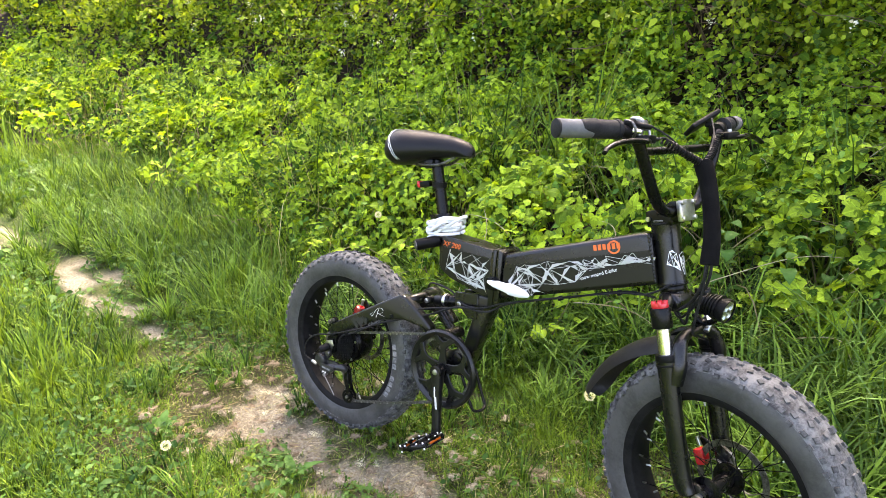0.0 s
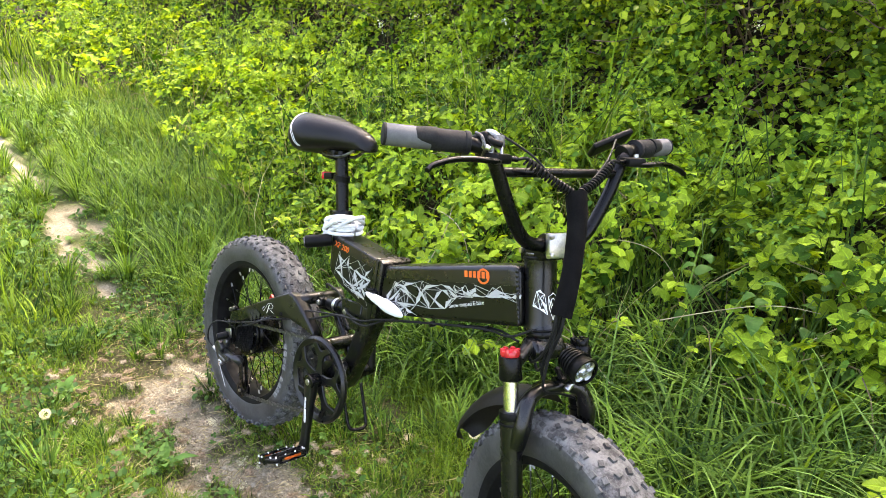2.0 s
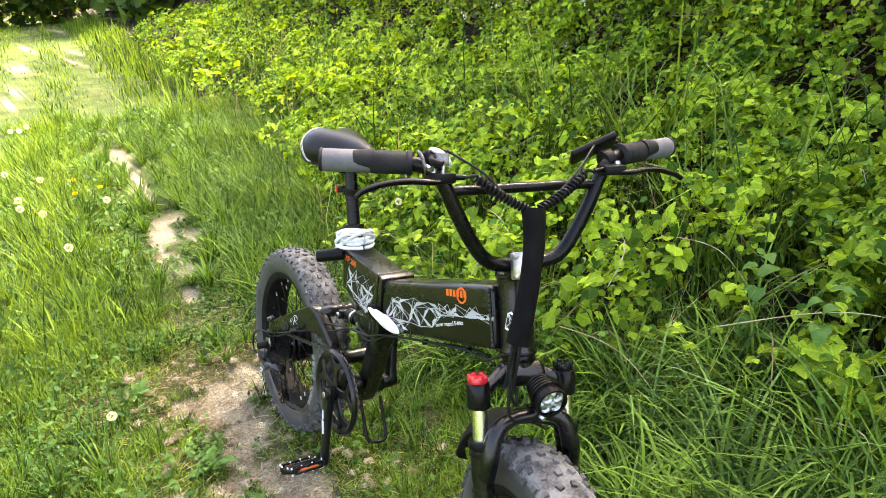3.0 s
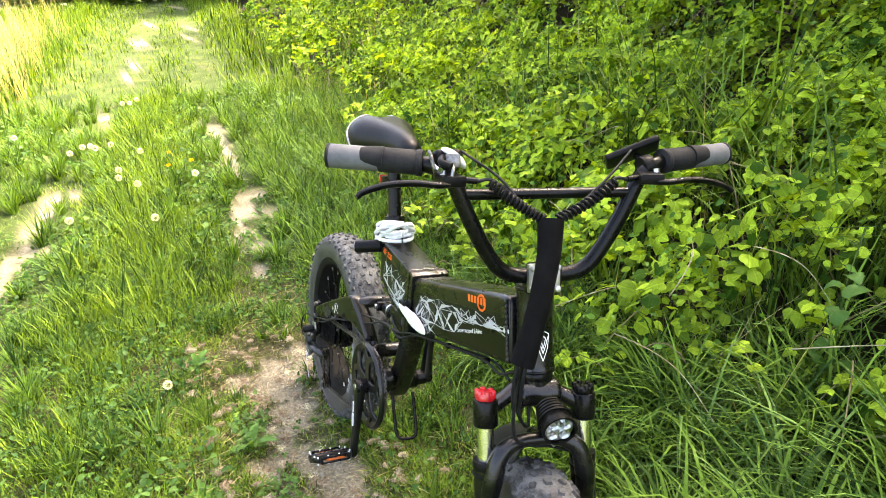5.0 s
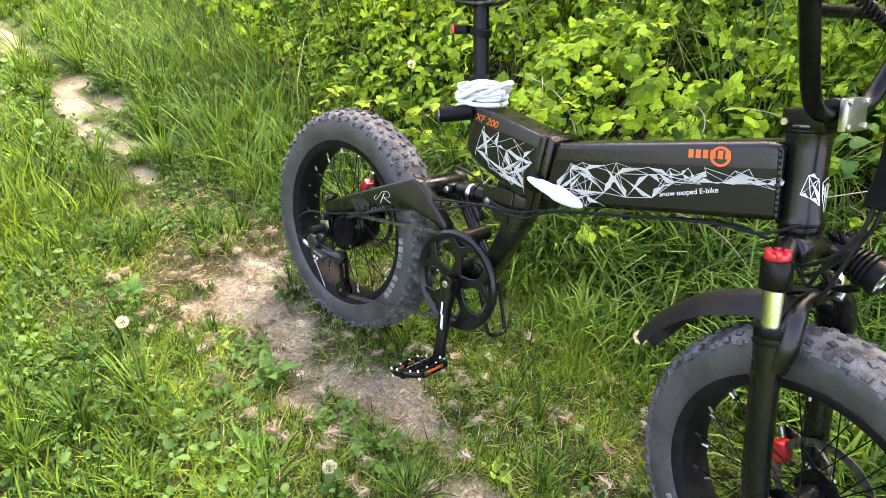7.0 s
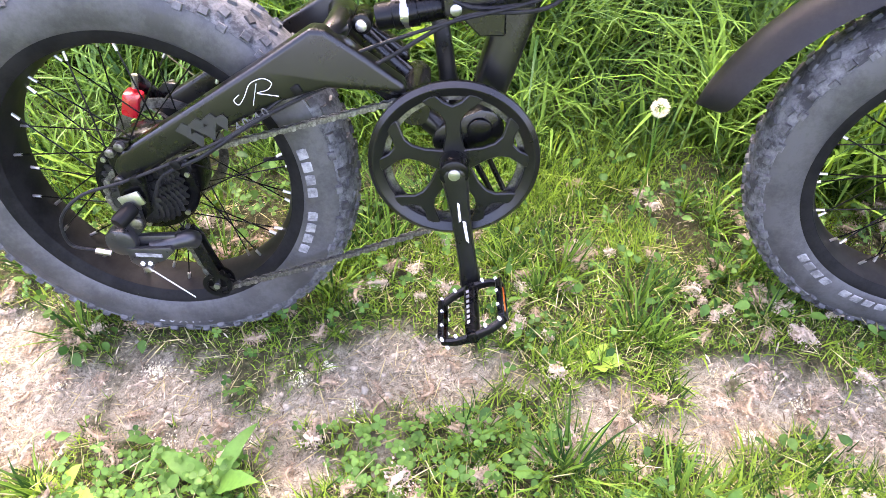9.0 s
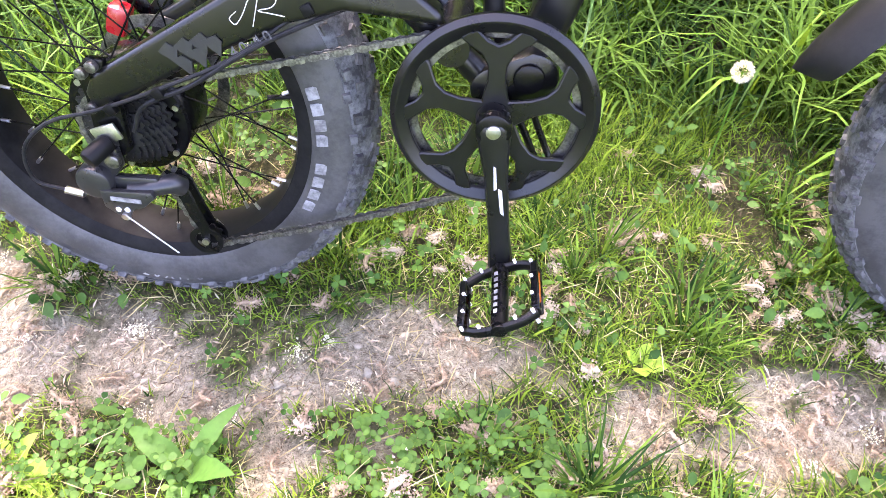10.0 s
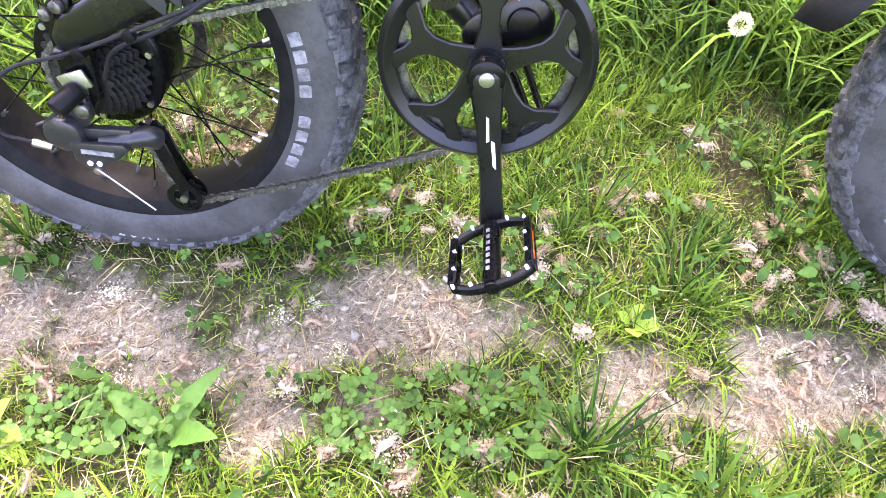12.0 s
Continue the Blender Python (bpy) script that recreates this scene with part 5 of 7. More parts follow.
def head_marks():
    """The pattern goes on round the head tube: slivers and hairlines bent to it, and a shield of plain lines in front."""
    r = random.Random(21)
    turn = pose(0.944, 0, 0.387, 0, -15.5, 0)
    def bent(points, lift=0.0):
        bm = bmesh.new()
        vs = []
        n = len(points)
        for i, (a, z) in enumerate(points):
            b = points[(i + 1) % n]
            for k in range(4):
                aa, zz = a + (b[0] - a) * k / 4, z + (b[1] - z) * k / 4
                vs.append(bm.verts.new(((0.0300 + lift) * math.cos(aa), (0.0300 + lift) * math.sin(aa), zz)))
        bm.faces.new(vs)
        bmesh.ops.triangulate(bm, faces=bm.faces[:])
        return bm
    def line(p, q, w=0.0005):
        d = Vector(((q[0] - p[0]) * 0.029, q[1] - p[1]))
        n = Vector((-d.y, d.x)).normalized() * w
        return bent([(p[0] + n.x / 0.029, p[1] + n.y), (q[0] + n.x / 0.029, q[1] + n.y), (q[0] - n.x / 0.029, q[1] - n.y), (p[0] - n.x / 0.029, p[1] - n.y)])
    knots = [(-1.42 + 0.22 * i + r.uniform(-0.05, 0.05), 0.060 + (0.020 if i % 2 else -0.012) + r.uniform(-0.004, 0.004) - 0.003 * i) for i in range(5)]
    pieces = [line(p, q) for i, p in enumerate(knots) for q in knots[i + 1:i + 4]]
    for i, p in enumerate(knots):
        q = knots[(i + 2) % 5]
        pieces.append(bent([p, (p[0] + (q[0] - p[0]) * 0.8, p[1] + (q[1] - p[1]) * 0.8), (p[0] + (q[0] - p[0]) * 0.3 + r.uniform(0.06, 0.12), p[1] + (q[1] - p[1]) * 0.3 + 0.004)], 0.0001))
    part("splinter_mark", fused(*pieces), decal_white, head, "white slivers and lines", turn)
    shield = [(-0.50, 0.066), (-0.16, 0.072), (0.18, 0.066), (0.12, 0.046), (-0.16, 0.024), (-0.44, 0.046)]
    core = [(-0.30, 0.060), (-0.16, 0.063), (-0.02, 0.060), (-0.16, 0.044)]
    rays = [((-0.50, 0.066), (-0.16, 0.036)), ((0.18, 0.066), (-0.16, 0.036)), ((-0.44, 0.046), (-0.30, 0.060)), ((0.12, 0.046), (-0.02, 0.060))]
    part("badge", fused(*[line(p, q, 0.0007) for p, q in zip(shield, shield[1:] + shield[:1])], *[line(p, q, 0.0007) for p, q in zip(core, core[1:] + core[:1])], *[line(p, q, 0.0007) for p, q in rays]), decal_white, head, "white line shield on the head tube", turn)


head_marks()

# seat tube, post, saddle
def on_post(z):
    return Vector((0.317 - (z - 0.443) * 0.254, 0, z))
part("seat_tube", barrel(on_post(0.30), on_post(0.432), 0.021, 28, 0.001), frame_black)
clamp = part("seat_clamp", barrel(on_post(0.424), on_post(0.446), 0.0245, 28, 0.002), satin_black)
part("clamp_bolt", barrel(on_post(0.435) + Vector((-0.03, -0.012, 0)), on_post(0.435) + Vector((-0.03, 0.014, 0)), 0.006, 12), satin_black, clamp)
part("seat_post", barrel(on_post(0.43), on_post(0.585), 0.0155, 28), satin_black, None, "dark anodised seat post")


# the saddle from tail to nose: place along the length, half width, top, bottom
SADDLE = [(0.146, 0.034, 0.640, 0.600), (0.150, 0.060, 0.653, 0.582), (0.160, 0.078, 0.661, 0.568), (0.180, 0.086, 0.665, 0.562), (0.208, 0.083, 0.665, 0.566), (0.240, 0.070, 0.662, 0.576),
          (0.272, 0.054, 0.659, 0.586), (0.308, 0.039, 0.656, 0.594), (0.345, 0.031, 0.651, 0.600), (0.376, 0.027, 0.643, 0.602), (0.391, 0.020, 0.634, 0.604), (0.398, 0.008, 0.625, 0.608)]
def on_saddle(x, a, proud=0.0):
    """A point of the saddle's skin: x along it, a the angle round it from its left edge upward."""
    w, top, bot = (float(np.interp(x, [r[0] for r in SADDLE], [r[k] for r in SADDLE])) for k in (1, 2, 3))
    c, s = math.cos(a), math.sin(a)
    y = (w + proud) * math.copysign(abs(c) ** 0.75, c)
    dip = 0.010 * math.exp(-(y / 0.022) ** 2) * float(smooth_step(0.27, 0.17, x))
    if s >= 0:
        z = (top + bot) / 2 + ((top - bot) / 2 + proud) * s ** 0.8 - 0.010 * (y / max(w, 1e-3)) ** 2 - dip
    else:
        z = (top + bot) / 2 - (top - bot) / 2 * (-s) ** 0.6
    return x, y, z


def saddle_shell():
    """A padded saddle, lofted from tail to nose."""
    bm = bmesh.new()
    rows = [[bm.verts.new(on_saddle(r[0], 2 * math.pi * k / 20)) for k in range(20)] for r in SADDLE]
    for p, q in zip(rows, rows[1:]):
        for k in range(20):
            bm.faces.new((p[k], p[(k + 1) % 20], q[(k + 1) % 20], q[k]))
    bm.faces.new(rows[0])
    bm.faces.new(rows[-1][::-1])
    bmesh.ops.subdivide_edges(bm, edges=bm.edges[:], cuts=1, smooth=0.6)
    return bm


saddle = part("saddle", saddle_shell(), vinyl, None, "padded black vinyl saddle with white stitching", sharp=80)
for s in (-1, 1):
    for off in (0.0, 0.006):
        seam = [on_saddle(float(np.interp(k, [0, 6, 12, 15], [0.153, 0.168, 0.194, 0.206])) + off, math.pi - math.radians(78 - 7.4 * k) if s < 0 else math.radians(78 - 7.4 * k), 0.0016) for k in range(16)]
        part("stitching", pipe(seam, 0.0007, 6, 2), decal_white, saddle, "white seam")
    part("saddle_rail", pipe([(0.165, s * 0.030, 0.585), (0.210, s * 0.024, 0.572), (0.300, s * 0.022, 0.576), (0.350, s * 0.014, 0.600)], 0.0038, 8), dark_steel, saddle)
part("saddle_clamp", block((0.050, 0.052, 0.026), pose(0.262, 0, 0.577), 0.006), satin_black, saddle)
tail = part("tail_light", fused(block((0.034, 0.024, 0.016), pose(0.252, 0, 0.519, 0, -14, 0), 0.004), lathe([(0.0165, -0.007), (0.0205, -0.007), (0.0205, 0.007), (0.0165, 0.007)], 24, True, tuple(on_post(0.523)), pose(0, 0, 0, 90, 0, 0) @ pose(0, 0, 0, 0, 0, 0))), plastic_black, None, "small red tail light on the seat post")
part("lens", block((0.010, 0.026, 0.019), pose(0.233, 0, 0.516, 0, -14, 0), 0.004), red_paint, tail, "red lens")

# ---- drive ----
CRANK = Vector((0.409, 0, 0.050))
guard = lathe([(0.0880, -0.0735), (0.0892, -0.0750), (0.0992, -0.0800), (0.1010, -0.0802), (0.1065, -0.0750), (0.1068, -0.0735), (0.1068, -0.0700), (0.100, -0.0690), (0.0885, -0.0695)], 128, True, CRANK)
chain_guard = part("chain_guard", guard, alloy_black, None, "black chainring guard with five forked arms", sharp=18)
arm2d = [(-0.0145, 0.014), (-0.0090, 0.040), (-0.0095, 0.056), (-0.0150, 0.067), (-0.0330, 0.080), (-0.0360, 0.0835), (-0.0290, 0.0885), (-0.0200, 0.0905), (-0.0100, 0.081), (0, 0.0765), (0.0100, 0.081), (0.0200, 0.0905), (0.0290, 0.0885), (0.0360, 0.0835), (0.0330, 0.080), (0.0150, 0.067), (0.0095, 0.056), (0.0090, 0.040), (0.0145, 0.014)]
for i in range(5):
    a = slab(arm2d, -0.0770, -0.0705, 0.0014, 1)
    a.transform(Matrix.Translation(CRANK) @ Matrix.Rotation(2 * math.pi * i / 5 - 0.02, 4, "Y"))
    part("arm", a, alloy_black, chain_guard, sharp=20)
# toothed ring behind the guard
teeth = []
N = 46
for i in range(N):
    a, d = 2 * math.pi * i / N, 2 * math.pi / N
    for f, r in ((-0.42, 0.0905), (-0.18, 0.0965), (0.18, 0.0965), (0.42, 0.0905)):
        teeth.append((r * math.cos(a + f * d), r * math.sin(a + f * d)))
ringbm = bmesh.new()
outer_a = [ringbm.verts.new((x, -0.0655, z)) for x, z in teeth]
outer_b = [ringbm.verts.new((x, -0.0625, z)) for x, z in teeth]
inner_a = [ringbm.verts.new((0.080 * x / math.hypot(x, z), -0.0655, 0.080 * z / math.hypot(x, z))) for x, z in teeth]
inner_b = [ringbm.verts.new((0.080 * x / math.hypot(x, z), -0.0625, 0.080 * z / math.hypot(x, z))) for x, z in teeth]
M = len(teeth)
for i in range(M):
    j = (i + 1) % M
    ringbm.faces.new((outer_a[i], outer_a[j], inner_a[j], inner_a[i]))
    ringbm.faces.new((outer_b[j], outer_b[i], inner_b[i], inner_b[j]))
    ringbm.faces.new((outer_a[j], outer_a[i], outer_b[i], outer_b[j]))
    ringbm.faces.new((inner_a[i], inner_a[j], inner_b[j], inner_b[i]))
ringbm.transform(Matrix.Translation(CRANK))
part("chainring", ringbm, dark_steel)


def crank_arm(s, end, y0, y1):
    """Tapered crank from the axle to the pedal."""
    a, b = Vector((CRANK.x, s * y0, CRANK.z)), Vector((end[0], s * y1, end[1]))
    d = (b - a).normalized()
    side = Vector((d.z, 0, -d.x)).normalized()
    bm = bmesh.new()
    rows = []
    for u, w, h in ((-0.09, 0.010, 0.008), (-0.06, 0.0165, 0.012), (0.0, 0.019, 0.0135), (0.10, 0.0165, 0.012), (0.35, 0.0125, 0.010), (0.8, 0.0120, 0.0085), (1.0, 0.0145, 0.009), (1.06, 0.0125, 0.008), (1.085, 0.006, 0.006)):
        c = a + (b - a) * u
        y = Vector((0, 1, 0))
        rows.append([bm.verts.new(c + side * w * math.copysign(abs(math.cos(t)) ** 0.55, math.cos(t)) + y * h * math.copysign(abs(math.sin(t)) ** 0.55, math.sin(t))) for t in (2 * math.pi * k / 12 + math.pi / 12 for k in range(12))])
    for p, q in zip(rows, rows[1:]):
        for k in range(12):
            bm.faces.new((p[k], p[(k + 1) % 12], q[(k + 1) % 12], q[k]))
    bm.faces.new(rows[0])
    bm.faces.new(rows[-1][::-1])
    c = part("crank", bm, alloy_black, None, "black alloy crank", sharp=32)
    part("crank_boss", barrel((CRANK.x, s * (y0 - 0.030), CRANK.z), (CRANK.x, s * (y0 + 0.012), CRANK.z), 0.0185, 28, 0.003), satin_black, c)
    part("crank_bolt", barrel((CRANK.x, s * (y0 + 0.010), CRANK.z), (CRANK.x, s * (y0 + 0.0145), CRANK.z), 0.0075, 20, 0.001), steel, c, "bright steel bolt")
    return c


crank = crank_arm(-1, (0.431, -0.117), 0.092, 0.106)
crank_arm(1, (0.387, 0.217), 0.080, 0.094)
part("worn_print", slab([(0.4125, 0.012), (0.4152, 0.010), (0.4178, -0.014), (0.4150, -0.016)], -0.1092, -0.1065), decal_white, crank, "worn pale print")
part("worn_print", slab([(0.4195, -0.014), (0.4235, -0.016), (0.4280, -0.046), (0.4240, -0.042)], -0.1125, -0.1085), decal_white, crank)


def pedal(s, x, z, y0, tilt):
    """A flat platform pedal: cage, axle barrel, pins and reflectors."""
    m = pose(x, s * y0, z, 0, tilt, 0)
    L, W, H = 0.093, 0.084, 0.014
    o = -1 if s < 0 else 1
    bars = [barrel((0, 0, 0), (0, o * L, 0), 0.0095, 16)]
    for e in (-1, 1):
        for h in (-1, 1):
            bars.append(block((0.0085, L - 0.024, 0.0042), pose(e * W / 2, o * L / 2, h * 0.0062), 0.0012, 1))
        for yy in (0.014, L / 2, L - 0.014):
            bars.append(block((0.0070, 0.007, 0.012), pose(e * W / 2, o * yy, 0), 0.001, 1))
    for yy, bow in ((0.006, 0.012), (L - 0.004, -0.012)):
        for e in (-1, 1):
            bars.append(pipe([(0, o * (yy - (bow * 0.4)), 0), (e * W * 0.28, o * (yy - bow * 0.15), 0), (e * W * 0.5, o * (yy + bow * 0.55), 0)], 0.0046, 8, 5, flat=1.35))
    bars.append(barrel((0, o * L, 0), (0, o * (L + 0.004), 0), 0.0085, 16, 0.001))
    p = part("pedal", fused(*bars), satin_black, None, "black alloy platform pedal with bright pins", m)
    for e in (-1, 1):
        part("reflector", block((0.003, 0.044, 0.0060), pose(e * (W / 2 + 0.0022), o * L / 2, 0), 0.001, 1), reflector_orange, p, "orange reflector", m)
        for yy in (0.012, 0.036, 0.062, 0.087):
            for h in (-1, 1):
                part("pin", barrel((e * W * 0.47, o * yy, h * H * 0.4), (e * W * 0.47, o * yy, h * (H * 0.5 + 0.003)), 0.0020, 8), white_plastic, p, "", m)
    for yy in (0.004, L - 0.003):
        for e in (-1, 1):
            part("pin", barrel((e * W * 0.24, o * yy, 0.004), (e * W * 0.24, o * yy, 0.0095), 0.0020, 8), white_plastic, p, "", m)
    # unreadable print along the barrel
    for i in range(7):
        part("print_bar", block((0.0042, 0.0055, 0.0005), pose(-0.001, o * (0.018 + i * 0.0095), 0.0094), 0), moulded_grey, p, "", m)


pedal(-1, 0.431, -0.117, 0.117, -27)
pedal(1, 0.387, 0.217, 0.106, 10)

# rear gears
def cog(r, y, teeth_n):
    pts = []
    for i in range(teeth_n):
        a, d = 2 * math.pi * i / teeth_n, 2 * math.pi / teeth_n
        for f, k in ((-0.40, -0.0022), (-0.15, 0.0022), (0.15, 0.0022), (0.40, -0.0022)):
            pts.append(((r + k) * math.cos(a + f * d), (r + k) * math.sin(a + f * d)))
    return slab(pts, y - 0.0011, y + 0.0011)


cassette = part("cassette", barrel((0, -0.046, 0), (0, -0.078, 0), 0.017, 24), sprocket_black, None, "seven-speed sprocket stack")
for i in range(7):
    part("sprocket", cog(0.054 - 0.0042 * i, -0.0475 - 0.0047 * i, 28 - 2 * i), sprocket_black, cassette)
flange = part("freehub_cover", lathe([(0.02, -0.036), (0.066, -0.036), (0.068, -0.039), (0.066, -0.0425), (0.02, -0.0425)], 48), satin_black, cassette, "black cover with bright bolt heads")
for i in range(6):
    a = i * math.pi / 3 + 0.3
    part("bolt", barrel((0.061 * math.cos(a), -0.0425, 0.061 * math.sin(a)), (0.061 * math.cos(a), -0.0455, 0.061 * math.sin(a)), 0.0036, 10), steel, cassette)
axle = part("axle_nut", barrel((0, -0.074, 0), (0, -0.092, 0), 0.011, 6), steel)
part("rubber_cap", barrel((0.004, -0.096, 0.004), (-0.010, -0.124, -0.006), 0.0105, 20, 0.005), plastic_black, axle, "black rubber axle cap")
part("torque_washer", block((0.030, 0.004, 0.020), pose(0.004, -0.0965, 0.012, 0, -20, 0), 0.006), steel, axle, "bright washer plate")

# derailleur hanging from the axle: knuckle, two links, tongue, cage with two pulleys
der = part("derailleur", fused(barrel((-0.022, -0.086, -0.044), (-0.022, -0.113, -0.044), 0.0205, 28, 0.006), slab([(-0.016, -0.002), (0.010, -0.004), (0.010, -0.028), (-0.004, -0.044), (-0.030, -0.036), (-0.026, -0.018)], -0.100, -0.090, 0.003, 2)), derailleur_grey, None, "black rear derailleur")
part("pivot_bolt", barrel((0.004, -0.098, -0.018), (0.004, -0.106, -0.018), 0.0085, 20, 0.002), dark_steel, der)
part("link", slab([(-0.016, -0.050), (0.042, -0.049), (0.046, -0.056), (0.030, -0.070), (-0.003, -0.083), (-0.016, -0.072)], -0.115, -0.107, 0.0025, 2), derailleur_grey, der, "black name-plate link")
part("link", slab([(-0.016, -0.040), (0.046, -0.038), (0.050, -0.048), (0.030, -0.056), (-0.016, -0.062)], -0.102, -0.092, 0.003, 2), derailleur_grey, der)
part("tongue", pipe([(0.014, -0.102, -0.058), (0.040, -0.098, -0.052), (0.056, -0.090, -0.052), (0.062, -0.082, -0.060)], [0.011, 0.010, 0.012, 0.012], 14), derailleur_grey, der)
part("name_plate", block((0.034, 0.0012, 0.005), pose(0.012, -0.1155, -0.060, 0, 4, 0)), moulded_grey, der)
for x in (0.000, 0.010):
    part("screw", barrel((x, -0.114, -0.0735), (x, -0.1165, -0.0735), 0.0030, 10), white_plastic, der)
part("fixing_bolt", barrel((0.006, -0.104, -0.080), (0.006, -0.118, -0.083), 0.0048, 10), steel, der)
cage = [(0.046, -0.050), (0.058, -0.046), (0.068, -0.060), (0.076, -0.098), (0.084, -0.124), (0.072, -0.130), (0.061, -0.104), (0.054, -0.074)]
for y0 in (-0.083, -0.067):
    part("cage_plate", slab(cage, y0, y0 + 0.003, 0.001, 1), satin_black, der)
    part("cage_ring", lathe([(0.0135, 0.0), (0.0205, 0.0), (0.0205, 0.0022), (0.0135, 0.0022)], 32, True, (0.074, y0 + 0.0004, -0.140)), satin_black, der)
    part("cage_arm", slab([(0.068, -0.124), (0.080, -0.124), (0.078, -0.156), (0.070, -0.156)], y0 + 0.0005, y0 + 0.0022, 0.001, 1), satin_black, der)
for x, z, r in ((0.054, -0.060, 0.016), (0.074, -0.140, 0.0190)):
    j = part("jockey_wheel", cog(r, -0.073, 11), plastic_black, der)
    part("jockey_bolt", barrel((x, -0.082, z), (x, -0.0865, z), 0.0045, 10), steel, der)
    j.data.transform(Matrix.Translation((x, 0, z)))
part("cable_tail", pipe([(0.008, -0.118, -0.080), (0.030, -0.120, -0.100), (0.058, -0.121, -0.128)], 0.0009, 6), steel, der, "bare silver cable end")
part("barrel_adjuster", barrel((-0.044, -0.102, -0.066), (-0.062, -0.104, -0.060), 0.0045, 10), steel, der)

# chain: links along straight runs and round the wheels
def tangent_runs():
    up0, up1 = Vector((0.400, 0, 0.1425)), Vector((0.004, 0, 0.0420))
    low0, low1 = Vector((0.412, 0, -0.0430)), Vector((0.076, 0, -0.1535))
    # waisted plates, wide apart and close together by turns
    eight = [(-0.0064 - 0.0040 * math.cos(a), 0.0040 * math.sin(a)) for a in (-1.9, -1.0, 0.0, 1.0, 1.9)] + [(0.0, 0.0024)] + [(0.0064 + 0.0040 * math.cos(a), 0.0040 * math.sin(a)) for a in (1.9, 1.0, 0.0, -1.0, -1.9)] + [(0.0, -0.0024)]
    kinds = []
    for gap in (0.0036, 0.0022):
        link = fused(slab(eight, -gap - 0.0006, -gap + 0.0006), slab(eight, gap - 0.0006, gap + 0.0006), barrel((-0.0064, -gap - 0.0012, 0), (-0.0064, gap + 0.0012, 0), 0.0021, 8))
        kinds.append(finish(link, chain_steel))
        kinds[-1].name = "link"
    count = [0]
    chain = part("chain", barrel((0.053, -0.0760, -0.0440), (0.053, -0.0700, -0.0440), 0.003, 8), chain_steel, None, "oily steel drive chain")
    def put(p, a):
        count[0] += 1
        o = new("link", kinds[count[0] % 2])
        o.parent = chain
        o.matrix_basis = Matrix.Translation(p - BASE) @ Matrix.Rotation(a, 4, "Y")
    for a, b, ya, yb in ((up0, up1, -0.064, -0.066), (low0, low1, -0.064, -0.073)):
        d = b - a
        n = int(d.length / 0.0127)
        for i in range(n):
            u = (i + 0.5) / n
            p = a + d * u
            p.y = ya + (yb - ya) * u
            p.z -= 0.006 * math.sin(u * math.pi) * (1 if a is low0 else 0)
            put(p, -math.atan2(d.z, d.x))
    for c, r, y, a0, a1 in ((CRANK, 0.0935, -0.064, 1.72, -1.55), (Vector((0, 0, 0)), 0.0420, -0.0645, 1.9, 4.3)):
        n = int(abs(a1 - a0) * r / 0.0127)
        for i in range(n):
            a = a0 + (a1 - a0) * (i + 0.5) / n
            put(Vector((c.x + r * math.cos(a), y, c.z + r * math.sin(a))), -(a + math.pi / 2))
    for i in range(6):
        u = (i + 0.5) / 6
        put(Vector((0.040 + 0.024 * u, -0.073, -0.052 - 0.080 * u)), 1.28)
    for i in range(3):
        a = -0.6 - i * 0.7
        put(Vector((0.073 + 0.0165 * math.cos(a), -0.073, -0.139 + 0.0165 * math.sin(a))), -(a + math.pi / 2))


tangent_runs()

# brake calipers
def caliper(m, label):
    c = part("brake_caliper", block((0.024, 0.026, 0.036), m, 0.006), red_paint, None, label)
    part("caliper_arm", block((0.046, 0.006, 0.020), m @ pose(0.012, 0.020, 0.018, 0, 30, 0), 0.003), satin_black, c)
    part("caliper_ferrule", barrel(m @ Vector((0, 0.004, 0.022)), m @ Vector((-0.002, 0.004, 0.042)), 0.0045, 10), steel, c)
    return c


caliper(pose(-0.040, 0.066, 0.070, 0, 20, 0), "red rear disc caliper")
caliper(STEER @ pose(-0.016, 0.054, -0.392, 0, -10, 0), "red front disc caliper")

# cables along the arm and under the tube
def cable(points, radius=0.0026, mat=None, m=None, name="cable", label=""):
    return part(name, pipe(points, radius, 8, 6), mat or cable_black, None, label, m)


cable([(-0.062, -0.104, -0.060), (-0.090, -0.108, -0.046), (-0.086, -0.108, -0.006), (-0.050, -0.104, 0.026), (0.010, -0.101, 0.044), (0.090, -0.100, 0.076), (0.160, -0.095, 0.108), (0.240, -0.078, 0.160), (0.300, -0.062, 0.186), (0.400, -0.045, 0.212), (0.500, -0.046, 0.236), (0.560, -0.040, 0.262), (0.700, -0.030, 0.308), (0.840, -0.030, 0.352), (0.905, -0.040, 0.366), (0.955, -0.045, 0.400)], 0.0022)
cable([(0.030, -0.088, 0.012), (0.056, -0.099, 0.050), (0.110, -0.099, 0.076), (0.180, -0.094, 0.118), (0.260, -0.072, 0.150), (0.330, -0.058, 0.176), (0.420, -0.042, 0.218), (0.510, -0.047, 0.228), (0.570, -0.030, 0.262), (0.720, -0.020, 0.312), (0.850, -0.020, 0.356), (0.92, -0.028, 0.36)], 0.0025)
cable([(0.270, 0.020, 0.228), (0.300, 0.0, 0.250), (0.370, -0.010, 0.246), (0.430, -0.030, 0.225), (0.500, -0.044, 0.232)], 0.0030)
for x, y, z in ((0.020, -0.099, 0.044), (0.075, -0.099, 0.066), (0.230, -0.082, 0.152), (0.700, -0.026, 0.306), (0.840, -0.026, 0.352)):
    part("cable_clip", block((0.012, 0.010, 0.012), pose(x, y, z, 0, -25, 0), 0.003), plastic_black)

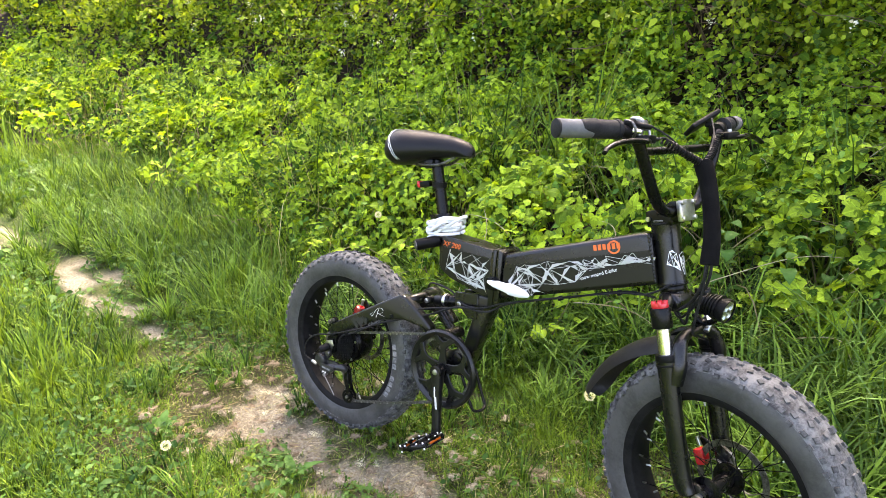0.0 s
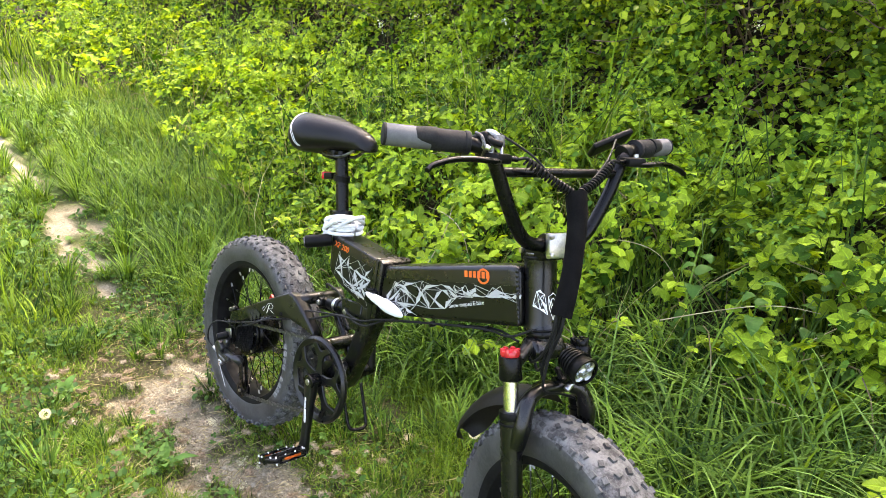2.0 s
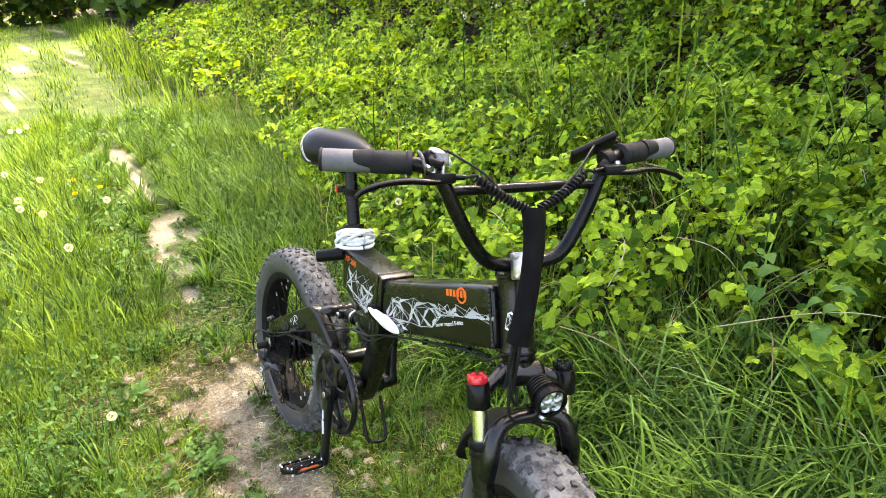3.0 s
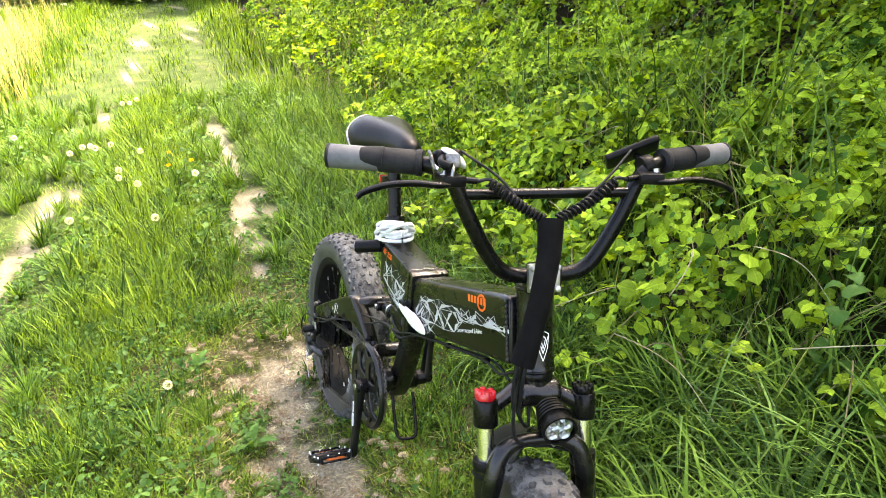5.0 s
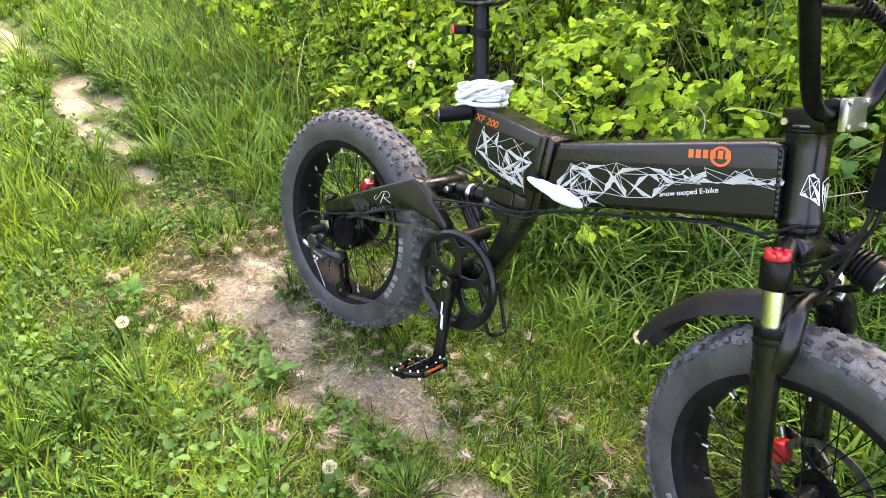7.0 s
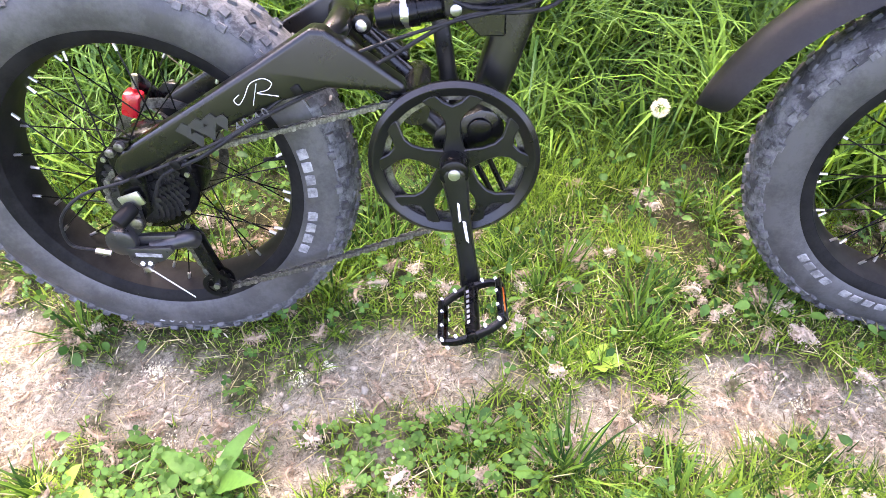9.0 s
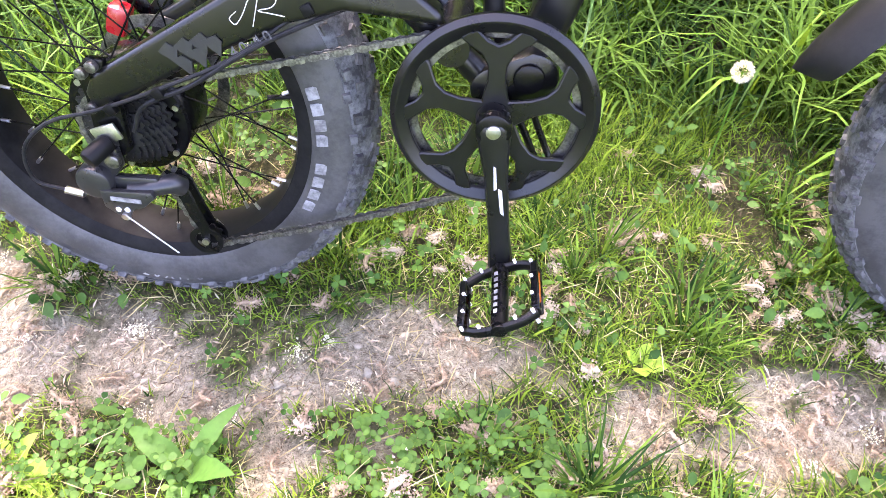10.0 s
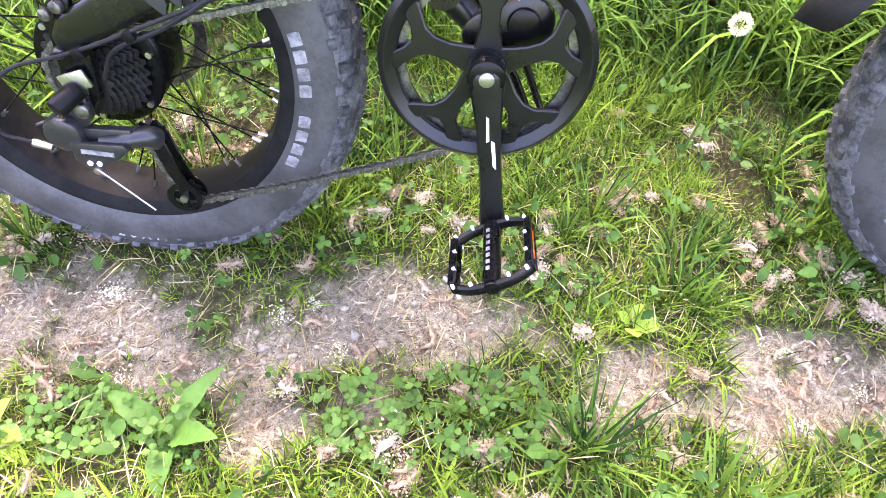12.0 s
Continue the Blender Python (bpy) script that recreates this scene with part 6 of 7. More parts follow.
# ---- stand: a bent rod ----
part("stand_loop", pipe([(0.432, -0.016, 0.030), (0.452, -0.016, -0.010), (0.474, -0.014, -0.056), (0.482, -0.006, -0.066), (0.488, 0.010, -0.067), (0.489, 0.026, -0.064), (0.482, 0.034, -0.054), (0.462, 0.034, -0.010), (0.444, 0.032, 0.034)], 0.0042, 10, 6), satin_black, None, "black bent-rod loop under the crank")

# ---- white cable lock wound round the seat tube ----
lock = part("cable_lock", barrel((0.336, -0.034, 0.380), (0.300, -0.086, 0.367), 0.0150, 24, 0.003), plastic_black, None, "coiled white cable lock with a black head")
part("lock_face", barrel((0.3003, -0.0855, 0.3671), (0.2986, -0.0880, 0.3665), 0.0120, 24), dark_steel, lock)
for k in range(7):
    rk = random.Random(k)
    rad, tilt, turn = 0.0340 + 0.0100 * rk.random(), rk.uniform(0.06, 0.22), rk.uniform(0, 6.28)
    loop = []
    for i in range(25):
        a = 2 * math.pi * i / 24 * 0.985
        q = rad * (1 + 0.08 * math.sin(3 * a + k))
        loop.append((0.324 + 0.003 * (k % 3) + (q + 0.012) * math.cos(a), (q - 0.004) * math.sin(a), 0.402 + 0.0026 * k + (0.30 + 0.16 * (k % 3)) * q * math.cos(a) + tilt * q * math.cos(a - turn) * 1.5))
    part("cable_coil", pipe(loop, 0.0046, 8, 2), cable_white, lock, "white sleeved cable")
part("cable_coil", pipe([(0.296, -0.034, 0.396), (0.322, -0.046, 0.410), (0.352, -0.040, 0.432), (0.366, -0.006, 0.436)], 0.0046, 8), cable_white, lock)
part("cable_coil", pipe([(0.290, -0.020, 0.408), (0.312, -0.040, 0.424), (0.340, -0.030, 0.440), (0.350, 0.010, 0.438)], 0.0046, 8), cable_white, lock)

# ---- fork and everything that steers ----
def steer_part(name, bm, mat, parent=None, label="", sharp=38):
    return part(name, bm, mat, parent, label, STEER, sharp)


crown = steer_part("fork_crown", fused(slab([(-0.022, -0.030), (-0.012, -0.008), (0.022, -0.010), (0.034, -0.030), (0.026, -0.050), (-0.012, -0.048)], -0.036, 0.036, 0.010, 3), barrel((0, 0, -0.045), (0, 0, 0.0), 0.027, 28)), frame_black, None, "black fork crown")
FORK = STEER @ Matrix.Translation((0, -0.0085, 0)) @ Matrix.Diagonal((1, 0.905, 1, 1))


def fork_part(name, bm, mat, parent=None, label=""):
    return part(name, bm, mat, parent, label, FORK)


for s in (-1, 1):
    y = s * 0.088
    fork_part("crown_arm", pipe([(0.006, s * 0.026, -0.022), (0.016, s * 0.052, -0.034), (0.024, y, -0.050)], [0.0140, 0.0120, 0.0140], 16), frame_black, crown)
    leg = fork_part("fork_leg", pipe([(0.024, y, -0.134), (0.024, y, -0.18), (0.024, y, -0.30), (0.026, y, -0.385), (0.034, y, -0.415)], [0.0215, 0.0205, 0.0200, 0.0195, 0.0165], 24), frame_black, None, "black lower fork leg")
    fork_part("stanchion", barrel((0.024, y, -0.060), (0.024, y, -0.140), 0.0145, 28), chrome, leg, "polished stanchion")
    fork_part("top_clamp", barrel((0.024, y, -0.030), (0.024, y, -0.072), 0.0215, 28, 0.003), satin_black, leg)
    cap = fork_part("adjuster_cap", barrel((0.024, y, -0.032), (0.024, y, -0.020), 0.0175, 28, 0.003), red_paint if s < 0 else satin_black, leg, "red preload cap" if s < 0 else "black lockout cap")
    for i in range(6):
        a = i * math.pi / 3
        fork_part("cap_lobe", barrel((0.024 + 0.0135 * math.cos(a), y + 0.0135 * math.sin(a), -0.028), (0.024 + 0.0135 * math.cos(a), y + 0.0135 * math.sin(a), -0.0165), 0.0052, 10, 0.001), red_paint if s < 0 else satin_black, leg)
    fork_part("dust_seal", barrel((0.024, y, -0.126), (0.024, y, -0.140), 0.0225, 28, 0.002), plastic_black, leg)
    fork_part("dust_seal", barrel((0.024, y, -0.146), (0.024, y, -0.150), 0.0232, 28, 0.001), plastic_black, leg)
    fork_part("dropout", slab([(0.020, -0.392), (0.050, -0.396), (0.070, -0.412), (0.068, -0.438), (0.046, -0.442), (0.024, -0.424)], min(s * 0.064, s * 0.078), max(s * 0.064, s * 0.078), 0.004, 2), frame_black, leg)
    fork_part("axle_nut", barrel((0.054, s * 0.078, -0.421), (0.054, s * 0.094, -0.421), 0.010, 6), steel, leg)
arch = [(0.036, -0.087, -0.186), (0.046, -0.082, -0.150), (0.047, -0.069, -0.112), (0.044, -0.040, -0.096), (0.043, 0.0, -0.093), (0.044, 0.040, -0.096), (0.047, 0.069, -0.112), (0.046, 0.082, -0.150), (0.036, 0.087, -0.186)]
fork_part("fork_arch", pipe(arch, [0.0165, 0.0175, 0.0150, 0.0115, 0.0105, 0.0115, 0.0150, 0.0175, 0.0165], 16, 6), frame_black, None, "black arch bridging the fork legs")

# mudguard behind the fork
guard_bm = bmesh.new()
hub = Vector((0.054, 0, -0.421))
rows = []
for i in range(25):
    u = i / 24
    ang = radians(98 + 57 * u)
    r = 0.318 + 0.054 * u
    w = 0.040 + 0.006 * u if u < 0.86 else 0.0452 * math.sqrt(max(1 - ((u - 0.86) / 0.145) ** 2, 0.05))
    row = []
    for k in range(9):
        v = k / 8 * 2 - 1
        rr = r - 0.034 * abs(v) ** 2.2
        row.append(guard_bm.verts.new((hub.x + rr * math.cos(ang), v * w, hub.z + rr * math.sin(ang))))
    rows.append(row)
for p, q in zip(rows, rows[1:]):
    for k in range(8):
        guard_bm.faces.new((p[k], p[k + 1], q[k + 1], q[k]))
bmesh.ops.solidify(guard_bm, geom=guard_bm.faces[:], thickness=0.003)
mud = steer_part("mudguard", guard_bm, guard_plastic, None, "short dusty black plastic mudguard")
steer_part("stay", pipe([(0.035, 0, -0.090), (0.000, 0, -0.098), (-0.020, 0, -0.108)], 0.007, 8), satin_black, mud)

# headlight
lamp_m = pose(0.110, -0.004, -0.048, 0, 23, 0) @ Matrix.Scale(0.84, 4)
lamp = steer_part("headlight", lathe([(0.0, -0.058), (0.012, -0.056), (0.0175, -0.048), (0.021, -0.030), (0.0275, -0.006), (0.0305, 0.006), (0.0305, 0.014), (0.0270, 0.014), (0.0250, 0.004), (0.0, -0.004)], 40, False, (0, 0, 0), pose(0, 0, 0, 0, 0, -90)), plastic_black, None, "black finned headlight")
lamp.data.transform(Matrix.Translation(-BASE) @ STEER @ lamp_m @ STEER.inverted() @ Matrix.Translation(BASE))
def lamp_part(name, bm, mat, label=""):
    bm.transform(lamp_m)
    return steer_part(name, bm, mat, lamp, label)
lamp_part("reflector", barrel((0.001, 0, 0), (0.006, 0, 0), 0.0255, 32), lamp_chrome, "silver reflector")
for a, b in ((-0.0105, -0.0105), (-0.0105, 0.0105), (0.0105, -0.0105), (0.0105, 0.0105)):
    lamp_part("lamp_cup", lathe([(0.003, -0.001), (0.006, 0.001), (0.0098, 0.006), (0.0105, 0.006), (0.0102, 0.0)], 20, False, (0.004, a, b), pose(0, 0, 0, 0, 0, -90)), lamp_chrome)
    lamp_part("emitter", barrel((0.006, a, b), (0.0085, a, b), 0.003, 10), white_plastic)
lamp_part("lens", barrel((0.0105, 0, 0), (0.0125, 0, 0), 0.0268, 32), glass, "clear lens")
for i in range(5):
    x = -0.044 + i * 0.0085
    r = 0.0205 + 0.0022 * i
    lamp_part("cooling_fin", lathe([(r, -0.0018), (r + 0.0035, -0.0018), (r + 0.0035, 0.0018), (r, 0.0018)], 32, True, (x, 0, 0), pose(0, 0, 0, 0, 0, -90)), plastic_black)
steer_part("lamp_bracket", fused(pipe([(0.042, 0, -0.060), (0.062, 0, -0.078), (0.088, 0, -0.072)], 0.006, 8), barrel((0.046, -0.010, -0.080), (0.046, 0.030, -0.080), 0.007, 12)), satin_black)
steer_part("bracket_bolt", barrel((0.062, 0.004, -0.096), (0.062, 0.020, -0.082), 0.0062, 12, 0.001), steel)

# stem, latch, handlebar
stem = steer_part("stem", block((0.062, 0.050, 0.036), pose(0.002, 0, 0.148), 0.006), satin_black, None, "black stem block")
steer_part("stem_bolt", barrel((-0.022, -0.024, 0.148), (-0.022, -0.029, 0.148), 0.005, 12), steel, stem)
latch = steer_part("bar_clamp", block((0.012, 0.050, 0.044), pose(0.056, -0.006, 0.158), 0.004), steel, None, "silver handlebar clamp plate")
for a in (-0.026, 0.014):
    for b in (0.142, 0.174):
        steer_part("clamp_bolt", barrel((0.060, a, b), (0.0655, a, b), 0.0048, 12, 0.001), steel, latch)
steer_part("clamp_body", barrel((0.037, -0.024, 0.160), (0.037, 0.024, 0.160), 0.020, 24, 0.002), satin_black, latch)
bar_path = [(0.012, -0.312, 0.3415), (0.030, -0.235, 0.336), (0.047, -0.185, 0.328), (0.057, -0.158, 0.318), (0.058, -0.140, 0.298), (0.052, -0.118, 0.250), (0.044, -0.094, 0.205), (0.039, -0.070, 0.173), (0.037, -0.042, 0.161), (0.037, 0.0, 0.160), (0.037, 0.042, 0.161), (0.039, 0.070, 0.173), (0.044, 0.094, 0.205), (0.052, 0.118, 0.250), (0.058, 0.140, 0.298), (0.057, 0.158, 0.318), (0.047, 0.185, 0.328), (0.030, 0.235, 0.336), (0.012, 0.312, 0.3415)]
bars = steer_part("handlebar", pipe(bar_path, 0.0118, 20, 6), satin_black, None, "black U-shaped handlebar with a cross brace")
steer_part("cross_brace", barrel((0.056, -0.133, 0.283), (0.056, 0.133, 0.283), 0.0082, 16), satin_black, bars)
for s in (-1, 1):
    def at(u):
        a, b = Vector((0.050, s * 0.183, 0.3285)), Vector((0.012, s * 0.312, 0.3415))
        return a + (b - a) * u
    g = steer_part("grip", barrel(at(0.45), at(1.0), 0.0172, 28, 0.003), grip_grey, None, "grey and black rubber grip")
    steer_part("grip_inner", fused(barrel(at(0.06), at(0.47), 0.0178, 28, 0.003), barrel(at(0.0), at(0.07), 0.0190, 28, 0.002)), grip_black, g, "black ribbed rubber")
    steer_part("grip_patch", pipe([at(0.42) + Vector((0.003, 0, 0.002)), at(0.55) + Vector((0.0036, 0, 0.0022)), at(0.66) + Vector((0.0046, 0, 0.0020)), at(0.73) + Vector((0.007, 0, 0.0020))], [0.0172, 0.0158, 0.0138, 0.0085], 20, 6), grip_black, g)
    steer_part("end_cap", barrel(at(0.985), at(1.025), 0.0178, 28, 0.002), grip_black, g)
    # brake lever and its perch
    perch = steer_part("brake_perch", fused(barrel((0.054, s * 0.148, 0.318), (0.053, s * 0.164, 0.323), 0.0175, 20, 0.002), block((0.040, 0.036, 0.016), pose(0.076, s * 0.150, 0.304, 0, 10, s * -12), 0.005)), plastic_black, None, "black brake lever mount")
    steer_part("brake_lever", pipe([(0.084, s * 0.146, 0.298), (0.096, s * 0.170, 0.297), (0.091, s * 0.204, 0.300), (0.086, s * 0.238, 0.298), (0.084, s * 0.268, 0.290), (0.086, s * 0.280, 0.282)], [0.0068, 0.0072, 0.0070, 0.0070, 0.0066, 0.0056], 12, 6, flat=0.7), satin_black, perch, "curved black brake lever")
    steer_part("lever_bolt", barrel((0.078, s * 0.160, 0.310), (0.078, s * 0.160, 0.317), 0.0048, 10), steel, perch)
    steer_part("adjuster", barrel((0.078, s * 0.132, 0.304), (0.082, s * 0.112, 0.302), 0.0045, 10), satin_black, perch)
# shifter on the right side
shifter = steer_part("gear_shifter", block((0.036, 0.040, 0.022), pose(0.052, -0.152, 0.334, 0, -10, 14), 0.008, 3), plastic_black, None, "gear shifter with a white and silver top")
top = bmesh.new()
bmesh.ops.create_uvsphere(top, u_segments=24, v_segments=12, radius=1.0)
for v in top.verts:
    v.co.x *= 1.0 - 0.35 * v.co.y
    v.co.z = max(v.co.z, -0.35)
top.transform(pose(0.061, -0.140, 0.334, -32, 18, 24) @ Matrix.Diagonal((0.0145, 0.026, 0.0085, 1)))
steer_part("shifter_top", top, white_plastic, shifter, "white and grey rounded cover")
steer_part("shift_lever", pipe([(0.070, -0.158, 0.336), (0.088, -0.164, 0.328), (0.098, -0.152, 0.322)], 0.0050, 10), plastic_black, shifter)
steer_part("bracket", block((0.018, 0.022, 0.020), pose(0.074, -0.146, 0.330), 0.004), dark_steel, shifter)
steer_part("clamp_screw", barrel((0.072, -0.170, 0.322), (0.088, -0.166, 0.316), 0.0050, 10), chrome, shifter)
steer_part("clamp_band", pipe([(0.060, -0.176, 0.344), (0.076, -0.176, 0.336), (0.078, -0.172, 0.318), (0.066, -0.168, 0.308)], 0.0028, 8), dark_steel, shifter, "bright metal clamp")
steer_part("clamp_band", pipe([(0.076, -0.150, 0.330), (0.088, -0.148, 0.320), (0.092, -0.150, 0.308)], 0.0026, 8), steel, shifter)
# display and throttle on the left side
along, face = Vector((0.28, 0.88, 0.36)).normalized(), Vector((-0.45, -0.20, 0.87))
face = (face - along * face.dot(along)).normalized()
side = along.cross(face)
disp_m = Matrix(((side.x, along.x, face.x, 0.024), (side.y, along.y, face.y, 0.149), (side.z, along.z, face.z, 0.343), (0, 0, 0, 1)))
display = steer_part("display", block((0.044, 0.084, 0.011), disp_m, 0.005, 3), plastic_black, None, "black handlebar display, switched off")
steer_part("screen", block((0.034, 0.062, 0.002), disp_m @ pose(0, -0.004, 0.0055), 0.0008, 1), vinyl, display, "dark glossy screen")
steer_part("display_arm", pipe([(0.052, 0.160, 0.322), (0.042, 0.156, 0.332), (0.030, 0.152, 0.338)], 0.006, 10), plastic_black, display)

# cables from the levers into the sleeve
for s in (-1, 1):
    turns = []
    a, b = Vector((0.082, s * 0.095, 0.300)), Vector((0.112, -0.016 + s * 0.010, 0.248))
    sag = Vector((0.004, 0, -0.004))
    n = 14 * 10
    for i in range(n + 1):
        u = i / n
        p = a + (b - a) * u + sag * math.sin(u * math.pi)
        d = (b - a).normalized()
        e1 = d.cross(Vector((1, 0, 0))).normalized()
        e2 = d.cross(e1)
        turns.append(p + (e1 * math.cos(u * 14 * 2 * math.pi) + e2 * math.sin(u * 14 * 2 * math.pi)) * 0.0062)
    steer_part("cable_wrap", pipe(turns, 0.0024, 6, 1, smooth=False), plastic_black, None, "black spiral cable wrap")
    for off, q in ((0.0, (0.082, s * 0.112, 0.302)), (0.006, (0.058, s * 0.130, 0.345))):
        steer_part("cable", pipe([q, (0.085, s * (0.09 - off), 0.302 + off), (0.098, -0.008 + s * 0.048, 0.274), (0.112, -0.016 + s * 0.006, 0.240)], 0.0025 if off == 0 else 0.0019, 8, 8), cable_black)
sleeve = [(0.112, -0.016, 0.247), (0.121, -0.022, 0.200), (0.127, -0.034, 0.150), (0.130, -0.048, 0.100), (0.126, -0.062, 0.050)]
steer_part("cable_sleeve", pipe(sleeve, [0.0185, 0.0165, 0.0155, 0.0160, 0.0175], 20, 6, flat=1.0), neoprene, None, "black neoprene cable sleeve")
for i, (x, y) in enumerate(((0.124, -0.066), (0.130, -0.056), (0.120, -0.054))):
    steer_part("cable", pipe([(x, y, 0.058), (x - 0.010, y - 0.004, 0.020), (x - 0.042 - 0.006 * i, y + 0.004, -0.018 - 0.010 * i), (0.030, -0.046 + 0.012 * i, -0.045 - 0.016 * i), (0.006, -0.036 + 0.012 * i, -0.030)], 0.0028, 8), cable_black)
steer_part("cable", pipe([(0.122, -0.060, 0.055), (0.104, -0.066, -0.010), (0.066, -0.050, -0.085), (0.036, 0.020, -0.112), (0.022, 0.080, -0.150), (0.012, 0.100, -0.260), (-0.006, 0.082, -0.350)], 0.0027, 8), cable_black)

# ---- small growth on the lane ----
def patch_points(count, area, keep):
    x, y = scatter(count, *area)
    ok = keep(x, y)
    return x[ok], y[ok]


def clover_patch(count, area, size, keep, mat, label):
    x, y = patch_points(count, area, keep)
    n = len(x)
    high = rng.uniform(0.012, 0.055, n)
    p = np.stack([x, y, ground_z(x, y) + high], -1)
    normal = np.array([0, 0, 1.0]) + rng.normal(0, 0.35, (n, 3))
    leaves = spread_copies(joined(round_trefoil()), p, frames_from(normal, rng.normal(0, 1, (n, 3))), size * rng.uniform(0.6, 1.3, n))
    stuff("clover", leaves, mat, label, "clover")


def round_trefoil():
    """Three nearly round leaflets, notched at the tip."""
    out = []
    for k in range(3):
        a0 = k * 2.0944
        ring = [(0, 0.02, 0)]
        for t, r in ((-0.95, 0.42), (-0.62, 0.80), (-0.28, 0.99), (0.0, 0.92), (0.28, 0.99), (0.62, 0.80), (0.95, 0.42)):
            ring.append((r * math.sin(t * 0.95), r * math.cos(t * 0.95), 0.10 * abs(t)))
        v = np.array(ring)
        c, s = math.cos(a0), math.sin(a0)
        v = v @ np.array([[c, -s, 0], [s, c, 0], [0, 0, 1]]).T
        t = np.array([(0, i, i + 1) for i in range(1, 7)])
        out.append((v, np.zeros((0, 4), int), t))
    return out


# broader leaves of herbs between the far tracks
x, y = patch_points(16000, (-6.5, -2.6, -1.2, 2.6), lambda x, y: (bare_at(x, y) < 0.35) & off_bank(x, y) & (lattice(x, y, 0.4, 85) > -0.1))
n = len(x)
p = np.stack([x, y, ground_z(x, y) + rng.uniform(0.02, 0.11, n) * (1 - 0.7 * trodden(x, y))], -1)
stuff("herb_leaves", spread_copies(leaflet_plain(0.36), p, frames_from(np.array([0, 0, 1.0]) + rng.normal(0, 0.5, (n, 3)), rng.normal(0, 1, (n, 3))), 0.016 + 0.034 * rng.uniform(0, 1, n) ** 2.0), clover_green, "leaves of low herbs among the grass", "herbs")
# small leaves of herbs low in the sward
x, y = patch_points(34000, (-3.6, 0.6, 0.0, 1.75), lambda x, y: ((rng.uniform(0, 1, len(x)) < 0.22) | (x < -1.75) | (y < 0.85)) & (bare_at(x, y) < 0.35) & off_bank(x, y) & (lattice(x, y, 0.21, 84) > -0.30))
n = len(x)
p = np.stack([x, y, ground_z(x, y) + rng.uniform(0.010, 0.065, n) * (1 - 0.6 * trodden(x, y))], -1)
stuff("herb_leaves", spread_copies(leaflet_plain(0.34), p, frames_from(np.array([0, 0, 1.0]) + rng.normal(0, 0.5, (n, 3)), rng.normal(0, 1, (n, 3))), 0.007 + 0.022 * rng.uniform(0, 1, n) ** 2.2), clover_green, "small leaves of low herbs among the grass", "herbs")
clover_patch(5500, (-3.0, 0.5, 0.25, 1.5), 0.0092, lambda x, y: (lattice(x, y, 0.16, 81) > 0.05 + 0.5 * bare_at(x, y)) & (bare_at(x, y) < 0.75), clover_green, "low clover among the grass")
def clover_clump(cx, cy, rx, ry, count):
    """A clump of single clover leaves on short stalks."""
    ob = tagged(new("clover_clump"), "clump of dark green clover growing in the track", "clover", "clover clumps")
    ob.matrix_world = pose(cx, cy, float(ground_z(cx, cy)))
    v, q, t = joined(round_trefoil())
    me = mesh_from("leaf", v, q, t)
    me.materials.append(clover_green)
    r = random.Random(int(-cx * 1000))
    for _ in range(count):
        a, d = r.uniform(0, 6.283), math.sqrt(r.random())
        x, y = cx + rx * d * math.cos(a) * r.uniform(0.8, 1.2), cy + ry * d * math.sin(a) * r.uniform(0.8, 1.2)
        leaf = new("leaf", me)
        leaf.parent = ob
        leaf.matrix_basis = Matrix.Translation((x - cx, y - cy, float(ground_z(x, y)) + r.uniform(0.010, 0.045) - float(ground_z(cx, cy)))) @ pose(0, 0, 0, r.uniform(-24, 24), r.uniform(-24, 24), r.uniform(0, 360)) @ Matrix.Scale(r.uniform(0.0065, 0.0125), 4)


clover_clump(-0.79, 0.955, 0.15, 0.065, 135)
clover_clump(-1.19, 0.945, 0.13, 0.055, 80)


def weed(x, y, leaves, length, wide, mat, label, spread=0.9, name="broadleaf_weed", group="broad-leaved weeds"):
    """A rosette or leafy stalk; each leaf is a part."""
    ob = tagged(new(name), label, "weed", group)
    z = float(ground_z(x, y))
    ob.matrix_world = pose(x, y, z)
    r = random.Random(int(x * 977 + y * 331))
    for i in range(leaves):
        ln, w = length * r.uniform(0.6, 1.15), wide * r.uniform(0.8, 1.2)
        lift = r.uniform(0.25, 1.1) * spread
        turn = i * 2.4 + r.uniform(-0.3, 0.3)
        vs, fs, k = [], [], 9
        px, pz, ang = 0.004, 0.0, 1.35 - lift
        for j in range(k):
            u = j / (k - 1)
            half = w * 0.5 * (math.sin(math.pi * (0.04 + 0.96 * u) ** 0.75) ** 0.85) * (1 + 0.10 * math.sin(j * 2.7 + i))
            vs += [(px, -half, pz + half * 0.28), (px, 0, pz), (px, half, pz + half * 0.28)]
            px += ln / (k - 1) * math.cos(ang)
            pz += ln / (k - 1) * math.sin(ang)
            ang -= 0.16 * lift + 0.05
        for j in range(k - 1):
            for c in (0, 1):
                fs.append((j * 3 + c, j * 3 + c + 1, j * 3 + c + 4, j * 3 + c + 3))
        me = mesh_from("leaf", np.array(vs), np.array(fs), smooth=True)
        me.materials.append(mat)
        leaf = new("leaf", me)
        leaf.parent = ob
        leaf.matrix_basis = pose(0, 0, 0.004 + 0.004 * i * (spread > 1), 0, 0, math.degrees(turn))
    return ob


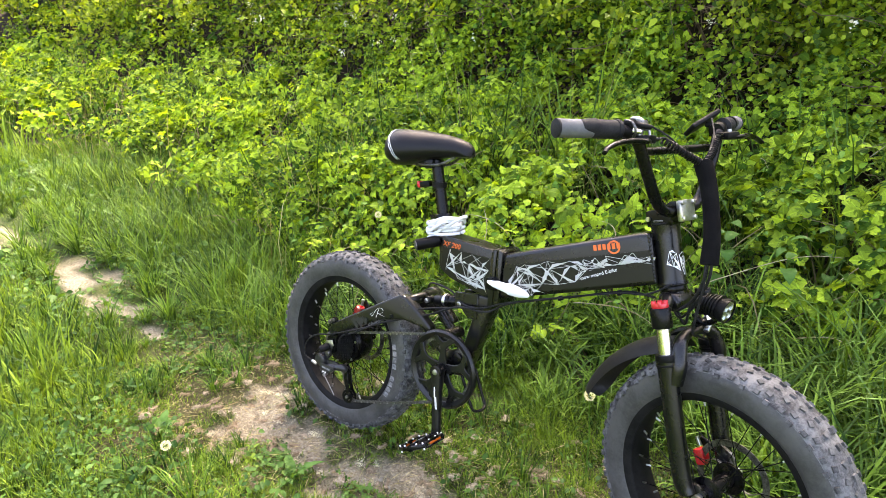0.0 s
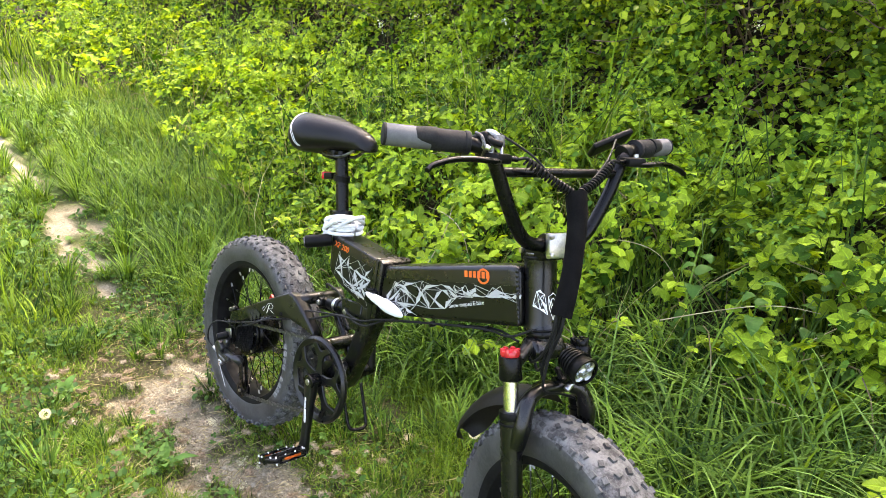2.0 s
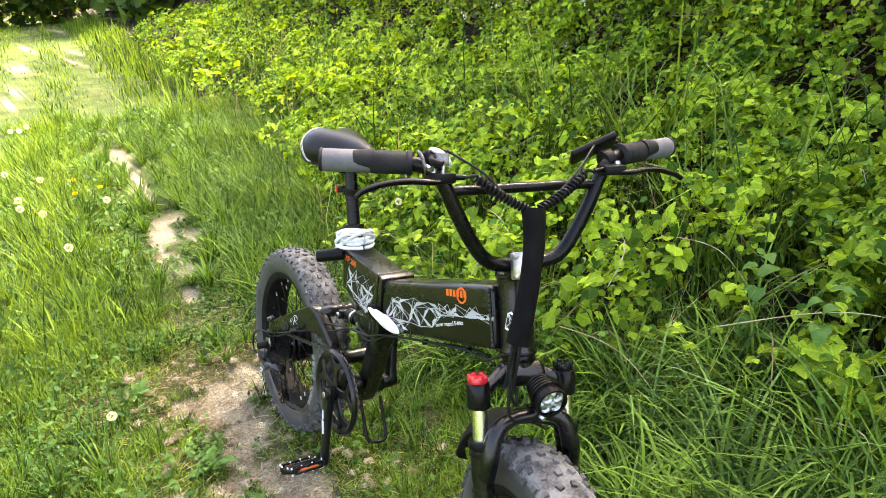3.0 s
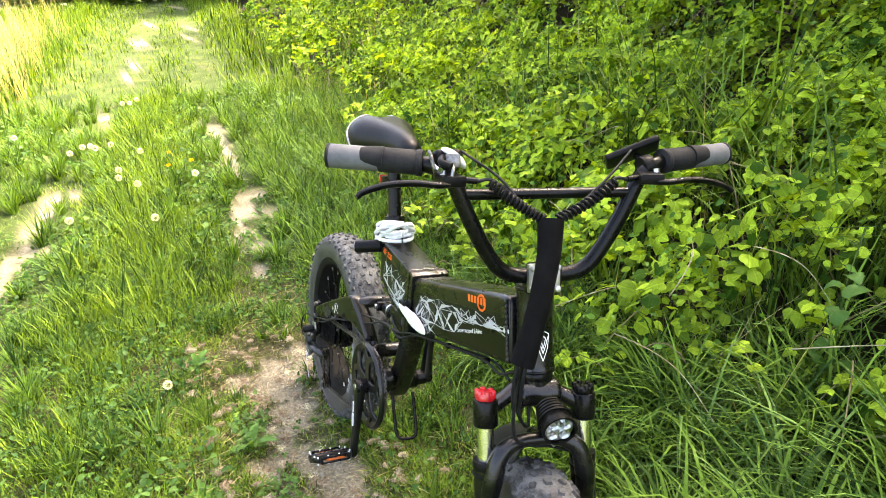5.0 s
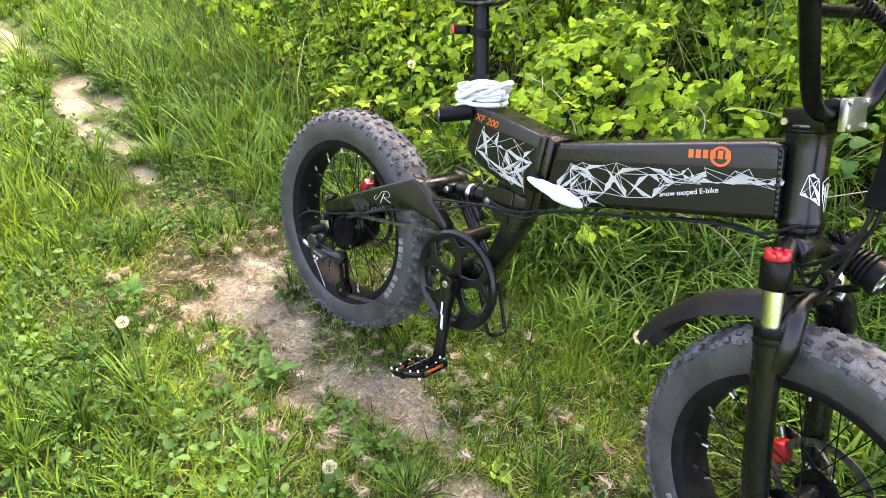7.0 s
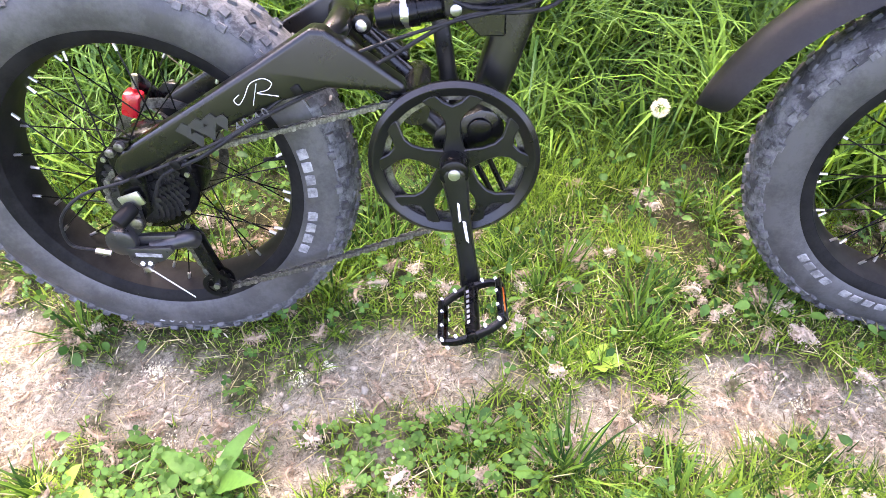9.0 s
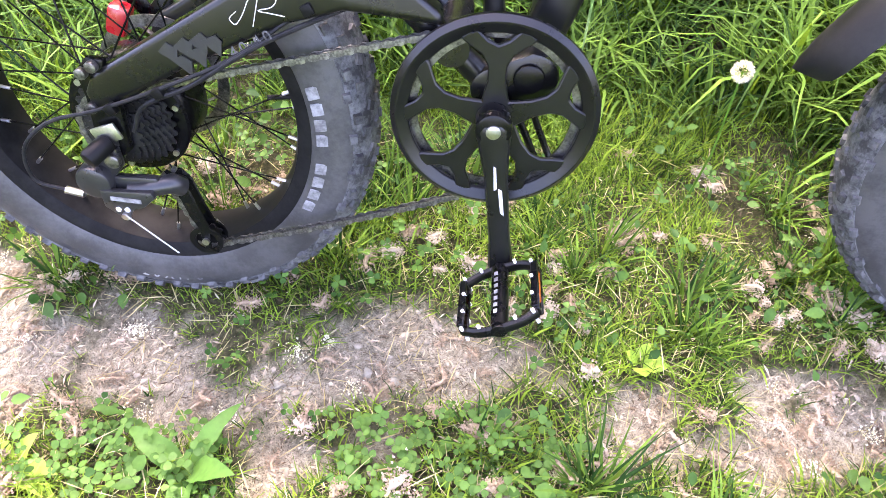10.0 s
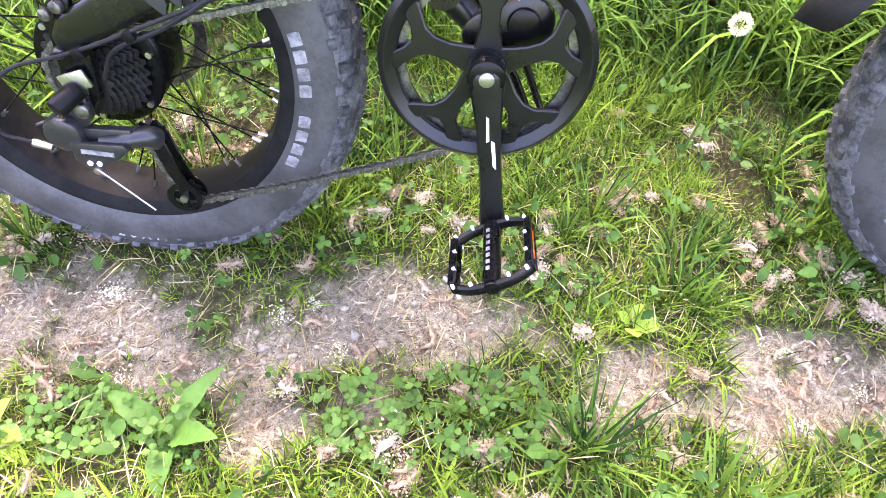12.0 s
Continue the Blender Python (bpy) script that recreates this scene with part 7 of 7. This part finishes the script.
pale_weed = leaf_material("young_weed_leaf", (0.20, 0.38, 0.05), (0.34, 0.50, 0.08), thin=0.4, patch=4.0)
weed(-0.545, 1.095, 4, 0.034, 0.024, pale_weed, "small pale green weed at the edge of the bare track")
weed(-1.095, 0.925, 4, 0.105, 0.026, nettle_green, "dock plant with long dark green leaves beside the track")
weed(-1.30, 0.93, 6, 0.090, 0.022, pale_weed, "weed with narrow yellowing leaves in the track")
for x, y, n, ln, w in ((-1.62, 0.86, 9, 0.060, 0.026), (-1.92, 1.02, 8, 0.055, 0.026), (-1.75, 1.42, 8, 0.06, 0.028), (-2.12, 0.82, 9, 0.065, 0.028), (-0.95, 0.78, 8, 0.055, 0.024), (-0.45, 0.84, 8, 0.055, 0.024)):
    weed(x, y, n, ln, w, nettle_green, "broad-leaved weed in the grass of the lane")
for x, y in ((-0.10, 2.22), (0.18, 2.28), (0.42, 2.22), (0.02, 2.40), (0.30, 2.42), (0.58, 2.35), (-0.30, 2.28), (0.75, 2.1)):
    ob = weed(x, y, 14, 0.075, 0.042, nettle_green, "leafy plant with broad dark leaves at the foot of the bank", 1.2, "leafy_plant", "leafy plants under the bank")
    for i, leaf in enumerate(ob.children):
        leaf.matrix_basis = Matrix.Translation((0, 0, 0.06 + 0.028 * i)) @ leaf.matrix_basis
    me = mesh_from("stalk", *rod([(0, 0, 0), (0.006, 0.0, 0.15), (0.0, 0.006, 0.30), (0.004, 0.0, 0.42)], [0.004, 0.0035, 0.003, 0.002], 6))
    me.materials.append(nettle_green)
    new("stalk", me).parent = ob

# ---- single bramble sprays at the near side of the bank, leaf by leaf ----
def spray(x, y, z, reach, head, n, size):
    ob = tagged(new("bramble_spray"), "arching bramble shoot with fresh three-part leaves", "bramble", "bramble shoots at the foot of the bank")
    ob.matrix_world = pose(x, y, float(ground_z(x, y)), 0, 0, head)
    pts = [(0, 0, 0), (reach * 0.25, 0, z * 0.75), (reach * 0.6, 0, z), (reach, 0, z * 0.75)]
    line = smooth_path(pts, 6)
    me = mesh_from("cane", *rod(line, np.linspace(0.003, 0.0012, len(line)), 5))
    me.materials.append(cane_green)
    new("cane", me).parent = ob
    v, q, t = trefoil(0.45)
    leaf_me = mesh_from("leaf", v * size, q, t)
    put_blade(leaf_me, leaflet(0.45)[0])
    leaf_me.materials.append(bramble_green)
    r = random.Random(int(x * 531 + y * 77))
    for i in range(n):
        p = line[int((0.2 + 0.8 * (i + 0.5) / n) * (len(line) - 1))]
        o = new("leaf", leaf_me)
        o.parent = ob
        o.matrix_basis = Matrix.Translation(p) @ pose(0, 0, 0.004, r.uniform(-35, 5), r.uniform(-25, 25), r.uniform(-20, 20) + (75 if i % 2 else -75)) @ Matrix.Diagonal((*([r.uniform(0.75, 1.2)] * 3), 1))


rs = random.Random(4)
for i in range(24):
    x = rs.uniform(-2.2, 0.9)
    y = float(bank_foot(x)) + rs.uniform(0.18, 0.45)
    spray(x, y, rs.uniform(0.10, 0.32), rs.uniform(0.18, 0.42), rs.uniform(190, 350), rs.randint(5, 8), rs.uniform(0.028, 0.042))
for i in range(22):
    x = rs.uniform(0.36, 0.95)
    spray(x, rs.uniform(1.50, 2.0) - 0.15 * (x - 0.36), rs.uniform(0.16, 0.36), rs.uniform(0.16, 0.30), rs.uniform(120, 300), 8, rs.uniform(0.034, 0.052))

# dead stalks lying in the growth
stalks = []
for i in range(24):
    x = rng.uniform(-2.6, 1.4)
    u = rng.uniform(0.05, 1.5)
    y = float(bank_foot(x)) + u
    head, ln = rng.uniform(0, 6.283), rng.uniform(0.2, 0.5)
    s = np.linspace(0, 1, 12)
    px, py = x + np.cos(head) * ln * s + 0.03 * np.sin(s * 4), y + np.sin(head) * ln * s * 0.7
    pz = np.linspace(float(growth_top(px[0], py[0])), float(growth_top(px[-1], py[-1])), 12) * 0.92 + 0.05 * np.sin(s * 3.1) + rng.uniform(-0.06, 0.04) + 0.10 * s * rng.uniform(-0.6, 0.8)
    pz = np.maximum(pz, ground_z(px, py) + 0.01)
    stalks.append((px, py, pz))
for px, py, pz in stalks:
    me = mesh_from("stalk", *rod(np.stack([px, py, pz], -1), np.linspace(0.0019, 0.0009, 12), 5))
    me.materials.append(dead_stem)
    tagged(new("dead_stalk", me), "pale dry stalk fallen across the brambles", "stalk", "dry stalks on the bank")

# ---- dandelions ----
def dandelion(x, y, high, clock, head=0):
    ob = tagged(new("dandelion"), "dandelion with a round white seed head" if clock else "dandelion with a yellow flower", "dandelion", "dandelion clocks" if clock else "yellow dandelions")
    z = float(ground_z(x, y))
    ob.matrix_world = pose(x, y, z, 0, 0, head)
    me = mesh_from("stem", *rod([(0, 0, 0), (0.010, 0, high * 0.5), (0.004, 0.004, high)], [0.0022, 0.0018, 0.0015], 6))
    me.materials.append(weed_green)
    new("stem", me).parent = ob
    n = 620 if clock else 90
    d = rng.normal(0, 1, (n, 3))
    d /= np.linalg.norm(d, axis=1, keepdims=True)
    if not clock:
        d[:, 2] = np.abs(d[:, 2]) * 0.7 + 0.15
    r = (0.016 if x < -2 else 0.0115) if clock else 0.017
    p = np.array([0.004, 0.004, high + (0.004 if not clock else 0)]) + d * r * (rng.uniform(0.75, 1.0, (n, 1)) if clock else 0.1)
    me = mesh_from("seed_head" if clock else "flower", *spread_copies(leaflet_kite(0.13 if clock else 0.30, 0.05, 0.05), p, frames_from(np.cross(d, rng.normal(0, 1, (n, 3))), d), np.full(n, r * 0.45 if clock else r)))
    me.materials.append(seed_white if clock else petal_yellow)
    new("seed_head" if clock else "flower", me).parent = ob


for x, y in ((-3.91, 0.78), (-4.27, 0.94), (-3.48, 1.18), (-3.15, 0.50), (-6.20, 1.07), (-6.03, 1.0), (-6.07, 0.94), (-5.56, 0.79), (-4.62, 0.59), (-4.62, 0.64), (-4.54, 0.67), (-4.52, 0.51), (-4.59, 0.77), (-3.73, 0.77), (-2.91, 0.89), (-3.53, 0.86), (-5.32, 0.13)):
    dandelion(x, y, 0.15, True, x * 50)
for x, y, h in ((-0.431, 1.387, 0.27), (-1.62, 1.96, 0.42), (-1.42, 0.76, 0.08), (-0.78, 0.845, 0.03)):
    dandelion(x, y, h, True, x * 50)
for x, y in ((-4.06, 1.10), (-3.76, 1.20), (-3.73, 1.06), (-1.20, 1.62)):
    dandelion(x, y, 0.15, False, x * 50)

# ---- fallen catkins and pebbles on the bare earth ----
def catkin_mesh(seed, mat):
    """A crumbling fallen catkin: hundreds of tiny scales heaped along a bent spine."""
    r = np.random.default_rng(seed)
    u = np.linspace(0, 1, 7)
    bend, ln = r.uniform(-0.7, 0.7), r.uniform(0.022, 0.036)
    spine = np.stack([(u - 0.5) * ln, bend * 0.012 * (u - 0.5) ** 2 * 4 + r.normal(0, 0.001, 7), 0.0045 + 0 * u], -1)
    fat = 0.0092 * np.sin(np.pi * (0.12 + 0.76 * u)) ** 0.6 * r.uniform(0.65, 1.25, 7)
    core = rod(spine, fat * 0.32, 5)
    k = 300
    a, t = r.uniform(0, 6.283, k), r.uniform(0.0, 1.0, k)
    d = np.stack([r.normal(0, 0.7, k), np.cos(a), np.sin(a)], -1)
    d /= np.linalg.norm(d, axis=1, keepdims=True)
    p = np.stack([np.interp(t, u, spine[:, i]) for i in range(3)], -1) + d * (np.interp(t, u, fat) * r.uniform(0.6, 1.25, k))[:, None]
    stray = r.uniform(0, 1, k) < 0.20
    p[stray] += r.normal(0, 0.0065, (int(stray.sum()), 3)) * np.array([1, 1, 0.0])
    p[:, 2] = np.maximum(p[:, 2] * 0.6, 0.0008)
    scales = spread_copies(leaflet_kite(0.5, 0.2, 0.2), p, frames_from(r.normal(0, 1, (k, 3)), d + r.normal(0, 0.6, (k, 3))), r.uniform(0.0014, 0.0036, k))
    me = mesh_from("catkin", *joined([core, scales]))
    me.materials.append(mat)
    return me


catkins = [catkin_mesh(i, catkin_fluff if i % 3 else catkin_pale) for i in range(9)]
rc = random.Random(12)
placed = 0
while placed < 290:
    x, y = rc.uniform(-1.75, 0.10), rc.uniform(0.82, 1.50)
    b = float(bare_at(x, y))
    if rc.random() > (0.60 + 0.40 * b) * (1.0 if y < 1.35 else 0.6):
        continue
    o = tagged(new("catkin", catkins[rc.randrange(9)]), "fluffy fallen catkin on the lane", "catkin", "fallen catkins")
    s = rc.uniform(0.65, 1.18)
    o.matrix_world = pose(x, y, float(ground_z(x, y)) - 0.001 + (0.022 if b < 0.4 else 0), rc.uniform(-12, 12), rc.uniform(-14, 14), rc.uniform(0, 360)) @ Matrix.Diagonal((s, s * rc.uniform(0.9, 1.5), s, 1))
    placed += 1

ico = bmesh.new()
bmesh.ops.create_icosphere(ico, subdivisions=1, radius=1.0)
iv, it = np.array([v.co for v in ico.verts]), np.array([[v.index for v in f.verts] for f in ico.faces])
ico.free()
x, y = scatter(15000, -2.2, 0.3, 0.7, 1.5)
ok = rng.uniform(0, 1, len(x)) < bare_at(x, y) ** 1.5
x, y = x[ok], y[ok]
n = len(x)
sz = 0.0013 + 0.0065 * rng.uniform(0, 1, n) ** 6
turn = frames_from(np.array([0, 0, 1.0]) + rng.normal(0, 0.4, (n, 3)), rng.normal(0, 1, (n, 3))) * np.array([1.0, 0.75, 0.55])[None, None, :]
stuff("pebbles", spread_copies((iv * rng.uniform(0.75, 1.2, (len(iv), 1)), np.zeros((0, 4), int), it), np.stack([x, y, ground_z(x, y)], -1), turn, sz), stone_grey, "small stones and crumbs of earth", "pebbles")

# clods trodden loose from the edges of the bare earth
x, y = scatter(700, -2.2, 0.3, 0.7, 1.5)
ok = (bare_at(x, y) > 0.35) & (lattice(x, y, 0.15, 91) > -0.05)
x, y = x[ok], y[ok]
n = len(x)
sz = 0.003 + 0.008 * rng.uniform(0, 1, n) ** 2.5
turn = frames_from(np.array([0, 0, 1.0]) + rng.normal(0, 0.4, (n, 3)), rng.normal(0, 1, (n, 3))) * np.array([1.0, 0.8, 0.5])[None, None, :]
bmesh_clod = bmesh.new()
bmesh.ops.create_icosphere(bmesh_clod, subdivisions=2, radius=1.0)
cv, ct = np.array([v.co for v in bmesh_clod.verts]), np.array([[v.index for v in f.verts] for f in bmesh_clod.faces])
bmesh_clod.free()
clod = material("dry_clod", (0.315, 0.290, 0.214), 0.95, second=(0.195, 0.178, 0.127), scale=45, fine=260, bump=0.8, rand=0.15, distance=0.004)
stuff("clods", spread_copies((cv * rng.uniform(0.5, 1.25, (len(cv), 1)), np.zeros((0, 4), int), ct), np.stack([x, y, ground_z(x, y)], -1), turn, sz), clod, "dry clods of trodden earth", "clods of earth")

# flakes of dry leaf and chaff strewn over the trodden earth
x, y = scatter(64000, -2.0, 0.3, 0.70, 1.5)
ok = rng.uniform(0, 1, len(x)) < 0.25 + 0.75 * bare_at(x, y)
x, y = x[ok], y[ok]
n = len(x)
p = np.stack([x, y, ground_z(x, y) + rng.uniform(0.001, 0.007, n)], -1)
turn = frames_from(np.array([0, 0, 1.0]) + rng.normal(0, 0.45, (n, 3)), rng.normal(0, 1, (n, 3)))
flake_tan = leaf_material("dry_flake", (0.085, 0.060, 0.036), (0.52, 0.44, 0.32), thin=0.15, patch=6.0)
stuff("chaff", spread_copies(leaflet_kite(0.085, 0.05, 0.1), p, turn, 0.0022 + 0.016 * rng.uniform(0, 1, n) ** 3.5), flake_tan, "dry brown chaff and leaf crumbs on the track", "chaff")

# loose straws, lying flat on the earth and caught in the grass
x, y = scatter(2600, -2.0, 0.3, 0.70, 1.5)
n = len(x)
p = np.stack([x, y, ground_z(x, y) + np.where(bare_at(x, y) > 0.4, rng.uniform(0.001, 0.006, n), rng.uniform(0.006, 0.035, n))], -1)
heading = rng.uniform(0, 6.283, n)
turn = frames_from(np.array([0, 0, 1.0]) + rng.normal(0, 0.12, (n, 3)), np.stack([np.cos(heading), np.sin(heading), rng.normal(0, 0.10, n)], -1))
stuff("straws", spread_copies(leaflet_kite(0.016, 0.006, 0.05), p, turn, rng.uniform(0.018, 0.060, n)), straw_blade, "bleached straws strewn over the lane", "straws")

# shreds of white seed down caught on the earth
x, y = scatter(50, -1.6, 0.2, 0.82, 1.25)
ok = rng.uniform(0, 1, 50) < 0.15 + 0.85 * bare_at(x, y)
x, y = np.repeat(x[ok], 130), np.repeat(y[ok], 130)
n = len(x)
wide = np.repeat(rng.uniform(0.004, 0.011, n // 130), 130)
x, y = x + rng.normal(0, 1, n) * wide, y + rng.normal(0, 1, n) * wide * 0.8
p = np.stack([x, y, ground_z(x, y) + rng.uniform(0.001, 0.006, n)], -1)
stuff("seed_fluff", spread_copies(leaflet_kite(0.4, 0.2, 0.2), p, frames_from(rng.normal(0, 1, (n, 3)) + np.array([0, 0, 0.7]), rng.normal(0, 1, (n, 3))), rng.uniform(0.0015, 0.0042, n)), seed_white, "white seed down lying on the track", "seed down")

# rough grass on the near side of the lane
grass_patch("field_grass", 11000, (0.3, 2.2, -1.2, 1.6), 0.12, 0.009, grass_green, "rough grass beside the lane", parts=2, keep=off_bank)
grass_patch("field_grass", 11000, (-2.6, 0.6, -1.6, -0.6), 0.12, 0.009, grass_green, "rough grass beside the lane", parts=2)
